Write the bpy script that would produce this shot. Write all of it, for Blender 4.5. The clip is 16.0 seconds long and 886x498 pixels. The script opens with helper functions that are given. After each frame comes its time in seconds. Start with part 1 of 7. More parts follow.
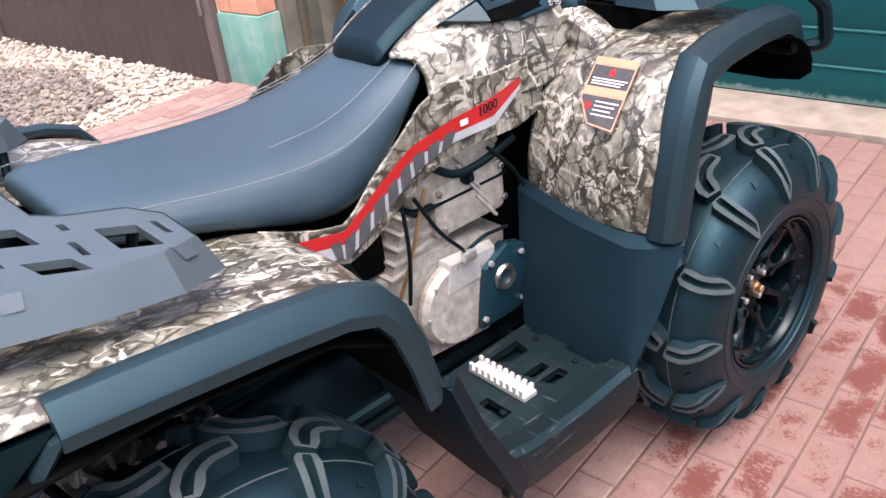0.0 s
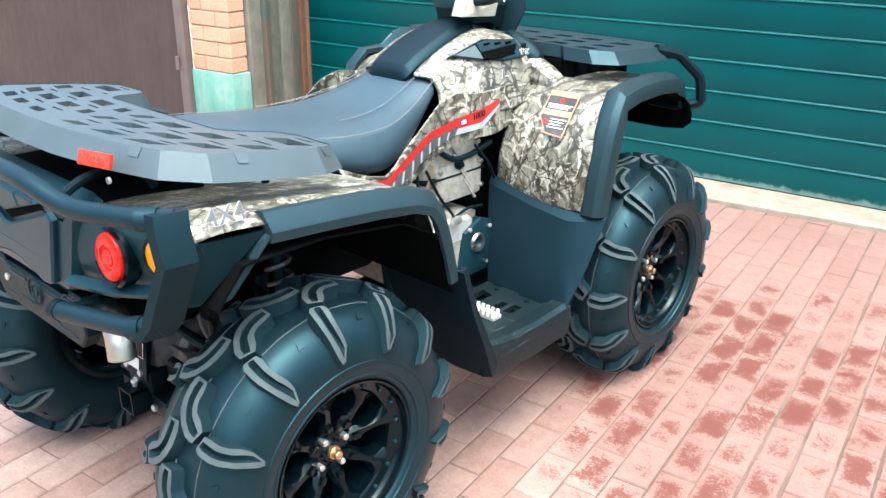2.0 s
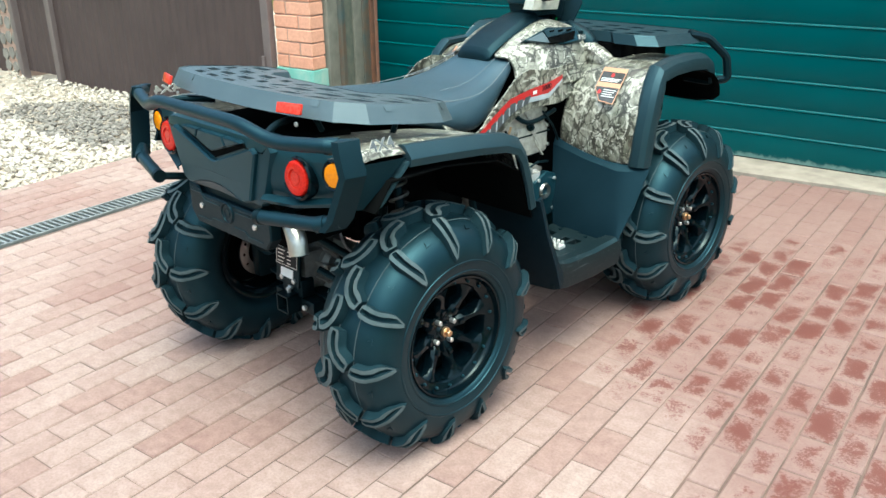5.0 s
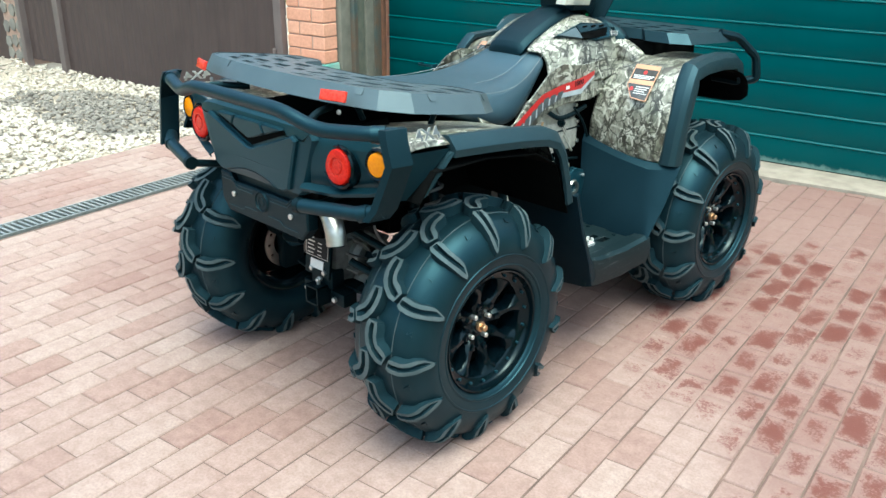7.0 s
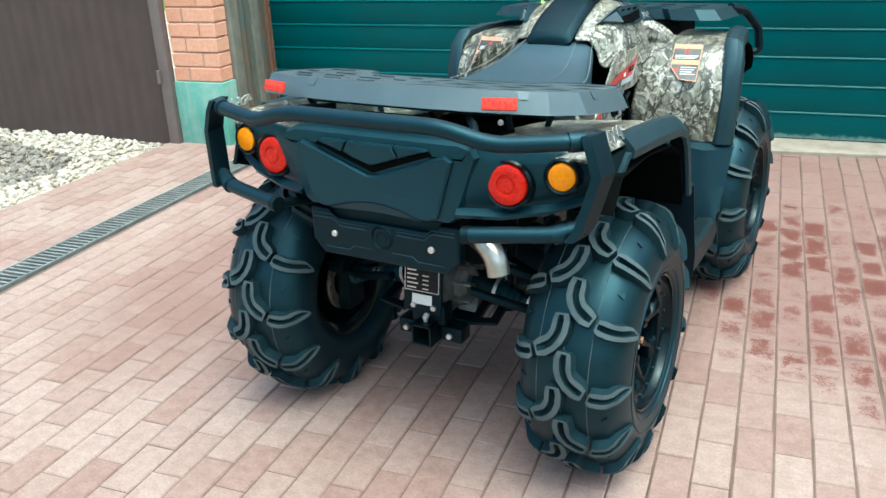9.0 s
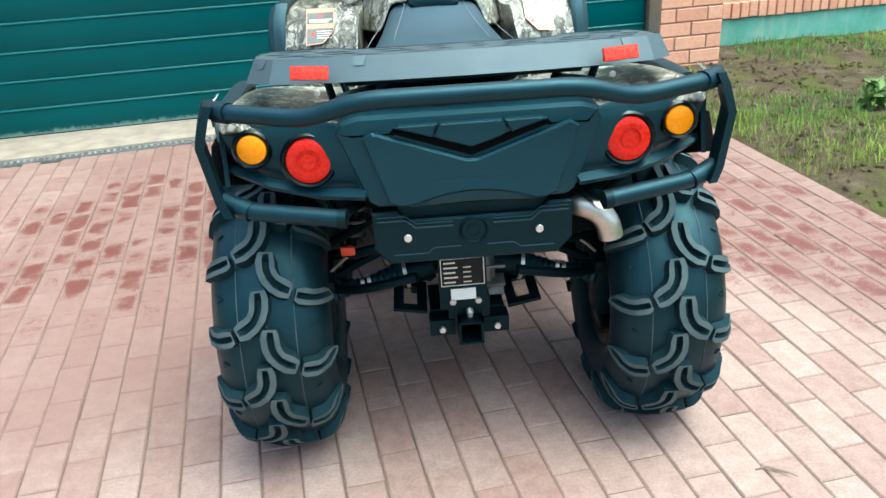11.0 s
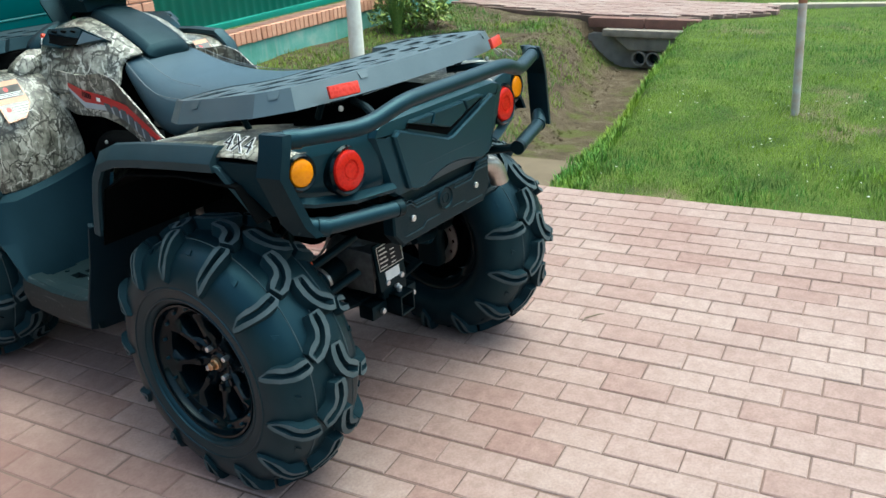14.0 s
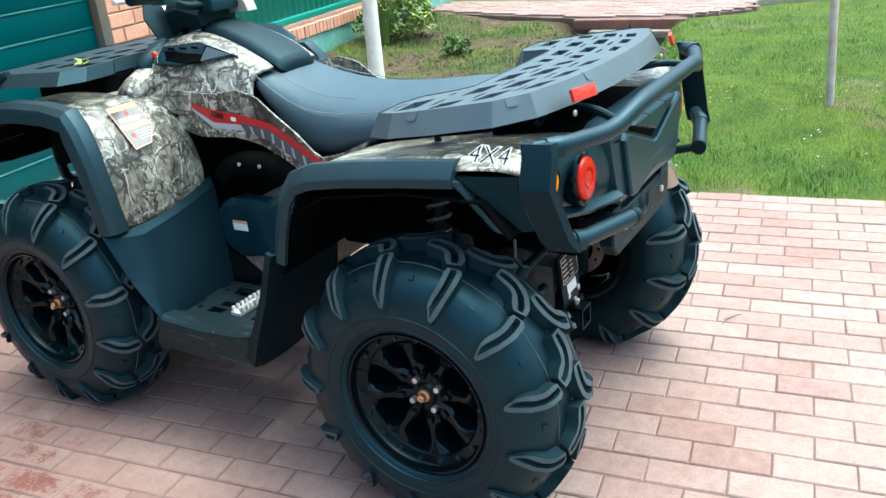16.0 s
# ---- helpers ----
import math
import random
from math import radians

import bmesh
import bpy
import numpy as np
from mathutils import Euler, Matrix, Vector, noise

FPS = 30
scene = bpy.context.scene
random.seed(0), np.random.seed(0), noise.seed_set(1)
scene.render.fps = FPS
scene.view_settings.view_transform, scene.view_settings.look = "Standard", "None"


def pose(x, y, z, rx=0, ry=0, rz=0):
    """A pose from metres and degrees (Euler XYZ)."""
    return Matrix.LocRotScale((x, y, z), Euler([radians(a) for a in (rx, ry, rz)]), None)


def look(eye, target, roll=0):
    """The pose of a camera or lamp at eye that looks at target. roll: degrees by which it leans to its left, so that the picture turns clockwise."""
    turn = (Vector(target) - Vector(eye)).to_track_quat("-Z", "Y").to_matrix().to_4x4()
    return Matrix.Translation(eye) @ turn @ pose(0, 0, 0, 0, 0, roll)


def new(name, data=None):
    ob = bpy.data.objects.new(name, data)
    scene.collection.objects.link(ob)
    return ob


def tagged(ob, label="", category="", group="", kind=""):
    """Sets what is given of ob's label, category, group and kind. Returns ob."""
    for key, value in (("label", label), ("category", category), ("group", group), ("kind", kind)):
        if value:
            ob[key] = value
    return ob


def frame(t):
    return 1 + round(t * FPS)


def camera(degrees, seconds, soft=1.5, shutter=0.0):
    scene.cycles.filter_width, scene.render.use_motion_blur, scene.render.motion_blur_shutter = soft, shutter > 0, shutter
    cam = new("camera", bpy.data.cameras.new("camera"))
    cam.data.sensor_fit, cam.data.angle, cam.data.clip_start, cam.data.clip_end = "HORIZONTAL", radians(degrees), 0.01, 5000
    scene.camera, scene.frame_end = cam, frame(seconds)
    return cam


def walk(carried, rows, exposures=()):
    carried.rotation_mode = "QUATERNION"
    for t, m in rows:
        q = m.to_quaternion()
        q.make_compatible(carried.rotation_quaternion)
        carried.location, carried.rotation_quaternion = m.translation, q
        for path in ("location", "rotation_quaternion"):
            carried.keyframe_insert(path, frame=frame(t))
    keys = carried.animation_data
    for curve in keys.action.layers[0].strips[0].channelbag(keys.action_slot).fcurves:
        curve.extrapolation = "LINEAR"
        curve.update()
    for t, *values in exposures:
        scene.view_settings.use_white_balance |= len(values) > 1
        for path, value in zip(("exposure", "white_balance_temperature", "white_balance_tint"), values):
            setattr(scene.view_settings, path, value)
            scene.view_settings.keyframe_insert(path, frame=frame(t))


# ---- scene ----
cam = camera(55.6, 16.0)
PATH = [
    (0, (1.409, -0.252, 1.495), (0.055, 0.859, 0.528), -6.7),
    (0.5, (1.472, -0.604, 1.49), (0.265, 0.722, 0.606), -8.3),
    (1, (1.506, -0.754, 1.528), (0.316, 0.62, 0.694), -6.1),
    (1.5, (1.657, -0.847, 1.497), (0.471, 0.568, 0.727), -1.2),
    (2, (1.794, -0.998, 1.494), (0.553, 0.373, 0.731), 0.6),
    (2.5, (1.856, -1.186, 1.499), (0.585, 0.186, 0.79), 0.0),
    (3, (1.874, -1.439, 1.513), (0.663, -0.056, 0.724), -1.8),
    (3.5, (1.921, -1.549, 1.526), (0.724, -0.148, 0.749), 0.0),
    (4, (2.056, -1.579, 1.52), (0.75, -0.272, 0.755), -1.0),
    (4.2, (2.116, -1.577, 1.526), (0.809, -0.276, 0.753), -1.0),
    (6.3, (2.172, -1.613, 1.535), (0.843, -0.293, 0.834), -0.5),
    (6.5, (2.158, -1.612, 1.522), (0.829, -0.296, 0.813), -0.4),
    (7, (2.046, -1.671, 1.502), (0.748, -0.347, 0.753), 0.6),
    (7.5, (1.845, -1.825, 1.486), (0.763, -0.315, 0.745), 1.7),
    (8, (1.642, -1.908, 1.492), (0.598, -0.377, 0.74), 0.3),
    (8.5, (1.387, -1.947, 1.483), (0.349, -0.405, 0.745), -3.6),
    (9, (1.144, -2.01, 1.465), (0.21, -0.409, 0.713), -2.4),
    (9.2, (1.028, -2.057, 1.462), (0.19, -0.41, 0.698), -1.3),
    (11.3, (-0.354, -2.063, 1.425), (-0.093, -0.266, 0.587), -3.3),
    (11.5, (-0.48, -2.035, 1.421), (-0.127, -0.26, 0.57), -3.7),
    (12, (-0.769, -1.844, 1.393), (-0.302, -0.097, 0.538), -7.4),
    (12.5, (-0.97, -1.719, 1.406), (-0.217, -0.091, 0.521), -5.9),
    (13, (-1.255, -1.651, 1.459), (-0.129, -0.282, 0.533), -6.2),
    (13.5, (-1.467, -1.635, 1.464), (0.008, -0.545, 0.666), -2.3),
    (14, (-1.733, -1.642, 1.46), (-0.263, -0.536, 0.674), -3.6),
    (14.5, (-1.903, -1.543, 1.479), (-0.434, -0.416, 0.724), -0.9),
    (15, (-2.061, -1.379, 1.476), (-0.557, -0.291, 0.73), -2.8),
    (15.5, (-2.069, -1.205, 1.45), (-0.552, -0.161, 0.669), -2.1),
    (16, (-2.001, -0.994, 1.466), (-0.441, -0.011, 0.691), -5.2),
]
EXPOSURES = [(0, 1.60, 6150, 19), (1, 2.05, 6000, 6), (2, 2.14, 5850, -1), (3, 2.0, 5700, -9), (3.5, 1.82, 5600, -11), (4, 1.6, 5640, -12), (6.5, 1.57, 5480, -15), (9, 1.5, 5430, -15), (12, 1.81, 5530, -12), (13, 1.72, 5470, -13), (14, 1.31, 5540, -13), (15, 1.66, 5470, -11), (16, 1.82, 5450, -10)]
walk(cam, [(t, look(eye, target, roll)) for t, eye, target, roll in PATH], EXPOSURES)

# ---- daylight: a bright, hazy sky with a wide soft sun ----
SUN_UP, SUN_ROUND = 72.0, 122.0
world = bpy.data.worlds.new("sky")
scene.world = world
world.use_nodes = True
wn = world.node_tree.nodes
sky = wn.new("ShaderNodeTexSky")
sky.sky_type, sky.sun_disc = "NISHITA", False
sky.sun_elevation, sky.sun_rotation = radians(SUN_UP), radians(SUN_ROUND)
sky.air_density, sky.dust_density, sky.ozone_density = 1.0, 9.0, 1.0
world.node_tree.links.new(sky.outputs[0], wn["Background"].inputs[0])
wn["Background"].inputs[1].default_value = 0.15
sun_data = bpy.data.lights.new("sun", "SUN")
sun_data.energy, sun_data.angle, sun_data.color = 0.4, radians(60), (1.0, 0.93, 0.84)
sun = new("sun", sun_data)
SUN_TO = Vector((math.sin(radians(SUN_ROUND)) * math.cos(radians(SUN_UP)), math.cos(radians(SUN_ROUND)) * math.cos(radians(SUN_UP)), math.sin(radians(SUN_UP))))
sun.rotation_euler = (-SUN_TO).to_track_quat("-Z", "Y").to_euler()


# ---- materials ----
def mat_base(name, rough=0.6, metal=0.0, color=(0.5, 0.5, 0.5), spec=0.5):
    m = bpy.data.materials.new(name)
    m.use_nodes = True
    b = m.node_tree.nodes["Principled BSDF"]
    b.inputs["Base Color"].default_value = (*color, 1)
    b.inputs["Roughness"].default_value = rough
    b.inputs["Metallic"].default_value = metal
    b.inputs["Specular IOR Level"].default_value = spec
    return m, m.node_tree.nodes, m.node_tree.links, b


def coords(n, l, kind="Object", scale=(1, 1, 1), rot=(0, 0, 0)):
    t = n.new("ShaderNodeTexCoord")
    mp = n.new("ShaderNodeMapping")
    mp.inputs["Scale"].default_value = scale
    mp.inputs["Rotation"].default_value = rot
    l.new(t.outputs[kind], mp.inputs[0])
    return mp.outputs[0]


def position(n, l, scale=(1, 1, 1), rot=(0, 0, 0), loc=(0, 0, 0)):
    t = n.new("ShaderNodeNewGeometry")
    mp = n.new("ShaderNodeMapping")
    mp.inputs["Scale"].default_value = scale
    mp.inputs["Rotation"].default_value = rot
    mp.inputs["Location"].default_value = loc
    l.new(t.outputs["Position"], mp.inputs[0])
    return mp.outputs[0]


def noise_tex(n, l, vec, scale, detail=4, rough=0.55, dist=0.0):
    t = n.new("ShaderNodeTexNoise")
    t.inputs["Scale"].default_value = scale
    t.inputs["Detail"].default_value = detail
    t.inputs["Roughness"].default_value = rough
    t.inputs["Distortion"].default_value = dist
    l.new(vec, t.inputs["Vector"])
    return t.outputs["Fac"]


def ramp(n, l, fac, stops, mode="LINEAR"):
    r = n.new("ShaderNodeValToRGB")
    r.color_ramp.interpolation = mode
    e = r.color_ramp.elements
    while len(e) < len(stops):
        e.new(0.5)
    for i, (p, c) in enumerate(stops):
        e[i].position = p
        e[i].color = (*c, 1) if len(c) == 3 else c
    l.new(fac, r.inputs[0])
    return r.outputs[0]


def mix(n, l, fac, a, b, mode="MIX"):
    m = n.new("ShaderNodeMix")
    m.data_type, m.blend_type = "RGBA", mode
    for key, v in ((0, fac), (6, a), (7, b)):
        if isinstance(v, (int, float)):
            m.inputs[key].default_value = v
        elif isinstance(v, tuple):
            m.inputs[key].default_value = (*v, 1)
        else:
            l.new(v, m.inputs[key])
    return m.outputs[2]


def math_node(n, l, op, a, b=0.0):
    m = n.new("ShaderNodeMath")
    m.operation = op
    for i, v in enumerate((a, b)):
        if isinstance(v, (int, float)):
            m.inputs[i].default_value = v
        else:
            l.new(v, m.inputs[i])
    return m.outputs[0]


def bump(n, l, b, height, strength=0.3, distance=0.002):
    k = n.new("ShaderNodeBump")
    k.inputs["Strength"].default_value = strength
    k.inputs["Distance"].default_value = distance
    l.new(height, k.inputs["Height"])
    l.new(k.outputs[0], b.inputs["Normal"])


def mottled(name, c1, c2, scale=20, rough=0.6, metal=0.0, bump_scale=400, bump_d=0.001, bump_s=0.3, rough2=None, world_space=False, spec=0.5, sheen=None):
    m, n, l, b = mat_base(name, rough, metal, c1, spec)
    if sheen:
        b.inputs["Specular Tint"].default_value = (*sheen, 1)
    v = position(n, l) if world_space else coords(n, l)
    f = noise_tex(n, l, v, scale, 6)
    l.new(ramp(n, l, f, [(0.3, c1), (0.7, c2)]), b.inputs["Base Color"])
    if rough2 is not None:
        g = noise_tex(n, l, v, scale * 2.3, 5)
        r = math_node(n, l, "MULTIPLY_ADD", g, rough2 - rough)
        r.node.inputs[2].default_value = rough
        l.new(r, b.inputs["Roughness"])
    if bump_d:
        bump(n, l, b, noise_tex(n, l, v, bump_scale, 3), bump_s, bump_d)
    return m


def camo_mat():
    # printed bark-and-branch pattern under clear gloss
    m, n, l, b = mat_base("camo", 0.34)
    b.inputs["Coat Weight"].default_value = 0.1
    b.inputs["Coat Roughness"].default_value = 0.2
    v = coords(n, l)
    # beige, brown and grey-olive bark in soft patches
    ground = noise_tex(n, l, coords(n, l, scale=(1.0, 0.6, 1.1), rot=(0.6, 0.3, 0.25)), 11, 7, 0.68, 0.8)
    base = ramp(n, l, ground, [(0.34, (0.105, 0.104, 0.082)), (0.43, (0.165, 0.162, 0.132)), (0.50, (0.230, 0.224, 0.187)), (0.58, (0.300, 0.290, 0.246)), (0.68, (0.37, 0.358, 0.310))])
    olive = ramp(n, l, noise_tex(n, l, v, 7, 3), [(0.52, (0, 0, 0)), (0.62, (1, 1, 1))])
    base = mix(n, l, math_node(n, l, "MULTIPLY", olive, 0.55), base, (0.105, 0.118, 0.080))
    # long bark grain running two ways
    for sc, rot, amt in (((1.0, 0.10, 0.7), (0.7, 0.4, 0.5), 0.6), ((0.9, 0.7, 0.09), (0.2, -0.6, 0.9), 0.6)):
        streak = noise_tex(n, l, coords(n, l, scale=sc, rot=rot), 60, 3, 0.6, 0.5)
        base = mix(n, l, amt, base, ramp(n, l, streak, [(0.36, (0.45, 0.44, 0.42)), (0.50, (0.95, 0.95, 0.94)), (0.64, (1.22, 1.21, 1.18))]), "MULTIPLY")
    # branches: seams of long bent cells, wide to fine, pale ones under dark ones; each with a shaded side
    sets = ((11, 0.026, (0.50, 0.475, 0.41), (1, 0.34, 0.9), (0.9, 0.3, 0.4), 0.46),
            (7, 0.030, (0.060, 0.050, 0.038), (1, 0.30, 0.9), (0.35, 0.2, 0.15), 0.45),
            (8, 0.024, (0.022, 0.021, 0.016), (0.9, 0.8, 0.30), (0.2, 0.5, 0.3), 0.45),
            (13, 0.028, (0.030, 0.027, 0.020), (0.9, 0.40, 0.8), (1.2, 0.5, 0.2), 0.43),
            (19, 0.030, (0.50, 0.485, 0.42), (0.9, 0.8, 0.36), (0.6, 0.1, 1.0), 0.46),
            (22, 0.032, (0.024, 0.023, 0.018), (0.9, 0.36, 0.8), (0.5, 0.9, 0.6), 0.42),
            (30, 0.036, (0.030, 0.028, 0.022), (0.8, 0.8, 0.42), (1.0, 0.4, 0.1), 0.42))
    for scale, width, col, sc, rot, lo in sets:
        at = coords(n, l, scale=sc, rot=rot)
        sway = n.new("ShaderNodeTexNoise")
        sway.inputs["Scale"].default_value = scale * 1.5
        sway.inputs["Detail"].default_value = 4
        l.new(at, sway.inputs["Vector"])
        bend = n.new("ShaderNodeVectorMath")
        bend.operation = "MULTIPLY_ADD"
        l.new(sway.outputs["Color"], bend.inputs[0])
        bend.inputs[1].default_value = (0.8 / scale,) * 3
        l.new(at, bend.inputs[2])
        cell = n.new("ShaderNodeTexVoronoi")
        cell.feature = "DISTANCE_TO_EDGE"
        cell.inputs["Scale"].default_value = scale
        l.new(bend.outputs[0], cell.inputs["Vector"])
        thick = math_node(n, l, "MULTIPLY_ADD", noise_tex(n, l, v, scale * 1.7, 2), -width * 2.4)
        thick.node.inputs[2].default_value = width * 1.2
        d = math_node(n, l, "ADD", cell.outputs["Distance"], thick)
        line = ramp(n, l, d, [(width * 0.7, (1, 1, 1)), (width * 1.5, (0, 0, 0))])
        gate = ramp(n, l, noise_tex(n, l, v, 5 + scale * 0.3, 2), [(lo, (0, 0, 0)), (lo + 0.07, (0.9, 0.9, 0.9))])
        base = mix(n, l, math_node(n, l, "MULTIPLY", line, gate), base, col)
    # a few pale leaves
    fl = noise_tex(n, l, coords(n, l, scale=(1, 0.34, 1.1), rot=(0.9, 0.2, 0.8)), 55, 3, 0.6, 0.6)
    base = mix(n, l, ramp(n, l, fl, [(0.63, (0, 0, 0)), (0.67, (0.85, 0.85, 0.85))]), base, (0.47, 0.455, 0.40))
    l.new(base, b.inputs["Base Color"])
    return m


# darker, redder stretches of paving: centre and half widths
DARK_STRETCHES = ((-1.25, 0.55, 0.75, 1.1),)


def paver_mat():
    m, n, l, b = mat_base("clay_paver", 0.8, spec=0.3)
    info = n.new("ShaderNodeObjectInfo")
    geo = n.new("ShaderNodeNewGeometry")
    rnd = math_node(n, l, "FRACT", math_node(n, l, "ADD", info.outputs["Random"], math_node(n, l, "MULTIPLY", geo.outputs["Random Per Island"], 7.31)))
    tint = ramp(n, l, rnd, [(0.0, (0.228, 0.146, 0.128)), (0.25, (0.258, 0.180, 0.160)), (0.6, (0.278, 0.201, 0.180)), (0.9, (0.300, 0.225, 0.201)), (1.0, (0.215, 0.133, 0.116))])
    v = position(n, l)
    dust = ramp(n, l, noise_tex(n, l, v, 2.2, 5, 0.6), [(0.35, (0, 0, 0)), (0.7, (1, 1, 1))])
    tint = mix(n, l, math_node(n, l, "MULTIPLY", dust, 0.35), tint, (0.33, 0.245, 0.22))
    dark = ramp(n, l, noise_tex(n, l, v, 0.9, 3, 0.5), [(0.5, (0, 0, 0)), (0.72, (1, 1, 1))])
    tint = mix(n, l, math_node(n, l, "MULTIPLY", dark, 0.40), tint, (0.22, 0.125, 0.108))
    speck = ramp(n, l, noise_tex(n, l, v, 120, 3, 0.7), [(0.33, (0.78, 0.76, 0.75)), (0.6, (1.06, 1.06, 1.06))])
    tint = mix(n, l, 0.7, tint, speck, "MULTIPLY")
    cloud = ramp(n, l, noise_tex(n, l, v, 22, 5, 0.65), [(0.38, (0.86, 0.82, 0.80)), (0.62, (1.07, 1.07, 1.06))])
    tint = mix(n, l, 0.8, tint, cloud, "MULTIPLY")
    # damp red blotches, inside the single bricks of the trodden stretches
    mask = None
    for cx, cy, rx, ry in ((1.0, 1.55, 0.75, 1.15), (1.45, 1.0, 0.5, 0.9), (-1.35, 1.55, 0.75, 1.1)):
        g = n.new("ShaderNodeTexGradient")
        g.gradient_type = "SPHERICAL"
        p = position(n, l, (1 / rx, 1 / ry, 0), (0, 0, 0), (-cx / rx, -cy / ry, 0))
        l.new(p, g.inputs[0])
        mask = g.outputs["Fac"] if mask is None else math_node(n, l, "MAXIMUM", mask, g.outputs["Fac"])
    shift = n.new("ShaderNodeVectorMath")
    shift.operation = "MULTIPLY_ADD"
    comb = n.new("ShaderNodeCombineXYZ")
    l.new(rnd, comb.inputs[0])
    l.new(rnd, comb.inputs[2])
    l.new(comb.outputs[0], shift.inputs[0])
    shift.inputs[1].default_value = (37.0, 0.0, 53.0)
    l.new(v, shift.inputs[2])
    blotch = math_node(n, l, "ADD", noise_tex(n, l, shift.outputs[0], 17, 5, 0.65, 0.6), math_node(n, l, "MULTIPLY", math_node(n, l, "SUBTRACT", noise_tex(n, l, shift.outputs[0], 110, 6, 0.8), 0.5), 1.25))
    local = n.new("ShaderNodeAttribute")
    local.attribute_name = "brick_place"
    xyz = n.new("ShaderNodeSeparateXYZ")
    l.new(local.outputs["Vector"], xyz.inputs[0])
    rim = math_node(n, l, "MAXIMUM", math_node(n, l, "ABSOLUTE", xyz.outputs["X"]), math_node(n, l, "ABSOLUTE", xyz.outputs["Y"]))
    edge = ramp(n, l, rim, [(0.45, (0, 0, 0)), (1.0, (0.30, 0.30, 0.30))])
    pick = math_node(n, l, "MULTIPLY", math_node(n, l, "SUBTRACT", math_node(n, l, "FRACT", math_node(n, l, "MULTIPLY", rnd, 13.7)), 0.5), 0.30)
    s = math_node(n, l, "ADD", math_node(n, l, "ADD", blotch, pick), math_node(n, l, "MULTIPLY", math_node(n, l, "MINIMUM", mask, 0.45), 0.50))
    s = math_node(n, l, "SUBTRACT", s, edge)
    # broad darker, redder stretch towards the garage sill
    strip = n.new("ShaderNodeTexGradient")
    strip.gradient_type = "SPHERICAL"
    l.new(position(n, l, (1 / 3.6, 1 / 2.6, 0), (0, 0, 0), (-0.2 / 3.6, -2.7 / 2.6, 0)), strip.inputs[0])
    deeper = math_node(n, l, "MAXIMUM", math_node(n, l, "MULTIPLY", mask, 2.2), math_node(n, l, "MULTIPLY", strip.outputs["Fac"], 1.35))
    for cx, cy, rx, ry in DARK_STRETCHES:
        g = n.new("ShaderNodeTexGradient")
        g.gradient_type = "SPHERICAL"
        l.new(position(n, l, (1 / rx, 1 / ry, 0), (0, 0, 0), (-cx / rx, -cy / ry, 0)), g.inputs[0])
        deeper = math_node(n, l, "MAXIMUM", deeper, math_node(n, l, "MULTIPLY", g.outputs["Fac"], 1.5))
    deeper = math_node(n, l, "MULTIPLY", deeper, ramp(n, l, noise_tex(n, l, shift.outputs[0], 6, 4, 0.6), [(0.3, (0.65, 0.65, 0.65)), (0.6, (1.1, 1.1, 1.1))]))
    deepened = math_node(n, l, "MINIMUM", deeper, 0.66)
    tint = mix(n, l, deepened, tint, (0.160, 0.088, 0.076))
    red = ramp(n, l, s, [(0.64, (0, 0, 0)), (0.73, (1, 1, 1))])
    red = math_node(n, l, "MULTIPLY", red, math_node(n, l, "MINIMUM", math_node(n, l, "MULTIPLY", mask, 5.0), 1.0))
    tint = mix(n, l, math_node(n, l, "MULTIPLY", red, 0.85), tint, (0.105, 0.029, 0.022))
    l.new(tint, b.inputs["Base Color"])
    rr = math_node(n, l, "MULTIPLY_ADD", red, -0.3)
    rr.node.inputs[2].default_value = 0.8
    l.new(rr, b.inputs["Roughness"])
    bump(n, l, b, noise_tex(n, l, v, 130, 5, 0.7), 0.4, 0.0014)
    return m


def door_mat():
    m, n, l, b = mat_base("door_green", 0.42, spec=0.25)
    v = coords(n, l)
    c = ramp(n, l, noise_tex(n, l, v, 2.0, 4), [(0.3, (0.001, 0.064, 0.071)), (0.7, (0.002, 0.078, 0.086))])
    # whitish scuff line just above the sill
    g = n.new("ShaderNodeSeparateXYZ")
    l.new(v, g.inputs[0])
    low = math_node(n, l, "ADD", g.outputs["Z"], math_node(n, l, "MULTIPLY", noise_tex(n, l, v, 16, 6, 0.75), 0.10))
    f = ramp(n, l, low, [(0.080, (1, 1, 1)), (0.100, (0, 0, 0))])
    c = mix(n, l, math_node(n, l, "MULTIPLY", f, 0.5), c, (0.35, 0.52, 0.47))
    l.new(c, b.inputs["Base Color"])
    bump(n, l, b, noise_tex(n, l, v, 260, 2), 0.15, 0.001)
    return m


def brick_mat(name, c1, c2, c3):
    m, n, l, b = mat_base(name, 0.85, spec=0.25)
    info = n.new("ShaderNodeObjectInfo")
    geo = n.new("ShaderNodeNewGeometry")
    rnd = math_node(n, l, "FRACT", math_node(n, l, "ADD", info.outputs["Random"], math_node(n, l, "MULTIPLY", geo.outputs["Random Per Island"], 5.7)))
    c = ramp(n, l, rnd, [(0, c1), (0.5, c2), (1, c3)])
    v = position(n, l)
    c = mix(n, l, 0.7, c, ramp(n, l, noise_tex(n, l, v, 40, 6, 0.7), [(0.3, (0.75, 0.72, 0.7)), (0.7, (1.08, 1.08, 1.08))]), "MULTIPLY")
    l.new(c, b.inputs["Base Color"])
    bump(n, l, b, noise_tex(n, l, v, 220, 5, 0.7), 0.5, 0.002)
    return m


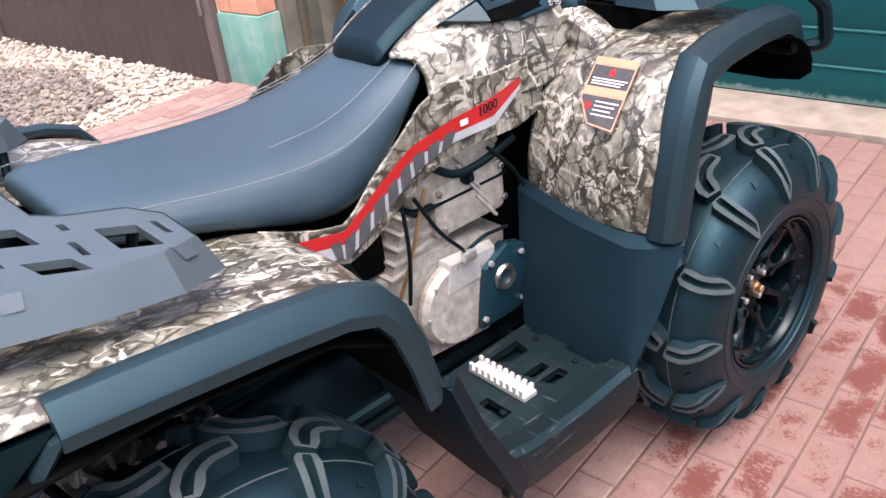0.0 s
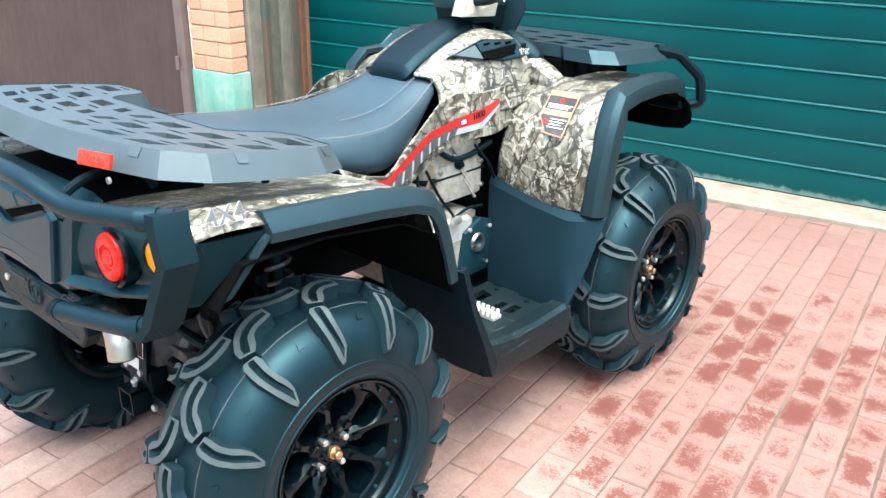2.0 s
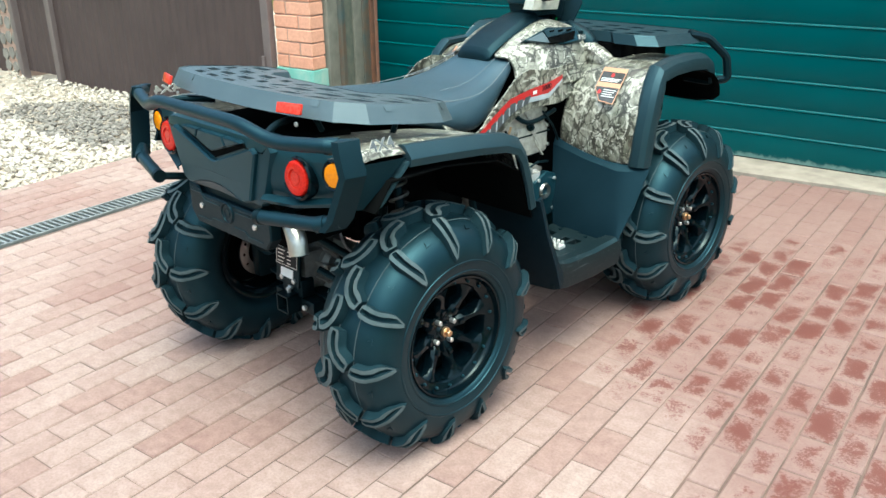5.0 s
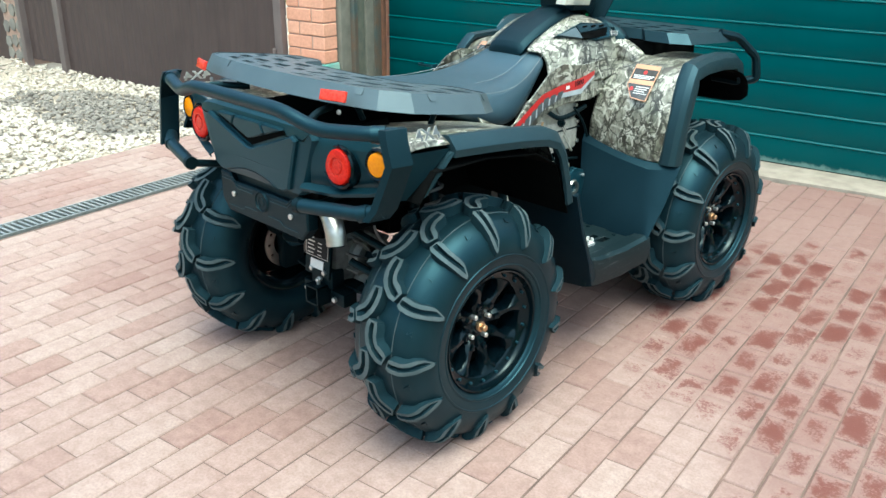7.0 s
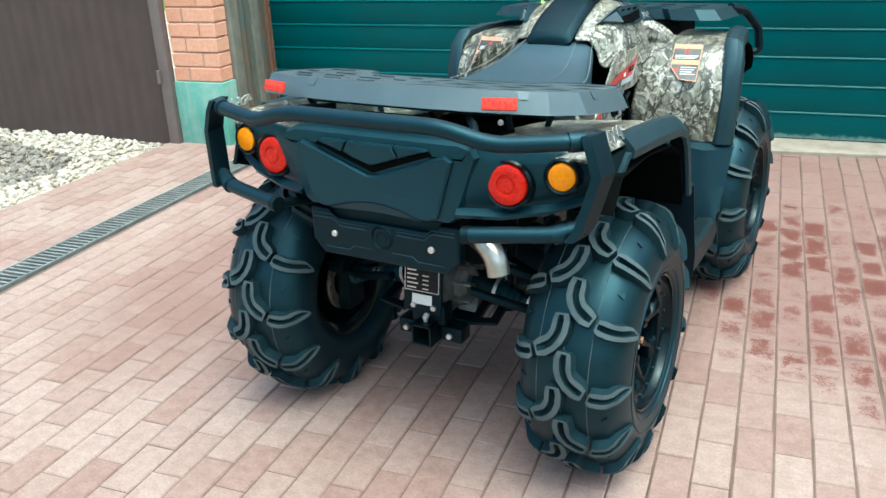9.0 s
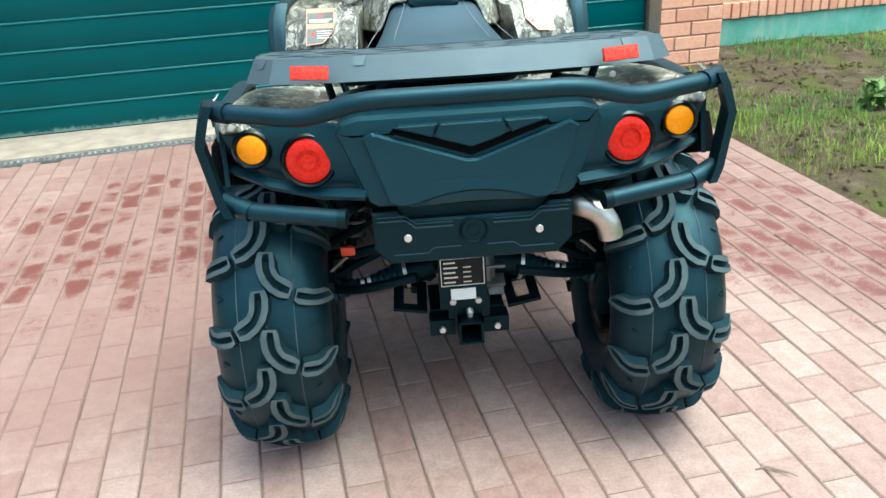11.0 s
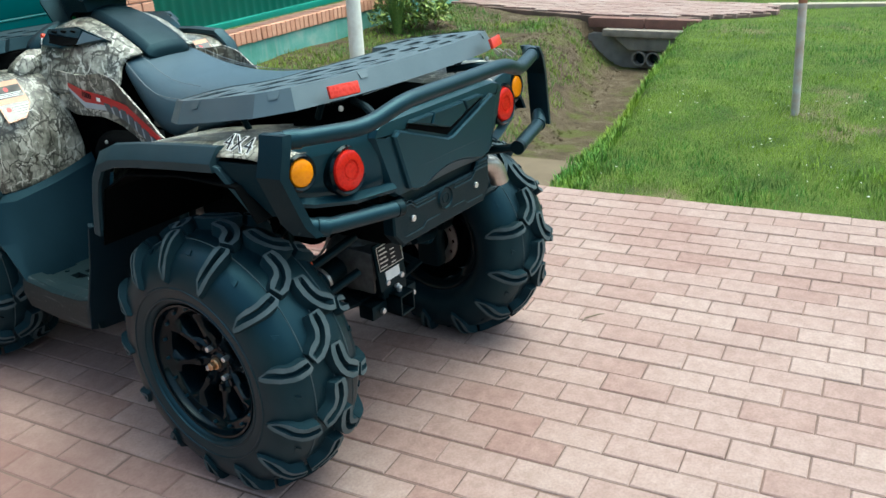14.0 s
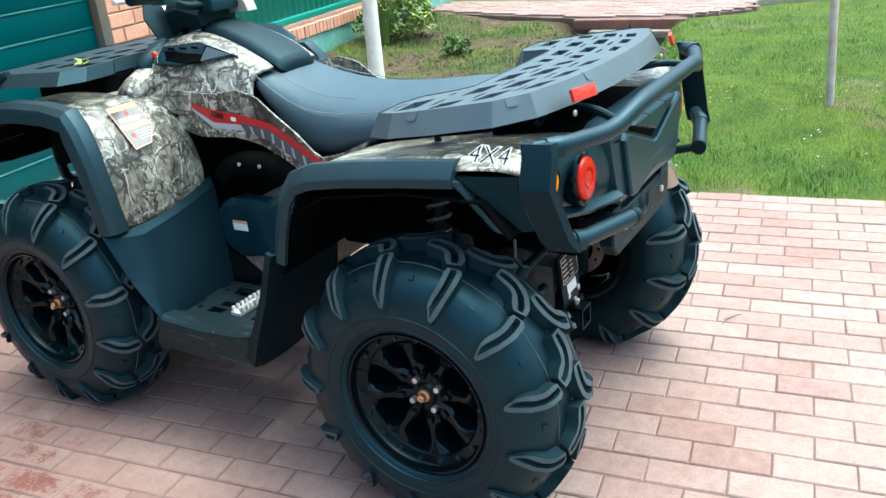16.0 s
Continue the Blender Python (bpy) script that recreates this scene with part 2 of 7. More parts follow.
def plinth_mat():
    m, n, l, b = mat_base("plinth_paint", 0.8, spec=0.3)
    v = position(n, l)
    c = ramp(n, l, noise_tex(n, l, v, 3.5, 6, 0.65), [(0.35, (0.10, 0.28, 0.22)), (0.55, (0.15, 0.33, 0.28)), (0.72, (0.28, 0.38, 0.33))])
    run = noise_tex(n, l, position(n, l, (9, 9, 0.8)), 1.5, 5, 0.6)
    c = mix(n, l, ramp(n, l, run, [(0.52, (0, 0, 0)), (0.75, (0.45, 0.45, 0.45))]), c, (0.40, 0.39, 0.35))
    l.new(c, b.inputs["Base Color"])
    bump(n, l, b, noise_tex(n, l, v, 45, 6, 0.7), 0.5, 0.006)
    return m


def ground_mat():
    # lawn soil: green over earth, with bare patches
    m, n, l, b = mat_base("turf_soil", 0.95, spec=0.1)
    v = position(n, l)
    c = ramp(n, l, noise_tex(n, l, v, 3, 8, 0.65), [(0.35, (0.05, 0.08, 0.018)), (0.6, (0.10, 0.14, 0.026))])
    c = mix(n, l, ramp(n, l, noise_tex(n, l, v, 0.8, 6, 0.7), [(0.56, (0, 0, 0)), (0.66, (0.8, 0.8, 0.8))]), c, (0.17, 0.13, 0.085))
    l.new(c, b.inputs["Base Color"])
    bump(n, l, b, noise_tex(n, l, v, 60, 8, 0.75), 0.8, 0.03)
    return m


def earth_mat():
    m, n, l, b = mat_base("bare_earth", 0.95, spec=0.1)
    v = position(n, l)
    c = ramp(n, l, noise_tex(n, l, v, 7, 8, 0.7), [(0.3, (0.055, 0.040, 0.026)), (0.55, (0.125, 0.095, 0.062)), (0.75, (0.20, 0.165, 0.115))])
    c = mix(n, l, ramp(n, l, noise_tex(n, l, v, 2.2, 6, 0.7), [(0.50, (0, 0, 0)), (0.60, (0.8, 0.8, 0.8))]), c, (0.10, 0.115, 0.028))
    l.new(c, b.inputs["Base Color"])
    bump(n, l, b, noise_tex(n, l, v, 40, 8, 0.8), 0.9, 0.04)
    return m


def grass_mat():
    m, n, l, b = mat_base("grass_blade", 0.6, spec=0.25)
    geo = n.new("ShaderNodeNewGeometry")
    c = ramp(n, l, geo.outputs["Random Per Island"], [(0, (0.055, 0.150, 0.030)), (0.5, (0.092, 0.235, 0.036)), (0.85, (0.150, 0.300, 0.048)), (1, (0.28, 0.30, 0.09))])
    v = position(n, l)
    c = mix(n, l, ramp(n, l, noise_tex(n, l, v, 0.9, 4, 0.6), [(0.42, (0, 0, 0)), (0.58, (0.9, 0.9, 0.9))]), c, (0.255, 0.345, 0.035))
    c = mix(n, l, ramp(n, l, noise_tex(n, l, v, 4.5, 5, 0.65), [(0.50, (0, 0, 0)), (0.64, (0.7, 0.7, 0.7))]), c, (0.04, 0.085, 0.018))
    l.new(c, b.inputs["Base Color"])
    return m


def tail_lens(name, col, glow):
    m, n, l, b = mat_base(name, 0.16, color=col)
    b.inputs["Coat Weight"].default_value = 0.12
    b.inputs["Coat Roughness"].default_value = 0.06
    b.inputs["Specular IOR Level"].default_value = 0.18
    v = coords(n, l)
    w = n.new("ShaderNodeTexVoronoi")
    w.inputs["Scale"].default_value = 120
    l.new(v, w.inputs["Vector"])
    c = mix(n, l, ramp(n, l, w.outputs["Distance"], [(0.1, (0, 0, 0)), (0.7, (0.5, 0.5, 0.5))]), col, glow)
    l.new(c, b.inputs["Base Color"])
    bump(n, l, b, w.outputs["Distance"], 0.35, 0.002)
    return m


def tyre_mat(name, c1, c2, rough):
    m, n, l, b = mat_base(name, rough, spec=0.45)
    b.inputs["Specular Tint"].default_value = (*BLUISH, 1)
    v = coords(n, l)
    c = ramp(n, l, noise_tex(n, l, v, 14, 6, 0.6), [(0.35, c1), (0.7, c2)])
    l.new(c, b.inputs["Base Color"])
    bump(n, l, b, noise_tex(n, l, v, 300, 4), 0.25, 0.001)
    return m


BLUISH = (0.38, 0.80, 0.98)
def scuffed_mat():
    m, n, l, b = mat_base("scuffed_plastic", 0.5)
    b.inputs["Specular Tint"].default_value = (*BLUISH, 1)
    c = ramp(n, l, noise_tex(n, l, coords(n, l), 9, 5), [(0.3, (0.0024, 0.0044, 0.0052)), (0.7, (0.0045, 0.0070, 0.0080))])
    for sc, rot in (((1.0, 0.06, 1.0), (0, 0, 0.5)), ((0.06, 1.0, 1.0), (0, 0, 0.35))):
        line = noise_tex(n, l, coords(n, l, scale=sc, rot=rot), 90, 4, 0.7)
        c = mix(n, l, ramp(n, l, line, [(0.60, (0, 0, 0)), (0.70, (0.6, 0.6, 0.6))]), c, (0.085, 0.092, 0.095))
    l.new(c, b.inputs["Base Color"])
    return m


CAMO = camo_mat()
PAVER = paver_mat()
JOINT = mottled("joint_sand", (0.175, 0.112, 0.090), (0.075, 0.050, 0.040), 4, 0.95, bump_scale=150, bump_d=0.004, world_space=True)
DOOR = door_mat()
WALL_BRICK = brick_mat("face_brick", (0.61, 0.31, 0.21), (0.66, 0.36, 0.25), (0.56, 0.28, 0.185))
MORTAR = mottled("mortar", (0.42, 0.29, 0.225), (0.33, 0.22, 0.175), 30, 0.95, bump_scale=150, bump_d=0.003, world_space=True)
PLINTH = plinth_mat()
TURF = ground_mat()
EARTH = earth_mat()
GRASS = grass_mat()
CONCRETE = mottled("concrete", (0.310, 0.262, 0.215), (0.190, 0.158, 0.130), 9, 0.9, bump_scale=90, bump_d=0.003, world_space=True)
GREY_CONCRETE = mottled("weathered_concrete", (0.25, 0.23, 0.20), (0.12, 0.11, 0.10), 5, 0.92, bump_scale=60, bump_d=0.006, world_space=True)
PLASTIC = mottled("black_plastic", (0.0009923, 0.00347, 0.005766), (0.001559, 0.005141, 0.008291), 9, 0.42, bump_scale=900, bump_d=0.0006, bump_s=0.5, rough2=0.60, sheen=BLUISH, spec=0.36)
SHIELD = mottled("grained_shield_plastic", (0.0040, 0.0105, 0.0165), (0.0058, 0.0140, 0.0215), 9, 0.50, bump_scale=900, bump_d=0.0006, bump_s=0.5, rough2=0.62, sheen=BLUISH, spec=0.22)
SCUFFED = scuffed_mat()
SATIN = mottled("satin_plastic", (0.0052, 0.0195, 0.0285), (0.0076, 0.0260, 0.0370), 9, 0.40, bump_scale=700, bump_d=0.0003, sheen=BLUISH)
# base colour lifted above the other black plastics to hold the sky's glare
RACK = mottled("rack_plastic_sky_glare", (0.0480, 0.0660, 0.0780), (0.0630, 0.0830, 0.0960), 9, 0.34, bump_scale=900, bump_d=0.0006, bump_s=0.5, rough2=0.44, sheen=(0.80, 0.95, 1.0), spec=0.8)
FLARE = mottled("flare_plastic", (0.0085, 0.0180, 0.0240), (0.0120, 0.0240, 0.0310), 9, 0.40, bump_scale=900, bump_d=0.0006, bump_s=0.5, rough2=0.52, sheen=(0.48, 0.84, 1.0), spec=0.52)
TUBE = mottled("powder_coat", (0.001871, 0.007374, 0.01216), (0.002722, 0.009972, 0.01582), 12, 0.42, bump_scale=1200, bump_d=0.0005, bump_s=0.4, sheen=BLUISH)
DARK = mottled("black_steel", (0.0008316, 0.002499, 0.003696), (0.001701, 0.004284, 0.005544), 30, 0.5, sheen=BLUISH, spec=0.3)
DULL_ALLOY = mottled("oily_cast_alloy", (0.20, 0.20, 0.19), (0.10, 0.10, 0.095), 30, 0.5, 0.4, bump_scale=300, bump_d=0.001)
# near-black and barely shiny, so the colour deepens shade in arches, gaps and slots
LINER = mottled("shade_black_lining", (0.0014, 0.0018, 0.0020), (0.0024, 0.0028, 0.0030), 20, 0.9, spec=0.05)
GLOSS = mottled("gloss_black", (0.001134, 0.003391, 0.005198), (0.001814, 0.004998, 0.007392), 20, 0.16, bump_d=0, sheen=(0.75, 0.95, 1.0), spec=0.22)
TYRE = tyre_mat("tyre_rubber", (0.0030, 0.0085, 0.0122), (0.0050, 0.0130, 0.0180), 0.42)
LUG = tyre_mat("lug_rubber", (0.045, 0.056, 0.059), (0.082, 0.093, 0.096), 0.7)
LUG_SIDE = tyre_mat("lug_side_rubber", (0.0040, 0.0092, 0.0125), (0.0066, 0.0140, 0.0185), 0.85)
VINYL = mottled("seat_vinyl", (0.0250, 0.0480, 0.0660), (0.0310, 0.0570, 0.0770), 12, 0.40, bump_scale=1100, bump_d=0.0006, bump_s=0.6, sheen=(0.80, 0.94, 1.0), spec=0.62)
STITCH = mottled("stitching", (0.17, 0.19, 0.20), (0.12, 0.135, 0.145), 300, 0.8)
ALLOY = mottled("cast_alloy", (0.54, 0.52, 0.465), (0.29, 0.275, 0.245), 45, 0.5, 0.35, bump_scale=300, bump_d=0.001, rough2=0.6)
STEEL = mottled("bright_steel", (0.52, 0.50, 0.46), (0.40, 0.38, 0.35), 40, 0.36, 1.0, bump_d=0)
ZINC = mottled("zinc_steel", (0.70, 0.70, 0.68), (0.5, 0.5, 0.49), 60, 0.35, 0.8, bump_d=0)
BRASS = mottled("brass", (0.62, 0.40, 0.22), (0.45, 0.28, 0.16), 50, 0.35, 0.9, bump_d=0)
PEG = mottled("raw_aluminium", (0.78, 0.77, 0.74), (0.62, 0.61, 0.59), 60, 0.45, 0.6, bump_d=0)
RED = mottled("red_vinyl", (0.44, 0.016, 0.018), (0.38, 0.012, 0.014), 20, 0.38, bump_d=0)
SILVER = mottled("silver_vinyl", (0.42, 0.45, 0.48), (0.34, 0.37, 0.40), 20, 0.4, bump_d=0)
INK = mottled("dark_print", (0.010, 0.011, 0.013), (0.016, 0.017, 0.020), 40, 0.5, bump_d=0, spec=0.15)
SLATE = mottled("slate_print", (0.055, 0.062, 0.070), (0.085, 0.092, 0.10), 60, 0.4, bump_d=0)
# dark print lifted part way to grey, reflection mixed into the base colour
LABEL_GREY = mottled("glossy_label_print", (0.040, 0.038, 0.037), (0.065, 0.062, 0.059), 60, 0.16, bump_d=0, spec=0.7)
WHITE = mottled("white_print", (0.75, 0.75, 0.73), (0.66, 0.66, 0.64), 40, 0.5, bump_d=0)
PALE_PRINT = mottled("pale_print", (0.40, 0.385, 0.34), (0.32, 0.31, 0.27), 60, 0.4, bump_d=0)
ORANGE = mottled("orange_print", (0.56, 0.30, 0.18), (0.50, 0.26, 0.155), 40, 0.3, bump_d=0)
RED_LENS = tail_lens("red_lens", (0.47, 0.007, 0.004), (0.74, 0.024, 0.013))
AMBER_LENS = tail_lens("amber_lens", (0.84, 0.25, 0.001), (0.98, 0.36, 0.002))
REFLECTOR = tail_lens("reflector_red", (0.46, 0.022, 0.014), (0.62, 0.07, 0.045))
BROWN_METAL = mottled("brown_sheet", (0.058, 0.041, 0.039), (0.070, 0.050, 0.047), 3, 0.6, spec=0.25, bump_scale=30, bump_d=0.001, world_space=True)
BROWN_POST = mottled("brown_post", (0.12, 0.095, 0.093), (0.15, 0.12, 0.115), 9, 0.5)
GREEN_METAL = mottled("green_sheet", (0.003, 0.075, 0.052), (0.006, 0.095, 0.066), 3, 0.4, bump_scale=30, bump_d=0.001, world_space=True)
GREEN_TRIM = mottled("green_trim", (0.02, 0.20, 0.15), (0.03, 0.24, 0.18), 6, 0.4, bump_d=0)
OLD_STEEL = mottled("old_painted_steel", (0.09, 0.12, 0.115), (0.17, 0.11, 0.07), 8, 0.6, 0.2, bump_scale=120, bump_d=0.002)
OLD_WOOD = mottled("weathered_board", (0.16, 0.16, 0.12), (0.088, 0.104, 0.088), 12, 0.85, bump_scale=90, bump_d=0.004)
LIMEWASH = mottled("limewashed_bark", (0.78, 0.77, 0.72), (0.60, 0.57, 0.50), 14, 0.9, bump_scale=60, bump_d=0.01)
BARK = mottled("bark", (0.12, 0.09, 0.06), (0.20, 0.16, 0.12), 20, 0.9, bump_scale=60, bump_d=0.01)
GRATE = mottled("galvanised_grate", (0.34, 0.35, 0.34), (0.20, 0.21, 0.205), 15, 0.5, 0.6, bump_d=0)
SAND = mottled("gravel_bed", (0.40, 0.34, 0.27), (0.30, 0.25, 0.20), 9, 0.95, bump_scale=80, bump_d=0.01, world_space=True)
STONE = brick_mat("limestone_chip", (0.42, 0.375, 0.315), (0.54, 0.49, 0.42), (0.24, 0.21, 0.175))
DARK_STONE = brick_mat("dirty_chip", (0.17, 0.155, 0.14), (0.27, 0.245, 0.215), (0.11, 0.10, 0.09))
GREY_STONE = brick_mat("grey_rubble", (0.17, 0.185, 0.19), (0.25, 0.265, 0.27), (0.12, 0.13, 0.135))
LEAF = mottled("leaf", (0.05, 0.11, 0.02), (0.13, 0.20, 0.035), 40, 0.5, bump_d=0, world_space=True)
YELLOW_LEAF = mottled("pale_leaf", (0.33, 0.368, 0.066), (0.176, 0.276, 0.055), 40, 0.5, bump_d=0, world_space=True)
WATER = mottled("muddy_water", (0.10, 0.075, 0.046), (0.14, 0.105, 0.068), 3, 0.7, bump_scale=12, bump_d=0.003, spec=0.15)
RUST = mottled("rusty_pipe", (0.46, 0.47, 0.46), (0.34, 0.22, 0.15), 9, 0.6, 0.3, bump_d=0.001)
RED_BOARD = mottled("rusty_edge", (0.20, 0.085, 0.045), (0.12, 0.06, 0.04), 14, 0.8, bump_scale=120, bump_d=0.002)
PALE_WOOD = mottled("pale_weathered_board", (0.231, 0.22, 0.1815), (0.143, 0.143, 0.1155), 9, 0.85, bump_scale=90, bump_d=0.004)
RED_KERB = mottled("red_brown_kerb", (0.20, 0.095, 0.075), (0.14, 0.07, 0.055), 9, 0.9, bump_scale=90, bump_d=0.003)
PETAL = mottled("clover_white", (0.72, 0.72, 0.66), (0.6, 0.6, 0.52), 90, 0.8, bump_d=0)
RUSTY = mottled("rust", (0.34, 0.13, 0.075), (0.22, 0.10, 0.06), 30, 0.85, bump_scale=200, bump_d=0.001)
GREEN_CABLE = mottled("green_sleeve", (0.02, 0.30, 0.08), (0.03, 0.36, 0.10), 40, 0.4, bump_d=0)
ORANGE_PART = mottled("orange_plastic", (0.75, 0.07, 0.02), (0.65, 0.05, 0.015), 40, 0.4, bump_d=0)


# ---- mesh helpers ----
def part(name, bm, material, parent=None, label="", smooth=0.6, sub=0):
    """Link a bmesh as one mesh object under a thing or a part."""
    bmesh.ops.recalc_face_normals(bm, faces=bm.faces)
    me = bpy.data.meshes.new(name)
    bm.to_mesh(me)
    bm.free()
    me.materials.append(material)
    if smooth:
        me.shade_smooth()
        me.set_sharp_from_angle(angle=smooth)
    ob = new(name, me)
    ob.parent = parent
    if sub:
        mod = ob.modifiers.new("round", "SUBSURF")
        mod.levels = mod.render_levels = sub
    if label:
        ob["label"] = label
    return ob


def empty(name, m=None, parent=None):
    ob = new(name)
    ob.empty_display_size = 0.1
    if m is not None:
        ob.matrix_basis = m
    ob.parent = parent
    return ob


def bevel(bm, w, seg=2):
    bmesh.ops.bevel(bm, geom=list(bm.edges), offset=w, segments=seg, affect="EDGES", profile=0.6, clamp_overlap=True)
    return bm


def box(lo, hi, w=0.0, m=None, seg=2, into=None):
    bm = bmesh.new()
    bmesh.ops.create_cube(bm, size=1)
    for v in bm.verts:
        v.co = Vector([lo[i] + (v.co[i] + 0.5) * (hi[i] - lo[i]) for i in range(3)])
    if w:
        bevel(bm, w, seg)
    if m is not None:
        bm.transform(m)
    return join(into, bm) if into is not None else bm


def join(a, b):
    me = bpy.data.meshes.new("tmp")
    b.to_mesh(me)
    b.free()
    a.from_mesh(me)
    bpy.data.meshes.remove(me)
    return a


def joined(*bms):
    out = bms[0]
    for b in bms[1:]:
        join(out, b)
    return out


def mirror(bm):
    bm.transform(Matrix.Diagonal((-1, 1, 1, 1)))
    bmesh.ops.reverse_faces(bm, faces=bm.faces)
    return bm


def loft(rings, cap=True, close=True):
    bm = bmesh.new()
    vs = [[bm.verts.new(p) for p in r] for r in rings]
    k = len(rings[0])
    for a, b in zip(vs, vs[1:]):
        for i in range(k if close else k - 1):
            j = (i + 1) % k
            bm.faces.new((a[i], a[j], b[j], b[i]))
    if cap and close:
        bm.faces.new(vs[0])
        bm.faces.new(vs[-1][::-1])
    return bm


def smooth_path(pts, r, n=4):
    """Round the corners of a polyline with radius about r."""
    pts = [Vector(p) for p in pts]
    out = [pts[0]]
    for a, b, c in zip(pts, pts[1:], pts[2:]):
        u, w = (a - b), (c - b)
        d = min(r, u.length * 0.45, w.length * 0.45)
        p, s = b + u.normalized() * d, b + w.normalized() * d
        for i in range(n + 1):
            t = i / n
            out.append((1 - t) ** 2 * p + 2 * t * (1 - t) * b + t * t * s)
    out.append(pts[-1])
    return out


def tube(pts, r, seg=12, bend=0.0, radii=None):
    pts = smooth_path(pts, bend) if bend else [Vector(p) for p in pts]
    t0 = (pts[1] - pts[0]).normalized()
    up = Vector((0, 0, 1)) if abs(t0.z) < 0.9 else Vector((1, 0, 0))
    nrm = t0.cross(up).normalized()
    rings = []
    for i, p in enumerate(pts):
        t = (pts[min(i + 1, len(pts) - 1)] - pts[max(i - 1, 0)]).normalized()
        nrm = (nrm - t * nrm.dot(t)).normalized()
        bi = t.cross(nrm)
        rr = radii[i] if radii else r
        rings.append([p + rr * (math.cos(2 * math.pi * k / seg) * nrm + math.sin(2 * math.pi * k / seg) * bi) for k in range(seg)])
    return loft(rings)


def revolve(profile, seg=48, axis="x", m=None):
    """profile: (radius, along-axis) pairs, closed into rings round the axis."""
    rings = []
    for k in range(seg):
        a = 2 * math.pi * k / seg
        c, s = math.cos(a), math.sin(a)
        rings.append([{"x": (h, r * c, r * s), "y": (r * c, h, r * s), "z": (r * c, r * s, h)}[axis] for r, h in profile])
    bm = bmesh.new()
    vs = [[bm.verts.new(p) for p in r] for r in rings]
    for k in range(seg):
        a, b = vs[k], vs[(k + 1) % seg]
        for i in range(len(profile) - 1):
            bm.faces.new((a[i], a[i + 1], b[i + 1], b[i]))
    bmesh.ops.remove_doubles(bm, verts=bm.verts, dist=1e-5)
    if m is not None:
        bm.transform(m)
    return bm


def disc(r, h, m=None, seg=24, w=0.0):
    """A solid round disc along z, bevelled."""
    w = w or min(r, h) * 0.15
    bm = revolve([(0.00001, 0), (r - w, 0), (r, w), (r, h - w), (r - w, h), (0.00001, h)], seg, "z")
    if m is not None:
        bm.transform(m)
    return bm


def sheet(rows, thick, inward=True):
    """A skin through a grid of points, thickened."""
    bm = bmesh.new()
    vs = [[bm.verts.new(p) for p in r] for r in rows]
    for a, b in zip(vs, vs[1:]):
        for i in range(len(a) - 1):
            bm.faces.new((a[i], a[i + 1], b[i + 1], b[i]))
    bmesh.ops.recalc_face_normals(bm, faces=bm.faces)
    bmesh.ops.solidify(bm, geom=list(bm.faces), thickness=thick)
    return bm


def prism(poly, z0, z1, w=0.0, m=None):
    """A polygon in the xy plane, extruded from z0 to z1."""
    bm = bmesh.new()
    a = [bm.verts.new((x, y, z0)) for x, y in poly]
    b = [bm.verts.new((x, y, z1)) for x, y in poly]
    bm.faces.new(a[::-1])
    bm.faces.new(b)
    for i in range(len(poly)):
        j = (i + 1) % len(poly)
        bm.faces.new((a[i], a[j], b[j], b[i]))
    if w:
        bmesh.ops.recalc_face_normals(bm, faces=bm.faces)
        bevel(bm, w)
    if m is not None:
        bm.transform(m)
    return bm


def plate(outer, holes, z0, z1, m=None):
    """A flat plate with holes right through it."""
    bm = bmesh.new()
    edges = []
    for loop in (outer, *holes):
        vs = [bm.verts.new((x, y, z1)) for x, y in loop]
        edges += [bm.edges.new((vs[i], vs[(i + 1) % len(vs)])) for i in range(len(vs))]
    bmesh.ops.triangle_fill(bm, use_beauty=True, use_dissolve=False, edges=edges)
    got = bmesh.ops.extrude_face_region(bm, geom=list(bm.faces))
    for g in got["geom"]:
        if isinstance(g, bmesh.types.BMVert):
            g.co.z = z0
    if m is not None:
        bm.transform(m)
    return bm


def text_bm(words, size, depth=0.001, m=None, shear=0.0, bold=0.0):
    cu = bpy.data.curves.new("lettering", "FONT")
    cu.body, cu.size, cu.extrude, cu.shear = words, size, depth, shear
    cu.offset = bold
    cu.align_x, cu.align_y = "CENTER", "CENTER"
    cu.resolution_u = 3
    ob = bpy.data.objects.new("lettering", cu)
    scene.collection.objects.link(ob)
    bpy.context.view_layer.update()
    me = bpy.data.meshes.new_from_object(ob.evaluated_get(bpy.context.evaluated_depsgraph_get()))
    bpy.data.objects.remove(ob)
    bm = bmesh.new()
    bm.from_mesh(me)
    bpy.data.meshes.remove(me)
    if m is not None:
        bm.transform(m)
    return bm


def facing(origin, xdir, ydir):
    """A pose whose local x and y follow the two directions."""
    x = Vector(xdir).normalized()
    z = x.cross(Vector(ydir)).normalized()
    y = z.cross(x)
    m = Matrix((x, y, z)).transposed().to_4x4()
    m.translation = Vector(origin)
    return m


# ---- the setting; site axes run along the garage front (u) and along the paving courses (v) ----
SITE = pose(0, 0, 0, 0, 0, 8.6)
rng = random.Random(5)


def placed(ob, m=SITE):
    ob.matrix_basis = m
    return ob


def ditch_axis(u):
    return 0.42 + 0.115 * (u - 2.0)


def smoothstep(a, b, x):
    t = min(1, max(0, (x - a) / (b - a)))
    return t * t * (3 - 2 * t)


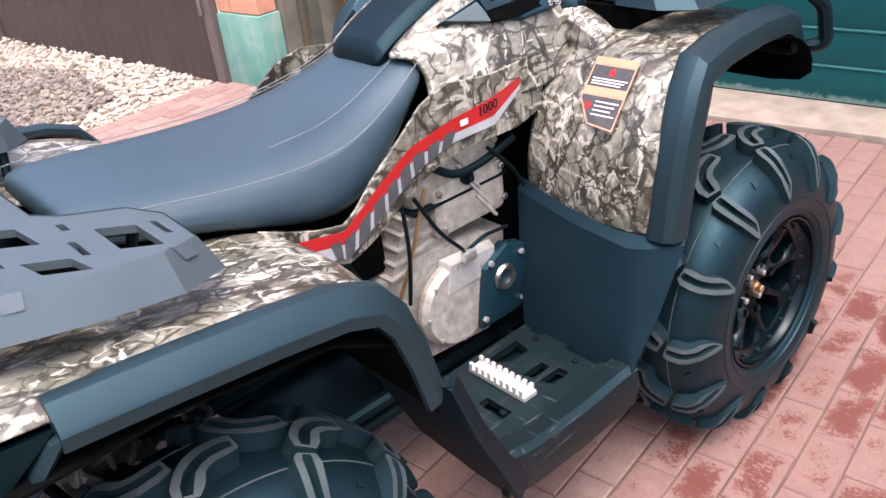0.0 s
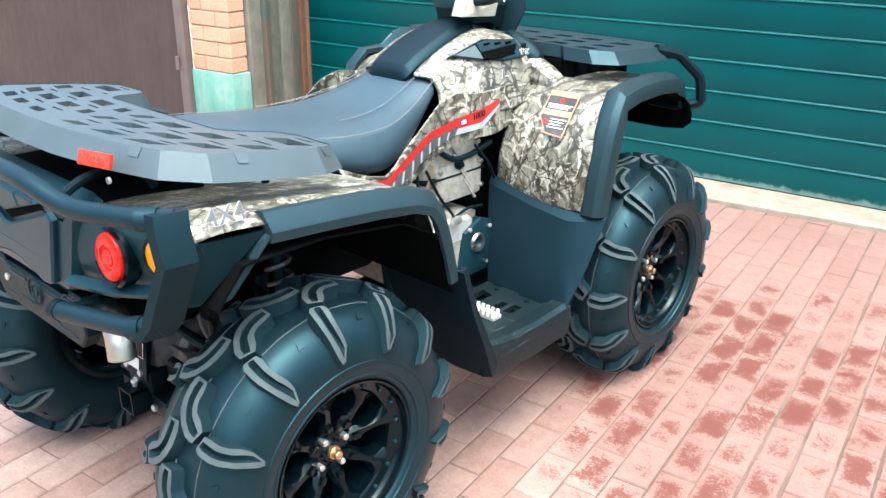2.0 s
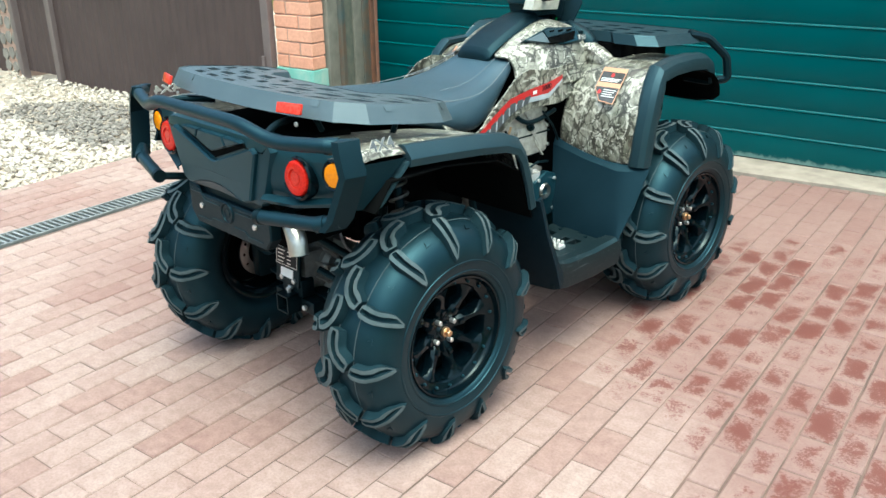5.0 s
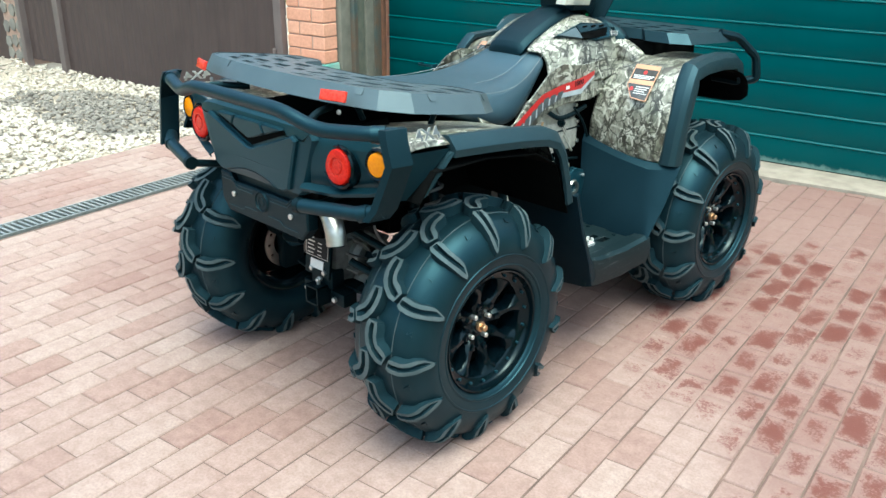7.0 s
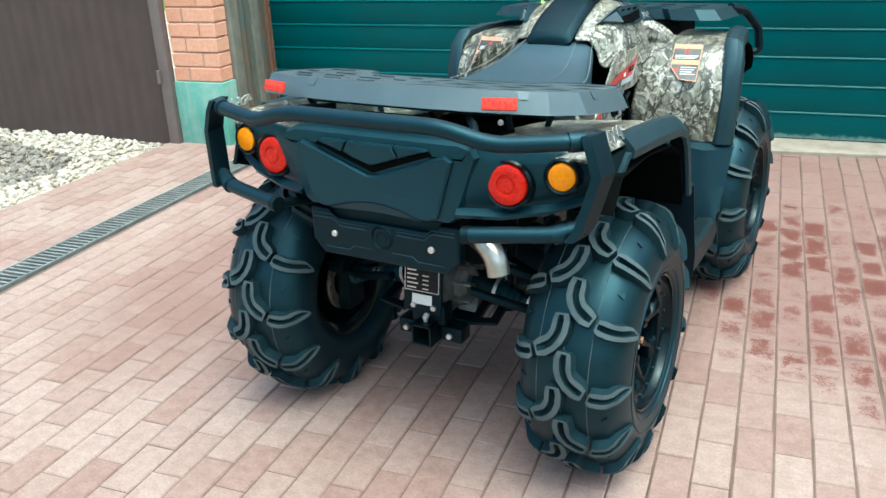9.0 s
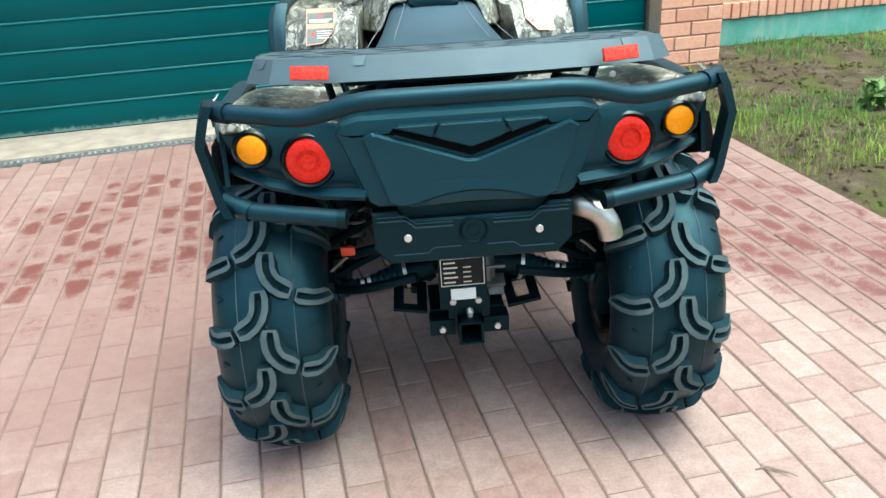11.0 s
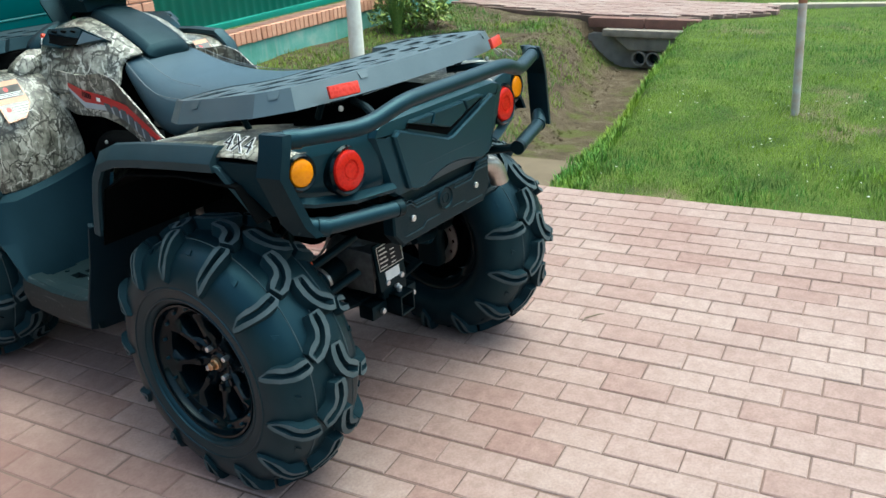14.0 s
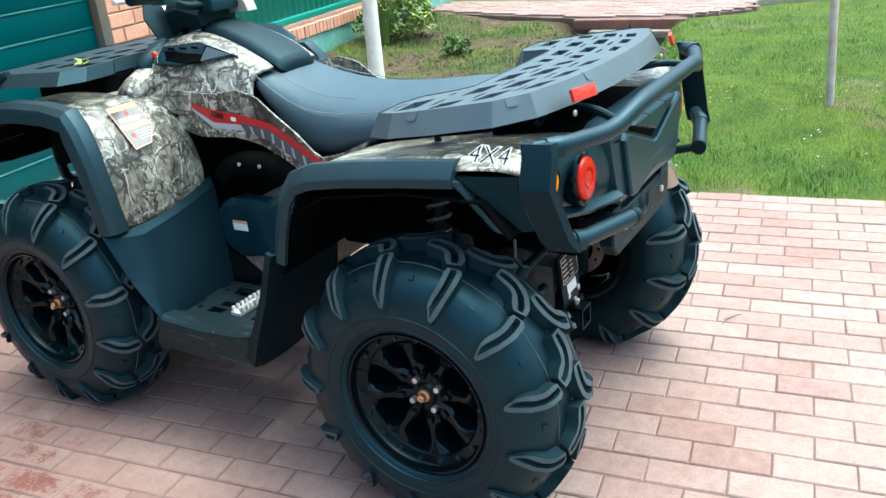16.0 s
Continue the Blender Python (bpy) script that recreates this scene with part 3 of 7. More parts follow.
def ground_height(u, v):
    """Height of the bare ground."""
    if u < 2.0:
        return -0.06 if u > -3.1 else -0.035
    near = smoothstep(2.0, 2.25, u)
    lawn = -0.02 + 0.10 * smoothstep(2.2, 4.5, u) - 0.06 * smoothstep(5.5, 7.8, u) + 0.03 * noise.noise((u * 0.8, v * 0.8, 1.0))
    bank = 0.0 + 0.05 * smoothstep(2.4, 3.9, v) + 0.03 * noise.noise((u * 1.3, v * 1.3, 4.0))
    d = v - ditch_axis(u)
    depth = -0.17 - 0.30 * smoothstep(2.3, 5.0, u)
    if u > 7.45:
        depth = -0.1
    half = 0.16 + 0.04 * noise.noise((u, 0, 0))
    side = lawn if d < 0 else bank
    w = (0.45 - 0.02 * smoothstep(3, 7, u)) if d < 0 else 0.75
    f = smoothstep(half, half + w, abs(d))
    h = depth + (side - depth) * f + 0.012 * noise.noise((u * 6, v * 6, 2.0))
    return -0.05 + (h + 0.05) * near


def axis_steps(a, fine0, fine1, step, b):
    out, x, s = [], fine0, step
    while x > a:
        s *= 1.6
        x -= s
        out.append(max(x, a))
    out.reverse()
    k = int(round((fine1 - fine0) / step))
    out += [fine0 + (fine1 - fine0) * i / k for i in range(k + 1)]
    x, s = fine1, step
    while x < b:
        s *= 1.6
        x += s
        out.append(min(x, b))
    return out


def build_ground():
    us = sorted(axis_steps(-400, 1.9, 12.0, 0.1, 400) + [-3.12, -3.08, -8.0, -5.0])
    vs = axis_steps(-400, -3.2, 4.2, 0.1, 400)
    bm = bmesh.new()
    grid = [[bm.verts.new((u, v, ground_height(u, v))) for v in vs] for u in us]
    for i in range(len(us) - 1):
        for j in range(len(vs) - 1):
            f = bm.faces.new((grid[i][j], grid[i + 1][j], grid[i + 1][j + 1], grid[i][j + 1]))
            u, v = (us[i] + us[i + 1]) / 2, (vs[j] + vs[j + 1]) / 2
            d = v - ditch_axis(u)
            bare = u > 1.95 and (-0.22 < d) and u < 9 and v < 4.2
            paved = -3.2 < u <= 1.99 and -6 < v < 4
            f.material_index = 3 if -12 < u < -3.1 else 2 if paved else (1 if bare else 0)
    ob = part("ground", bm, TURF)
    ob.data.materials.append(EARTH)
    ob.data.materials.append(JOINT)
    ob.data.materials.append(SAND)
    return tagged(placed(ob), "green lawn and bare earth with a shallow ditch", "ground", kind="structure")


build_ground()

# muddy water lying in the ditch
bm = bmesh.new()
pts = [[(u, ditch_axis(u) + k * (0.24 + 0.05 * math.sin(u * 9)), -0.160) for k in (-1, 1)] for u in (2.16, 2.25, 2.35, 2.45, 2.6, 2.75, 2.9)]
for a, b in zip(pts, pts[1:]):
    bm.faces.new([bm.verts.new(p) for p in (a[0], b[0], b[1], a[1])])
bmesh.ops.remove_doubles(bm, verts=bm.verts, dist=1e-4)
tagged(placed(part("water", bm, WATER)), "shallow muddy water in the ditch", "water", kind="structure")


# ---- garage front ----
def build_garage():
    door = placed(empty("door_1"))
    tagged(door, "closed dark green ribbed sectional garage door", "garage door", kind="structure")
    pitch = 0.1715
    for k in range(14):
        z = 0.020 + k * pitch
        prof = [(3.55, z + 0.0003), (3.508, z + 0.0003), (3.506, z + 0.004), (3.506, z + pitch - 0.020), (3.499, z + pitch - 0.013), (3.4995, z + pitch - 0.009), (3.510, z + pitch - 0.0003), (3.55, z + pitch - 0.0003)]
        bm = loft([[(u, v, w) for v, w in prof] for u in (-2.74, 2.18)])
        part("panel", bm, DOOR, door)
    part("bottom_seal", box((-2.74, 3.510, 0.012), (2.18, 3.55, 0.0205), 0.002), DARK, door)
    hnd = joined(box((-2.40, 3.44, 0.335), (-2.24, 3.465, 0.355), 0.008), box((-2.40, 3.455, 0.33), (-2.38, 3.506, 0.36), 0.006), box((-2.26, 3.455, 0.33), (-2.24, 3.506, 0.36), 0.006))
    part("handle", hnd, SATIN, door, "black pull handle")
    # concrete apron under the door, wider at one end
    bm = prism([(-2.80, 2.99), (2.24, 3.27), (2.24, 3.57), (-2.80, 3.57)], -0.1, 0.014, 0.006)
    tagged(placed(part("door_sill", bm, CONCRETE)), "pale concrete sill below the garage door", "sill", kind="structure")
    # slotted channel drain along the apron
    drain = placed(empty("drain_channel"))
    tagged(drain, "narrow slotted drain along the concrete sill", "drain", kind="structure")
    ang = math.atan2(0.28, 5.04)
    mm = Matrix.Translation((-2.78, 2.985, 0)) @ pose(0, 0, 0, 0, 0, math.degrees(ang))
    part("channel", box((0, -0.062, -0.06), (2.45, -0.004, -0.018), 0.002, mm), DARK, drain)
    part("rail", joined(box((0, -0.066, -0.02), (2.45, -0.058, 0.004), 0.001, mm), box((0, -0.010, -0.02), (2.45, -0.002, 0.004), 0.001, mm)), GRATE, drain)
    bm = bmesh.new()
    for k in range(70):
        box((0.012 + k * 0.035, -0.058, -0.012), (0.026 + k * 0.035, -0.010, 0.003), 0, mm, into=bm)
    tagged(part("slat", bm, GRATE, drain), kind="stuff")
    # wall round the door; its unseen top is raised to block sky reflections
    tagged(placed(part("wall_north", joined(box((-2.95, 3.58, 2.46), (2.75, 3.85, 3.9)), box((-2.95, 3.56, -0.1), (-2.745, 3.85, 2.46)), box((2.185, 3.56, -0.1), (2.75, 3.85, 2.46))), WALL_BRICK)), "orange brick garage front round the door", "wall", kind="structure")
    tagged(placed(part("wall_back", box((-2.95, 3.86, -0.1), (2.75, 4.05, 3.9)), MORTAR)), "plain garage wall behind the door", "wall", kind="structure")
    # old steel post and weathered boards between pillar and door
    jamb = placed(empty("door_jamb"))
    tagged(jamb, "weathered boards and old steel angle beside the garage door", "door jamb", kind="structure")
    du, dv = -0.16, 0.72
    run = Matrix.Translation((-2.62, 2.76, 0)) @ pose(0, 0, 0, 0, 0, math.degrees(math.atan2(dv, du)))
    x = 0.0
    for name, wide, mat, proud in (("board", 0.15, PALE_WOOD, 0.0), ("steel_angle", 0.06, OLD_STEEL, 0.03), ("board", 0.16, OLD_WOOD, 0.0), ("board", 0.13, PALE_WOOD, 0.012), ("steel_post", 0.11, OLD_STEEL, 0.02), ("edge_strip", 0.055, RED_BOARD, 0.035), ("board", 0.07, OLD_WOOD, 0.0)):
        part(name, box((x, -0.03 - proud, -0.03), (x + wide - 0.004, 0.05, 2.4), 0.005, run), mat, jamb)
        x += wide
    jamb2 = placed(empty("door_jamb"))
    tagged(jamb2, "pale steel strip beside the green garage door", "door jamb", kind="structure")
    part("steel_strip", box((2.19, 3.45, -0.02), (2.27, 3.555, 2.4), 0.006), OLD_STEEL, jamb2)


build_garage()


def brick_mesh(sx, sy, sz, c=0.004):
    """A chamfered brick, its middle at the origin."""
    bm = box((-sx / 2, -sy / 2, -sz / 2), (sx / 2, sy / 2, sz / 2), c, seg=1)
    bmesh.ops.recalc_face_normals(bm, faces=bm.faces)
    me = bpy.data.meshes.new("brick")
    bm.to_mesh(me)
    bm.free()
    me.materials.append(WALL_BRICK)
    return me


def build_door_pier():
    p = placed(empty("brick_pier"))
    tagged(p, "orange brick pier at the end of the garage door", "pier", kind="structure")
    part("core", box((2.275, 3.47, -0.06), (2.755, 3.555, 2.46), 0), MORTAR, p)
    full, half = brick_mesh(0.230, 0.10, 0.088), brick_mesh(0.110, 0.10, 0.088)
    for k in range(25):
        z, x = 0.0 + k * 0.098, 2.28
        for me, w in ((full, 0.230), (full, 0.230)) if k % 2 else ((half, 0.110), (full, 0.230), (half, 0.110)):
            b = new("brick", me)
            b.parent = p
            b.location = (x + w / 2, 3.508 + rng.uniform(-0.002, 0.002), z)
            x += w + 0.010


def build_pillar(u0, v0, top, label):
    p = placed(empty("brick_pillar"))
    tagged(p, label, "pillar", kind="structure")
    w, d = 0.375, 0.14
    part("plinth", box((u0 - 0.012, v0 - 0.012, -0.06), (u0 + w + 0.012, v0 + d + 0.012, 0.43), 0.012), PLINTH, p, "faded green painted plinth")
    part("core", box((u0 + 0.008, v0 + 0.008, 0.43), (u0 + w - 0.008, v0 + d - 0.008, top - 0.002), 0), MORTAR, p)
    full, half = brick_mesh(0.244, d, 0.088), brick_mesh(0.118, d, 0.088)
    z, k = 0.43 + 0.05, 0
    while z < top - 0.04:
        for me, uu in ((full, u0 + (0.122 if k % 2 else 0.253)), (half, u0 + (0.316 if k % 2 else 0.059))):
            b = new("brick", me)
            b.parent = p
            b.location = (uu + rng.uniform(-0.002, 0.002), v0 + d / 2 + rng.uniform(-0.002, 0.002), z)
        z, k = z + 0.098, k + 1
    return p


# ---- brown sheet fence ----
def sheet_profile(u0, u1, v, pitch=0.115, depth=0.005):
    out, u = [], u0
    while u < u1 - 1e-6:
        for f, dd in ((0.0, 0), (0.52, 0), (0.62, depth), (0.90, depth)):
            out.append((min(u + f * pitch, u1), v - dd))
        u += pitch
    out.append((u1, v))
    return out


def build_fence(u0, u1, v, z0, z1, mat, label, name="fence"):
    f = placed(empty(name))
    tagged(f, label, "fence", kind="structure")
    prof = sheet_profile(u0, u1, v)
    bm = sheet([[(u, w, z0) for u, w in prof], [(u, w, z1) for u, w in prof]], 0.004)
    part("sheet", bm, mat, f)
    return f


gate = build_fence(-6.02, -3.07, 2.60, -0.02, 2.05, BROWN_METAL, "tall dark brown profiled sheet metal fence")
for u in (-3.035, -6.06):
    part("post", box((u - 0.042, 2.55, -0.05), (u + 0.038, 2.61, 2.1), 0.006), BROWN_POST, gate)
part("hinge", joined(disc(0.014, 0.09, Matrix.Translation((-3.075, 2.54, 0.42))), disc(0.014, 0.09, Matrix.Translation((-3.075, 2.54, 1.5)))), BROWN_POST, gate)
for z in (0.25, 1.7):
    part("rail", box((-6.02, 2.612, z), (-3.05, 2.64, z + 0.05), 0.004), BROWN_POST, gate)
wicket = build_fence(-6.72, -6.10, 2.62, 0.05, 2.02, BROWN_METAL, "narrow brown sheet metal gate with a pale handle", "wicket_gate")
part("post", box((-6.80, 2.56, -0.05), (-6.73, 2.63, 2.1), 0.006), BROWN_POST, wicket)
part("handle", joined(tube([(-6.18, 2.60, 0.86), (-6.18, 2.55, 0.86), (-6.28, 2.55, 0.86)], 0.010, 8, 0.015), box((-6.20, 2.585, 0.80), (-6.16, 2.60, 0.95), 0.004)), ZINC, wicket, "pale metal handle")
# flat-stone faced gate pier at the far end
pier = placed(empty("stone_pier"))
tagged(pier, "gate pier faced with flat dark stones and pale joints", "pier", kind="structure")
part("core", box((-7.22, 2.64, -0.05), (-6.83, 3.0, 2.1), 0.01), MORTAR, pier)
for j in range(14):
    for i in range(3):
        cu, cz = -7.16 + 0.13 * i + rng.uniform(-0.02, 0.02), 0.05 + 0.15 * j + rng.uniform(-0.03, 0.03)
        k = rng.randint(5, 6)
        poly = [(cu + 0.062 * math.cos(2 * math.pi * a / k + j) * rng.uniform(0.85, 1.05), cz + 0.072 * math.sin(2 * math.pi * a / k + j) * rng.uniform(0.85, 1.05)) for a in range(k)]
        bm = loft([[(x, 2.642, z) for x, z in poly], [(x, 2.626, z) for x, z in poly]])
        part("stone", bm, GREY_CONCRETE, pier, smooth=0)
tagged(placed(part("far_panel", box((-9.5, 2.70, -0.05), (-7.26, 2.78, 1.9), 0.01), BROWN_METAL)), "brown metal fence beyond the stone pier", "fence", kind="structure")

# ---- green fence on a plinth beyond the garage ----
FV = 3.90
gf = build_fence(2.80, 11.0, FV + 0.10, 0.46, 1.9, GREEN_METAL, "dark green sheet fence above a brick-capped plinth", "fence")
part("rail", box((2.78, FV + 0.02, 0.42), (11.0, FV + 0.09, 0.475), 0.006), GREEN_TRIM, gf, "lighter green bottom rail")
part("plinth", box((2.76, FV, -0.35), (11.0, FV + 0.22, 0.25), 0.01), PLINTH, gf, "faded green painted concrete plinth")
cap = brick_mesh(0.066, 0.25, 0.118, 0.005)
for k in range(108):
    b = new("cap_brick", cap)
    b.parent = gf
    b.location = (2.80 + k * 0.076, FV + 0.10 + rng.uniform(-0.004, 0.004), 0.312 + rng.uniform(-0.003, 0.003))
part("mortar_bed", box((2.77, FV - 0.008, 0.252), (11.0, FV + 0.215, 0.36), 0), MORTAR, gf)

# ---- rows of pavers ----
PU, PV = 0.1038, 0.2077


def mark_places(me, places):
    """Keep each vertex's place within its own brick, from -1 to 1."""
    at = me.attributes.new("brick_place", "FLOAT_VECTOR", "POINT")
    at.data.foreach_set("vector", [c for p in places for c in p])


def paver_mesh(l, w):
    bm = bmesh.new()
    c = 0.0035
    ring = lambda x, y, z: [bm.verts.new(p) for p in ((-x, -y, z), (x, -y, z), (x, y, z), (-x, y, z))]
    a, b, d = ring(w / 2, l / 2, -0.045), ring(w / 2, l / 2, -c), ring(w / 2 - c, l / 2 - c, 0)
    bm.faces.new(d)
    for p, q in ((a, b), (b, d)):
        for i in range(4):
            bm.faces.new((p[i], p[(i + 1) % 4], q[(i + 1) % 4], q[i]))
    bmesh.ops.recalc_face_normals(bm, faces=bm.faces)
    me = bpy.data.meshes.new("paver")
    bm.to_mesh(me)
    bm.free()
    me.materials.append(PAVER)
    mark_places(me, [(v.co.x * 2 / w, v.co.y * 2 / l, 0) for v in me.vertices])
    return me


def sill_line(u):
    return 2.90 + 0.28 * (u + 2.78) / 5.04 if u < -0.33 else 2.975 + 0.28 * (u + 2.78) / 5.04


def build_paving():
    pav = placed(empty("pavement"))
    tagged(pav, "worn pink clay pavers in running bond, sanded joints", "paving", kind="structure")
    part("sand_bed", joined(prism([(-2.19, -5.6), (1.985, -5.6), (1.985, 3.2), (-0.33, 3.08), (-0.33, 3.0), (-2.19, 2.91)], -0.05, -0.0045), box((-3.09, -5.6, -0.05), (-2.405, 2.61, -0.0045))), JOINT, pav)
    me = paver_mesh(PV - 0.0034, PU - 0.0050)
    verts, faces = [], []
    base = [tuple(v.co) for v in me.vertices]
    polys = [tuple(p.vertices) for p in me.polygons]
    singles = 0
    for k in range(-34, 16):
        uc = 0.429 - PU / 2 + k * PU
        if uc > 1.97 or uc < -3.06 or -2.405 < uc < -2.19:
            continue
        off = -0.605 + (PV / 2 if k % 2 else 0) + PV / 2
        for j in range(-24, 22):
            vc = off + j * PV
            stop = sill_line(uc) if uc > -2.75 else 2.62
            l = 1.0
            if vc + PV / 2 > stop:
                cut = stop - (vc - PV / 2)
                if cut < 0.035:
                    continue
                l = cut / PV
                vc = vc - PV / 2 + cut / 2
            wob = (rng.uniform(-0.0012, 0.0012), rng.uniform(-0.0012, 0.0012), rng.uniform(-0.002, 0.0012))
            wide = 0.012 if uc > 1.3 and k % 3 == 0 else 0.0
            tilt = pose(uc + wob[0], vc + wob[1], wob[2], rng.uniform(-0.35, 0.35), rng.uniform(-0.5, 0.5), rng.uniform(-0.35, 0.35)) @ Matrix.Diagonal((1 - wide * 0.5 / PU, l, 1, 1))
            if -1.35 < uc < 1.5 and -1.35 < vc < -0.06 and l == 1.0 and singles < 300:
                b = new("paver", me)
                b.parent = pav
                b.matrix_basis = tilt
                singles += 1
            else:
                n0 = len(verts)
                verts += [tuple(tilt @ Vector(p)) for p in base]
                faces += [tuple(n0 + i for i in f) for f in polys]
    rest = bpy.data.meshes.new("paver_field")
    rest.from_pydata(verts, [], faces)
    rest.materials.append(PAVER)
    mark_places(rest, [(x * 2 / PU, y * 2 / PV, 0) for x, y, z in base] * (len(verts) // len(base)))
    ob = new("paver_field", rest)
    ob.parent = pav
    ob["kind"] = "stuff"
    return pav


def build_gutter():
    g = placed(empty("gutter"))
    tagged(g, "galvanised slotted drainage gutter set into the paving", "gutter", kind="structure")
    part("channel", box((-2.37, -5.2, -0.09), (-2.225, 2.92, -0.035), 0.002), DARK, g)
    for u in (-2.378, -2.228):
        part("edge", box((u, -5.2, -0.05), (u + 0.012, 2.92, 0.003), 0.002), GRATE, g)
    bm = bmesh.new()
    v = -5.2
    while v < 2.9:
        box((-2.366, v, -0.02), (-2.228, v + 0.014, 0.0), 0, into=bm)
        v += 0.034
    tagged(part("slat", bm, GRATE, g), kind="stuff")


# ---- gravel, grass and planting ----
def chip_templates(n, seed):
    r = random.Random(seed)
    out = []
    for _ in range(n):
        bm = bmesh.new()
        bmesh.ops.create_icosphere(bm, subdivisions=1, radius=1)
        k = (r.uniform(0.7, 1.3), r.uniform(0.6, 1.0), r.uniform(0.35, 0.7))
        for v in bm.verts:
            v.co = Vector([v.co[i] * k[i] * r.uniform(0.75, 1.15) for i in range(3)])
        bm.verts.index_update()
        out.append(([tuple(v.co) for v in bm.verts], [tuple(v.index for v in f.verts) for f in bm.faces]))
        bm.free()
    return out


def scatter(name, templates, spots, material, label, category):
    verts, faces = [], []
    for m, i in spots:
        vs, fs = templates[i % len(templates)]
        n0 = len(verts)
        verts += [tuple(m @ Vector(p)) for p in vs]
        faces += [tuple(n0 + j for j in f) for f in fs]
    me = bpy.data.meshes.new(name)
    me.from_pydata(verts, [], faces)
    me.materials.append(material)
    ob = new(name, me)
    return tagged(placed(ob), label, category, kind="stuff")


def build_gravel():
    r = random.Random(9)
    chips = chip_templates(10, 3)
    pale, dirty = [], []
    for i in range(15000):
        u, v = -3.09 - abs(r.gauss(0, 1.9)), r.uniform(-2.5, 2.62)
        if u < -8:
            continue
        u -= 0.05 * noise.noise((v * 2.5, 0, 7)) + 0.02
        s = r.uniform(0.008, 0.022) if u > -3.3 else r.uniform(0.010, 0.030)
        m = pose(u, v, -0.030 + s * 0.25 + 0.03 * smoothstep(-3.2, -4.0, u), r.uniform(-30, 30), r.uniform(-30, 30), r.uniform(0, 360)) @ Matrix.Scale(s, 4)
        dd = ((u + 4.30) / 1.15) ** 2 + ((v - 1.75) / 0.50) ** 2 + 0.6 * noise.noise((u * 2, v * 2, 0))
        (dirty if dd < 0.8 else pale).append((m, i))
    scatter("gravel", chips, pale, STONE, "pale crushed limestone gravel beside the paving", "gravel")
    scatter("dirty_gravel", chips, dirty, DARK_STONE, "dark soiled patch of gravel", "gravel")


def blade_templates(n, seed, h=1.0, w=0.10):
    r = random.Random(seed)
    out = []
    for _ in range(n):
        lean = r.uniform(0.15, 0.7)
        a = r.uniform(0, 6.28)
        dx, dy = math.cos(a), math.sin(a)
        px, py = -dy * w / 2, dx * w / 2
        mid = (dx * lean * 0.3, dy * lean * 0.3, 0.6 * h)
        vs = [(-px, -py, 0), (px, py, 0), (mid[0] + px * 0.8, mid[1] + py * 0.8, mid[2]), (mid[0] - px * 0.8, mid[1] - py * 0.8, mid[2]), (dx * lean, dy * lean, h)]
        out.append((vs, [(0, 1, 2, 3), (3, 2, 4)]))
    return out


def build_grass():
    r = random.Random(11)
    blades = blade_templates(16, 2)
    spots = []
    while len(spots) < 70000:
        u = 2.03 + abs(r.gauss(0, 2.4)) if r.random() < 0.8 else r.uniform(2.03, 10.5)
        v = r.uniform(-3.6, 1.3)
        if u > 10.5:
            continue
        d = v - ditch_axis(u)
        if d > -0.20 or (d > -0.34 and r.random() < 0.4):
            continue
        if (7.3 < u < 9.0 and v > -0.2) or (u > 9.0 and v > -0.1):
            continue
        if u < 2.14 + 0.06 * noise.noise((v * 3, 0, 0)) and r.random() < 0.6:
            continue
        h = r.uniform(0.014, 0.030) * ((2.3 if u < 6.0 else 1.2) if d > -0.50 else (1.35 if u < 2.7 else 1.0)) * (1 + 0.08 * (min(u, 6.5) - 2)) * (1 + 0.5 * noise.noise((u * 3, v * 3, 9)))
        m = pose(u, v, ground_height(u, v) - 0.004, 0, 0, r.uniform(0, 360)) @ Matrix.Scale(h, 4)
        spots.append((m, r.randint(0, 15)))
    scatter("lawn_grass", blades, spots, GRASS, "short mown green lawn grass beside the ditch", "grass")
    # small white clover heads in the lawn
    r2 = random.Random(17)
    heads = []
    for i in range(260):
        u, v = 2.2 + abs(r2.gauss(0, 1.6)), r2.uniform(-3.4, 0.0)
        if v - ditch_axis(u) > -0.4 or noise.noise((u * 1.2, v * 1.2, 6)) < -0.05:
            continue
        heads.append((pose(u, v, ground_height(u, v) + 0.028, 0, 0, r2.uniform(0, 360)) @ Matrix.Scale(r2.uniform(0.004, 0.008), 4), i))
    scatter("clover", chip_templates(4, 8), heads, PETAL, "small white clover heads in the lawn", "flowers")
    spots = []
    while len(spots) < 20000:
        u, v = r.uniform(2.05, 9), r.uniform(0.9, 3.88)
        d = v - ditch_axis(u)
        if d < 0.35 or u > 7.15 + 0.45 * max(0.0, v - 1.4) or noise.noise((u * 1.4, v * 1.4, 3.3)) < (-0.22 if v > 1.3 else 0.05):
            continue
        h = r.uniform(0.018, 0.055) * (1 + 0.8 * max(0, noise.noise((u * 2.2, v * 2.2, 8))))
        m = pose(u, v, ground_height(u, v) - 0.004, 0, 0, r.uniform(0, 360)) @ Matrix.Scale(h, 4)
        spots.append((m, r.randint(0, 15)))
    scatter("bank_weeds", blades, spots, GRASS, "sparse weeds and tufts on the bare earth bank", "grass")


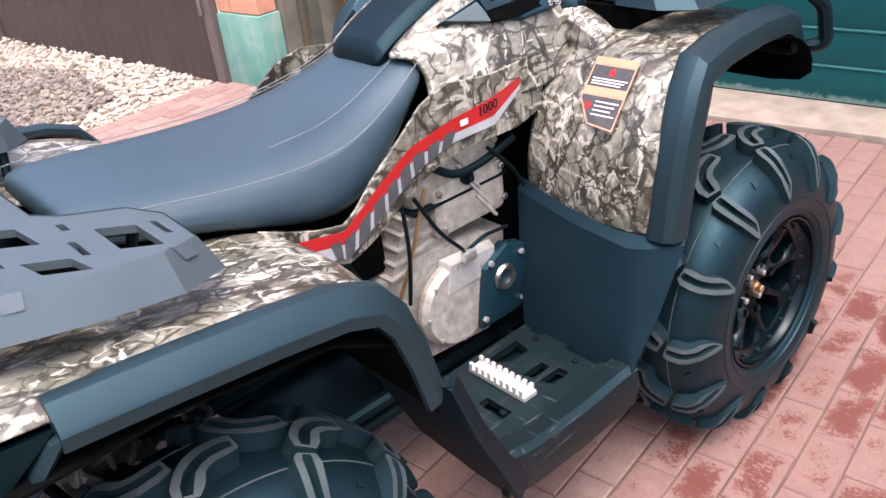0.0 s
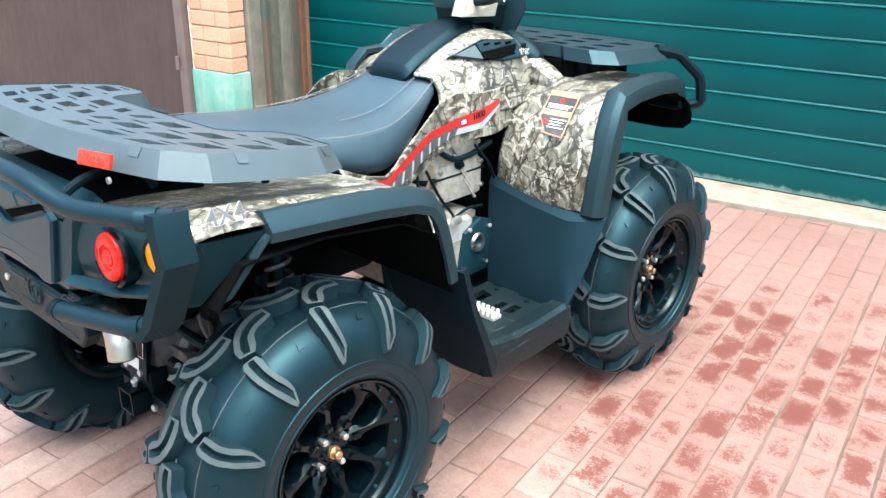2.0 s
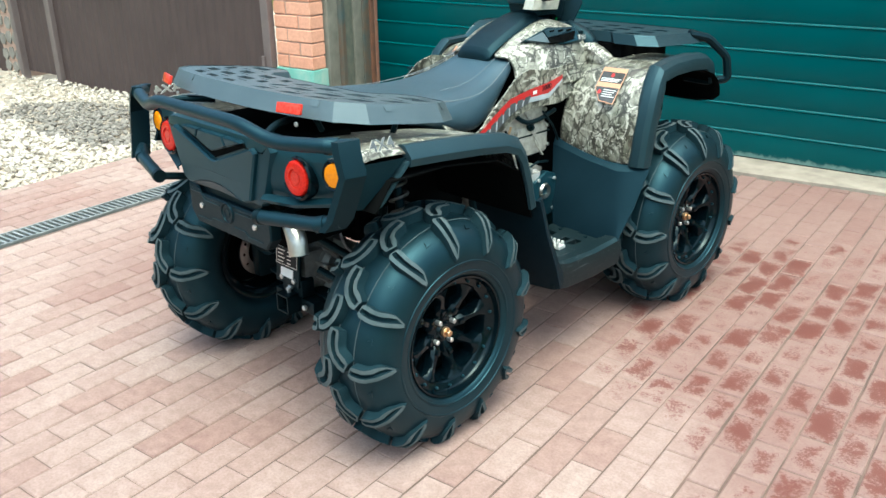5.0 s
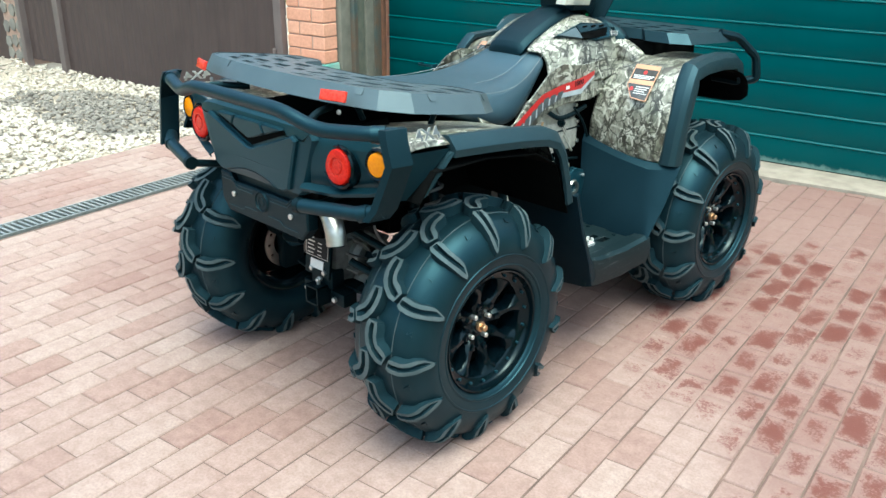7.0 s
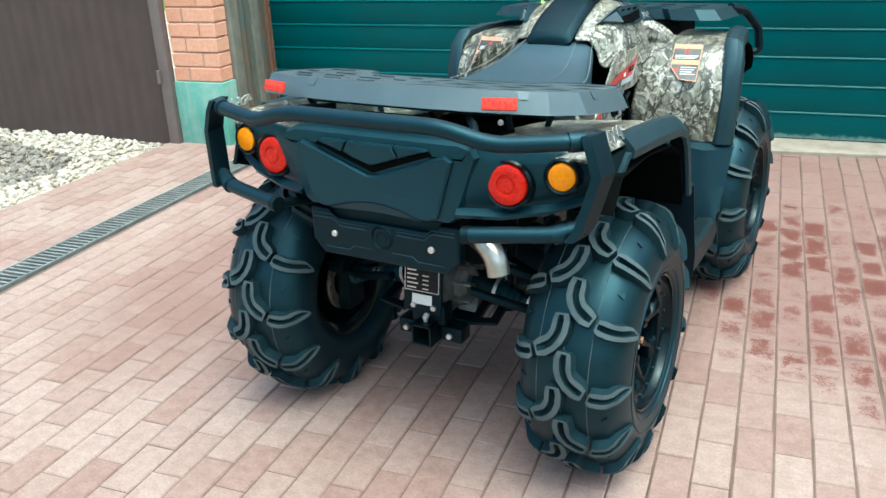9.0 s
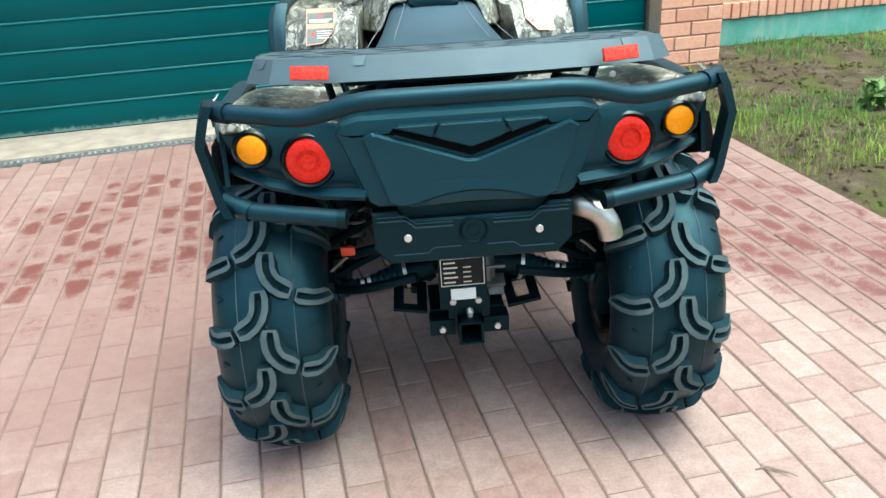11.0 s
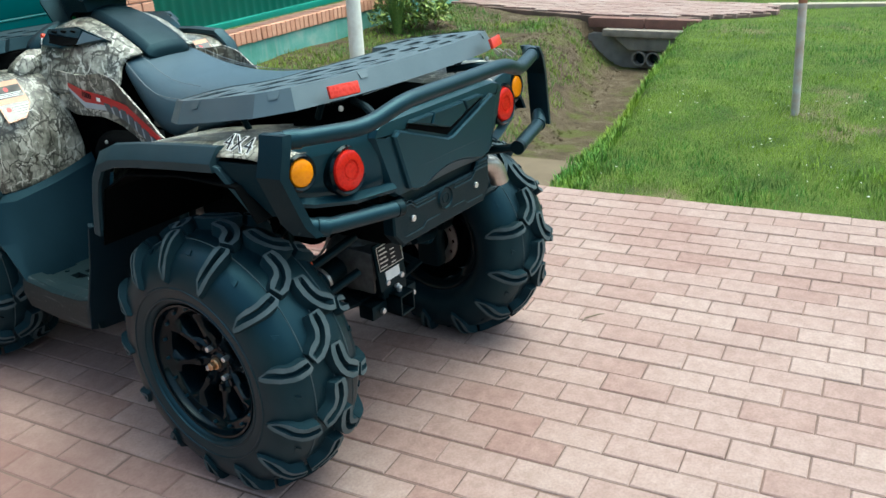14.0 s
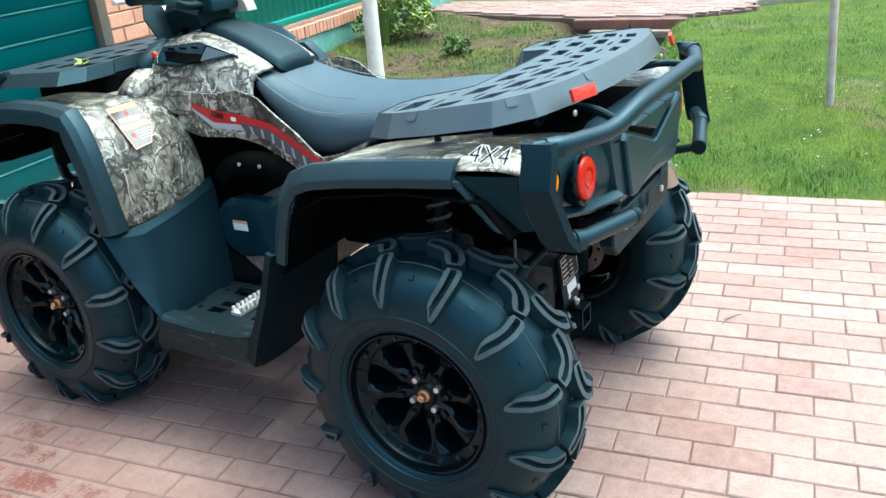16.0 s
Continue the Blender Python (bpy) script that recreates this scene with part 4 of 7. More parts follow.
def build_clods():
    r = random.Random(33)
    spots = []
    while len(spots) < 2600:
        u, v = r.uniform(2.1, 8.5), r.uniform(0.5, 3.8)
        d = v - ditch_axis(u)
        if d < 0.12 or noise.noise((u * 1.1, v * 1.1, 2.0)) < -0.15:
            continue
        s = r.uniform(0.006, 0.022)
        spots.append((pose(u, v, ground_height(u, v) + s * 0.2, r.uniform(-40, 40), r.uniform(-40, 40), r.uniform(0, 360)) @ Matrix.Scale(s, 4), r.randint(0, 7)))
    scatter("soil_clods", chip_templates(8, 12), spots, EARTH, "loose brown soil clods on the earth bank", "soil")


def leaf_bush(name, u, v, r0, h, count, mats, label, blade=0.0):
    r = random.Random(int(u * 100))
    b = empty(name, SITE @ pose(u, v, ground_height(u, v)))
    tagged(b, label, "shrub")
    bm = bmesh.new()
    for k in range(9):
        a = r.uniform(0, 6.28)
        end = (r0 * 0.7 * math.cos(a), r0 * 0.7 * math.sin(a), h * r.uniform(0.6, 0.95))
        join(bm, tube([(0, 0, -0.02), (end[0] * 0.3, end[1] * 0.3, end[2] * 0.5), end], 0.006, 5, radii=[0.010, 0.007, 0.003]))
    part("stems", bm, BARK, b)
    for mm in mats:
        verts, faces = [], []
        for k in range(count // len(mats)):
            a, rr, z = r.uniform(0, 6.28), r0 * math.sqrt(r.uniform(0.05, 1)), r.uniform(0.12, 1) * h
            rr *= 1.0 - 0.45 * (z / h) ** 2 + 0.25 * noise.noise((a, z * 4, u))
            s = r.uniform(0.030, 0.055)
            m = pose(rr * math.cos(a), rr * math.sin(a), z, r.uniform(-60, 60), r.uniform(-60, 60), r.uniform(0, 360)) @ Matrix.Scale(s, 4)
            n0 = len(verts)
            verts += [tuple(m @ Vector(p)) for p in ((-1, 0, 0), (0, -0.38, 0.1), (1, 0, 0), (0, 0.38, 0.1))]
            faces += [(n0, n0 + 1, n0 + 2), (n0, n0 + 2, n0 + 3)]
        me = bpy.data.meshes.new("leaves")
        me.from_pydata(verts, [], faces)
        me.materials.append(mm)
        ob = new("leaves", me)
        ob.parent = b
        ob["kind"] = "stuff"
    if blade:
        bm = bmesh.new()
        for k in range(46):
            a, l = r.uniform(0, 6.28), r.uniform(0.6, 1.0) * blade
            dx, dy = math.cos(a), math.sin(a)
            c0 = Vector((dx * 0.05 - r0 * 0.8, dy * 0.05, 0))
            rows = []
            for t in (0, 0.4, 0.75, 1.0):
                w = 0.011 * (1 - t) + 0.001
                c = c0 + Vector((dx * 0.28 * t * t * l, dy * 0.28 * t * t * l, l * t))
                rows.append([c + Vector((-dy * w, dx * w, 0)), c - Vector((-dy * w, dx * w, 0))])
            join(bm, loft(rows, cap=False, close=False))
        ob = part("long_leaves", bm, LEAF, b)
        ob["kind"] = "stuff"


def build_trunk(u, v, r0, h, lean, label):
    t = empty("tree", SITE @ pose(u, v, ground_height(u, v) - 0.03))
    tagged(t, label, "tree")
    pts, rad = [], []
    for k in range(13):
        f = k / 12
        pts.append((lean[0] * f + 0.012 * math.sin(5 * f), lean[1] * f + 0.01 * math.cos(4 * f), h * f))
        rad.append(r0 * (1 - 0.35 * f) * (1 + 0.55 * math.exp(-f * 22)))
    part("trunk", tube(pts, r0, 14, radii=rad), LIMEWASH, t, "whitewashed trunk")
    for k in range(5):
        a = k * 1.256 + 0.4
        p0 = Vector(pts[-1]) - Vector((0, 0, 0.12 * k))
        part("limb", tube([p0, p0 + Vector((0.35 * math.cos(a), 0.35 * math.sin(a), 0.45)), p0 + Vector((0.75 * math.cos(a), 0.75 * math.sin(a), 1.0))], 0.03, 8, 0.1, None), BARK, t)


def build_culvert():
    c = empty("culvert", SITE @ pose(7.14, 0.76, 0, 0, 0, -6) @ Matrix.Scale(0.88, 4))
    tagged(c, "old concrete culvert head with two drain pipes", "culvert", kind="structure")
    part("slab", box((-0.06, -0.48, -0.135), (0.30, 0.74, -0.050), 0.012), CONCRETE, c, "pale concrete slab edge")
    part("head_wall", joined(prism([(-0.36, -0.136), (0.62, -0.136), (0.40, -0.30), (-0.16, -0.30)], -0.02, 0.28, 0.01, facing((0.0, 0, 0), (0, 1, 0), (0, 0, 1))), box((0.10, -0.80, -0.95), (0.5, 1.0, -0.137), 0.02)), GREY_CONCRETE, c)
    for y in (0.09, 0.27):
        bm = revolve([(0.075, 0.0), (0.092, 0.0), (0.092, 0.30), (0.075, 0.30), (0.075, 0.0)], 24, "x", Matrix.Translation((-0.03, y, -0.40)))
        part("pipe", bm, GREY_CONCRETE, c)
        part("pipe_inside", disc(0.0745, 0.02, Matrix.Translation((0.085, y, -0.40)) @ pose(0, 0, 0, 0, 90, 0)), DARK, c)
    for y0, y1 in ((-0.42, 0.24), (0.252, 0.98)):
        part("kerb_block", box((0.06, y0, -0.048), (0.20, y1, 0.068), 0.012), RED_KERB, c, "red-brown kerb block")
    # brick path over the culvert
    p = placed(empty("footpath"))
    tagged(p, "narrow pink brick path crossing over the culvert", "path", kind="structure")
    ring = [(7.78, -0.24), (8.45, -0.15), (8.76, 1.27), (9.14, 2.97), (9.36, 3.86), (8.42, 3.86), (7.80, 2.45), (7.42, 1.50), (7.36, 0.55)]
    part("bed", prism(ring, -0.2, 0.050, 0.01), JOINT, p)
    me = paver_mesh(PV - 0.007, PU - 0.007)
    verts, faces = [], []
    base = [tuple(v.co) for v in me.vertices]
    polys = [tuple(q.vertices) for q in me.polygons]

    def inside(x, y):
        hit = False
        for (xa, ya), (xb, yb) in zip(ring, ring[1:] + ring[:1]):
            if (ya > y) != (yb > y) and x < xa + (y - ya) * (xb - xa) / (yb - ya):
                hit = not hit
        return hit

    turn = pose(7.4, 0, 0, 0, 0, -13)
    for i in range(-6, 24):
        for j in range(-4, 40):
            q = turn @ Vector((i * PU, j * PV * 0.5 * 2 + (PV / 2 if i % 2 else 0) - 0.4, 0))
            if not inside(q.x, q.y) or not inside(q.x + 0.06, q.y) or not inside(q.x - 0.06, q.y):
                continue
            m = pose(q.x, q.y, 0.072 + rng.uniform(-0.003, 0.003), 0, 0, -13)
            n0 = len(verts)
            verts += [tuple(m @ Vector(x)) for x in base]
            faces += [tuple(n0 + y for y in f) for f in polys]
    mesh = bpy.data.meshes.new("path_pavers")
    mesh.from_pydata(verts, [], faces)
    mesh.materials.append(PAVER)
    mark_places(mesh, [(x * 2 / PU, y * 2 / PV, 0) for x, y, z in base] * (len(verts) // len(base)))
    ob = new("path_pavers", mesh)
    ob.parent = p
    ob["kind"] = "stuff"
    # grey rubble in the ditch beyond the path
    r = random.Random(21)
    spots = []
    for i in range(300):
        t = r.random() ** 1.3
        s = r.uniform(0.03, 0.075)
        spots.append((pose(9.2 + 4.8 * t, 0.30 + 0.12 * t + r.gauss(0, 0.09 + 0.07 * t), 0.05 + s * 0.3, r.uniform(-30, 30), r.uniform(-30, 30), r.uniform(0, 360)) @ Matrix.Scale(s, 4), i))
    scatter("rubble", chip_templates(8, 5), spots, GREY_STONE, "grey rubble lying in the ditch beyond the brick path", "stones")
    # painted block at the end of the fence
    tagged(placed(part("plinth_block", box((10.15, 3.52, -0.1), (10.5, 3.78, 0.42), 0.015), GREEN_METAL)), "dark green painted block beside the brick path", "block", kind="structure")
    # grey kerb line running on across the lawn
    tagged(placed(part("kerb", prism([(8.30, -0.12), (8.44, -0.12), (8.81, -3.5), (8.69, -3.5)], -0.1, 0.07, 0.01), SAND)), "pale concrete edging across the lawn", "kerb", kind="structure")


def build_post():
    p = empty("metal_post", SITE @ pose(3.58, -0.920, 0.045, -2.2, 3.0, 0))
    tagged(p, "weathered steel pipe post standing in the lawn", "post")
    part("pipe", revolve([(0.019, -0.25), (0.025, -0.25), (0.025, 0.78), (0.023, 0.785), (0.019, 0.78), (0.019, -0.25)], 18, "z"), RUST, p)
    part("rust_band", revolve([(0.0252, 0.67), (0.0256, 0.70), (0.0257, 0.76), (0.0245, 0.787), (0.0185, 0.787), (0.0185, 0.70)], 18, "z"), RUSTY, p, "rusty bare top of the pipe")


def build_twig():
    t = empty("twig", SITE @ pose(0.65, -0.545, 0.004, 0, 0, -28))
    tagged(t, "small dry twig lying on the pavers", "twig")
    part("stick", tube([(-0.045, 0, 0), (-0.02, 0.008, 0.006), (0.01, 0.004, 0.004), (0.035, -0.006, 0.008), (0.055, -0.012, 0.004)], 0.003, 6, radii=[0.0015, 0.003, 0.003, 0.0025, 0.001]), BARK, t)


# ---- the quad bike: x to its right, y ahead from the rear axle ----
ATV = empty("quad_bike")
tagged(ATV, "camouflage four-wheel quad bike with black racks and mud tyres", "quad bike")
HUB_Z, AXLE_F, TRACK = 0.355, 1.395, 0.490


def tyre_radius(x):
    """Carcass radius across the tread, x from the tyre's middle."""
    pts = [(0.0, 0.354), (0.047, 0.351), (0.085, 0.343), (0.113, 0.326), (0.132, 0.298), (0.143, 0.258)]
    x = abs(x)
    for (a, ra), (b, rb) in zip(pts, pts[1:]):
        if x <= b:
            return ra + (rb - ra) * (x - a) / (b - a)
    return 0.258


def tyre_point(x, deg, up=0.0):
    """A point on the tyre's skin, raised along its normal."""
    e = 0.004
    r = tyre_radius(x)
    slope = (tyre_radius(x + e) - tyre_radius(x - e)) / (2 * e)
    n = Vector((-slope, 1.0)).normalized()
    rr, xx = r + up * n.y, x + up * n.x
    a = radians(deg)
    return Vector((xx, rr * math.cos(a), rr * math.sin(a)))


def bent_line(path):
    """A smooth line through (x, degrees) points, with close-set ends for the lug's rim."""
    out = []
    ts = (0.0, 0.18, 0.5, 1.0, 1.5, 2.0, 2.5, 2.82, 3.0)
    for t in ts:
        k = min(int(t), 2)
        g = t - k
        p = [path[min(max(k + j, 0), 3)] for j in (-1, 0, 1, 2)]
        out.append(tuple(0.5 * (2 * b + (c - a) * g + (2 * a - 5 * b + 4 * c - d) * g * g + (3 * b - a - 3 * c + d) * g ** 3) for a, b, c, d in zip(*p)))
    return out


def lug_piece(bm, path, half, h, groove):
    """A raised bar on the tread along (x, degrees) with a slot in it."""
    rings = []
    path = bent_line(path)
    k = len(path)
    for i, (x, d) in enumerate(path):
        x0, d0 = path[max(i - 1, 0)]
        x1, d1 = path[min(i + 1, k - 1)]
        tx, td = x1 - x0, radians(d1 - d0) * 0.33
        ln = math.hypot(tx, td)
        nx, nd = -td / ln, tx / ln
        end = i in (0, k - 1)
        f = (0.70, 0.82, 1.0)[min(i, k - 1 - i, 2)]
        end = i in (0, 1, k - 2, k - 1)
        row = []
        g = h * (1.0 - 0.55 * smoothstep(0.095, 0.14, abs(x)))
        for o, u in ((-1.22, -0.004), (-0.94, g), (-0.36, g), (-0.28, g * 0.30 if groove and not end else g), (0.28, g * 0.30 if groove and not end else g), (0.36, g), (0.94, g), (1.22, -0.004)):
            off = o * half * f
            row.append(tyre_point(x + nx * off, d + math.degrees(nd * off / 0.33), u))
        rings.append(row)
    piece = bmesh.new()
    vs = [[piece.verts.new(p) for p in r] for r in rings]
    for u, w in zip(vs, vs[1:]):
        for i in range(7):
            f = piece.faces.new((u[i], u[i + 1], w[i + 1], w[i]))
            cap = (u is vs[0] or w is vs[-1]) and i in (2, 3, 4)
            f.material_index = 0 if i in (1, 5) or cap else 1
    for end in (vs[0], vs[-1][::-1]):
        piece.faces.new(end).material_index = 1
    bmesh.ops.recalc_face_normals(piece, faces=piece.faces)
    return join(bm, piece)


def settle_on_ground(bm):
    """Flatten the foot of the tyre where it bears on the paving."""
    floor = -HUB_Z + 0.003
    for v in bm.verts:
        if v.co.z < floor + 0.05:
            k = floor + 0.05 - v.co.z
            v.co.x *= 1 + 0.5 * k
            v.co.z = max(floor, floor + 0.05 - k * 0.92) if k < 0.055 else floor + 0.0008 * (0.09 - k)
    return bm


def build_wheel_meshes():
    out = {}
    prof = [(0.180, -0.095), (0.190, -0.118), (0.222, -0.138)] + [(tyre_radius(x), x) for x in (-0.143, -0.132, -0.113, -0.085, -0.047, -0.02, 0.02, 0.047, 0.085, 0.113, 0.132, 0.143)] + [(0.232, 0.1435), (0.210, 0.139), (0.198, 0.133), (0.1925, 0.126), (0.190, 0.110)]
    bm = revolve(prof, 96)
    # moulding ring on the sidewall
    join(bm, revolve([(0.236, 0.1420), (0.239, 0.1455), (0.243, 0.1455), (0.246, 0.1415)], 96))
    join(bm, revolve([(0.205, 0.1365), (0.207, 0.1405), (0.211, 0.1415), (0.214, 0.1390)], 96))
    out["carcass"] = settle_on_ground(bm)
    lugs = []
    n = 13
    for k in range(n):
        for s in (1, -1):
            a = 360.0 / n * (k + (0.5 if s < 0 else 0.0)) + 9
            inner = [(s * 0.010, a - 14.0), (s * 0.010, a - 7.5), (s * 0.026, a - 2.5), (s * 0.060, a + 1.0)]
            outer = [(s * 0.070, a + 1.9), (s * 0.094, a + 3.2), (s * 0.117, a + 3.0), (s * 0.139, a + 1.0)]
            bm = bmesh.new()
            lug_piece(bm, inner, 0.0215, 0.027, True)
            lug_piece(bm, outer, 0.0190, 0.026, True)
            lugs.append(settle_on_ground(bm))
    out["lugs"] = lugs
    bm = bmesh.new()
    for k in range(n):
        for s in (1, -1):
            c = 360.0 / n * (k + (0.5 if s < 0 else 0.0) + 0.55) + 9
            p = [tyre_point(s * 0.098, c, 0.0), tyre_point(s * 0.111, c - 1.6, 0.0), tyre_point(s * 0.111, c + 1.2, 0.0)]
            q = [tyre_point(s * 0.098, c, 0.004), tyre_point(s * 0.111, c - 1.6, 0.004), tyre_point(s * 0.111, c + 1.2, 0.004)]
            join(bm, loft([p, q]))
    out["pointers"] = settle_on_ground(bm)
    lines = []
    for x in (-0.066, 0.066, 0.0):
        r = tyre_radius(x)
        lines.append(settle_on_ground(revolve([(r - 0.001, x - 0.0016), (r + 0.0014, x - 0.0008), (r + 0.0014, x + 0.0008), (r - 0.001, x + 0.0016)], 96)))
    out["lines"] = lines
    # rim: lip, barrel, bolted outer ring, forked spokes standing well inside the tyre
    out["barrel"] = revolve([(0.193, 0.104), (0.1935, 0.124), (0.189, 0.130), (0.184, 0.128), (0.181, 0.108), (0.176, 0.103), (0.160, 0.101), (0.154, 0.095), (0.152, 0.070), (0.150, -0.09), (0.180, -0.11), (0.188, -0.11), (0.172, -0.085), (0.172, 0.095), (0.193, 0.104)], 64)
    spokes = []
    for k in range(8):
        a = 45 * k + 11
        bm = bmesh.new()
        def bar(rows):
            out_rows = []
            for r, w, x0, x1, off in rows:
                t = radians(a + off)
                c = Vector((0, r * math.cos(t), r * math.sin(t)))
                tan = Vector((0, -math.sin(t), math.cos(t)))
                out_rows.append([Vector((x, 0, 0)) + c + tan * ww for x, ww in ((x0, -w), (x1 - 0.010, -w), (x1, -w * 0.5), (x1, w * 0.5), (x1 - 0.010, w), (x0, w))])
            join(bm, loft(out_rows))
        bar(((0.030, 0.0115, 0.026, 0.062, 0), (0.055, 0.0205, 0.030, 0.074, 0), (0.074, 0.0195, 0.034, 0.080, 0), (0.094, 0.0130, 0.040, 0.085, 0), (0.114, 0.0115, 0.046, 0.090, 0), (0.134, 0.0165, 0.050, 0.096, 0), (0.153, 0.0400, 0.054, 0.100, 0)))
        # slanted boss where the spoke leaves the hub
        join(bm, box((-0.004, -0.009, -0.0075), (0.006, 0.009, 0.0075), 0.0015, pose(0, 0, 0, a, 0, 0) @ Matrix.Translation((0.080, 0.068, 0)) @ pose(0, 0, 0, 0, 0, -14)))
        spokes.append(bm)
    out["spokes"] = spokes
    out["hub"] = revolve([(0.00001, 0.074), (0.024, 0.074), (0.030, 0.066), (0.058, 0.062), (0.062, 0.046), (0.062, -0.05), (0.00001, -0.05)], 32)
    # added black disc close behind the spokes, standing in for shade in the windows
    out["back"] = revolve([(0.00001, 0.022), (0.149, 0.022), (0.149, 0.010), (0.00001, 0.010)], 32)
    out["nuts"] = [disc(0.0080, 0.024, Matrix.Translation((0.058, 0.043 * math.cos(radians(90 * k + 33)), 0.043 * math.sin(radians(90 * k + 33)))) @ pose(0, 0, 0, 0, 90, 0), 6) for k in range(4)]
    out["cap"] = joined(disc(0.016, 0.012, Matrix.Translation((0.072, 0, 0)) @ pose(0, 0, 0, 0, 90, 0), 20), disc(0.011, 0.022, Matrix.Translation((0.076, 0, 0)) @ pose(0, 0, 0, 0, 90, 0), 6))
    out["bolts"] = [disc(0.0050, 0.012, Matrix.Translation((0.098, 0.168 * math.cos(radians(20 * k + 6)), 0.168 * math.sin(radians(20 * k + 6)))) @ pose(0, 0, 0, 0, 90, 0), 6) for k in range(18)]
    out["disc"] = plate([(0.098 * math.cos(2 * math.pi * i / 40), 0.098 * math.sin(2 * math.pi * i / 40)) for i in range(40)], [[(0.06 * math.cos(2 * math.pi * i / 24), 0.06 * math.sin(2 * math.pi * i / 24)) for i in range(24)]] + [[(0.079 * math.cos(t) + 0.008 * math.cos(q), 0.079 * math.sin(t) + 0.008 * math.sin(q)) for q in (0.3, 1.9, 3.4, 4.9)] for t in [k * math.pi / 6 for k in range(12)]], -0.003, 0.003, Matrix.Translation((-0.085, 0, 0)) @ pose(0, 0, 0, 0, 90, 0))
    return out


def build_wheels():
    src = build_wheel_meshes()

    def mesh_of(bm, name, material):
        bmesh.ops.recalc_face_normals(bm, faces=bm.faces)
        me = bpy.data.meshes.new(name)
        bm.to_mesh(me)
        bm.free()
        me.materials.append(material)
        me.shade_smooth()
        me.set_sharp_from_angle(angle=0.7)
        return me

    barrel = mesh_of(src["barrel"], "wheel", GLOSS)
    tyre = mesh_of(src["carcass"], "tyre", TYRE)
    parts = []
    for key, name, mat, label in (("spokes", "spoke", GLOSS, ""), ("hub", "hub", GLOSS, ""), ("back", "window_shade_disc", LINER, ""), ("nuts", "wheel_nut", ZINC, "bright wheel nut"), ("cap", "axle_nut", BRASS, "brass coloured axle nut"), ("bolts", "rim_bolt", SATIN, ""), ("disc", "brake_disc", STEEL, "bright brake disc"), ("lugs", "tread_lug", LUG, "dusty grey tread lug"), ("pointers", "wear_mark", TYRE, ""), ("lines", "mould_line", LUG, "")):
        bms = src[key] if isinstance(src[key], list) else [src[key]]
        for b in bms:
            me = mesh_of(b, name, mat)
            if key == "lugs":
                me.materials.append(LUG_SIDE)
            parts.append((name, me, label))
    for x, y in ((TRACK, 0.0), (-TRACK, 0.0), (TRACK, AXLE_F), (-TRACK, AXLE_F)):
        w = new("wheel", barrel)
        w.parent = ATV
        w["label"] = "black spoked alloy wheel with a deep-lugged mud tyre"
        w.matrix_basis = pose(x, y, HUB_Z, 0, 0, 0 if x > 0 else 180)
        t = new("tyre", tyre)
        t.parent = w
        t["label"] = "black mud tyre with dusty lugs"
        for name, me, label in parts:
            o = new(name, me)
            o.parent = w
            if label:
                o["label"] = label
            if x < 0 and name in ("tread_lug", "wear_mark"):  # the tread runs the same way on both sides
                o.matrix_basis = pose(0, 0, 0, 0, 0, 180)
            if name == "wear_mark":
                o["kind"] = "stuff"


build_wheels()


def both(make):
    """Call make for the right side (1) and the left side (-1)."""
    for s in (1, -1):
        make(s)


def sx(s, pts):
    return [(s * x, y, z) for x, y, z in pts]


def flare(path, ring, s):
    """A wheel-arch moulding: ring offsets (outwards, away from the wheel) swept along (x, y, z)."""
    P = [Vector(p) for p in path]
    rings = []
    for i, p in enumerate(P):
        t = P[min(i + 1, len(P) - 1)] - P[max(i - 1, 0)]
        t2 = Vector((0, t.y, t.z)).normalized()
        n = Vector((0, -t2.z, t2.y))
        rings.append([(s * (p.x + a), p.y + n.y * b, p.z + n.z * b) for a, b in ring])
    return loft(rings)


# ---- seat and console ----
def build_seat():
    rows = [  # y, half width, top, bottom
        (0.045, 0.165, 0.975, 0.940), (0.06, 0.190, 0.995, 0.920), (0.15, 0.208, 0.992, 0.900), (0.28, 0.224, 0.974, 0.865), (0.42, 0.234, 0.962, 0.812),
        (0.53, 0.226, 0.964, 0.790), (0.62, 0.200, 0.980, 0.835), (0.70, 0.172, 1.005, 0.895), (0.775, 0.150, 1.035, 0.960), (0.80, 0.134, 1.032, 0.980)]
    rings = []
    for y, w, top, bot in rows:
        h = top - bot
        rings.append([(-w * 0.93, y, bot), (-w * 1.02, y, bot + h * 0.35), (-w * 0.92, y, top - min(0.03, h * 0.3)), (-w * 0.62, y, top - 0.004), (0, y, top), (w * 0.62, y, top - 0.004), (w * 0.92, y, top - min(0.03, h * 0.3)), (w * 1.02, y, bot + h * 0.35), (w * 0.93, y, bot), (0, y, bot)])
    seat = part("seat", loft(rings), VINYL, ATV, "padded black vinyl seat with pale stitching", smooth=0.9, sub=2)
    for s in (1, -1):
        pts = [(s * w * 0.955, y, top - min(0.026, (top - bot) * 0.28) + 0.004) for y, w, top, bot in rows[1:-1]]
        part("seam", tube(pts, 0.0012, 6, 0.05), STITCH, seat, "pale stitched seam")
        pts = [(s * w * 0.60, y, top + 0.0005) for y, w, top, bot in rows[4:-1]]
        part("seam", tube(pts, 0.0009, 6, 0.05), STITCH, seat, "pale stitched seam")


build_seat()


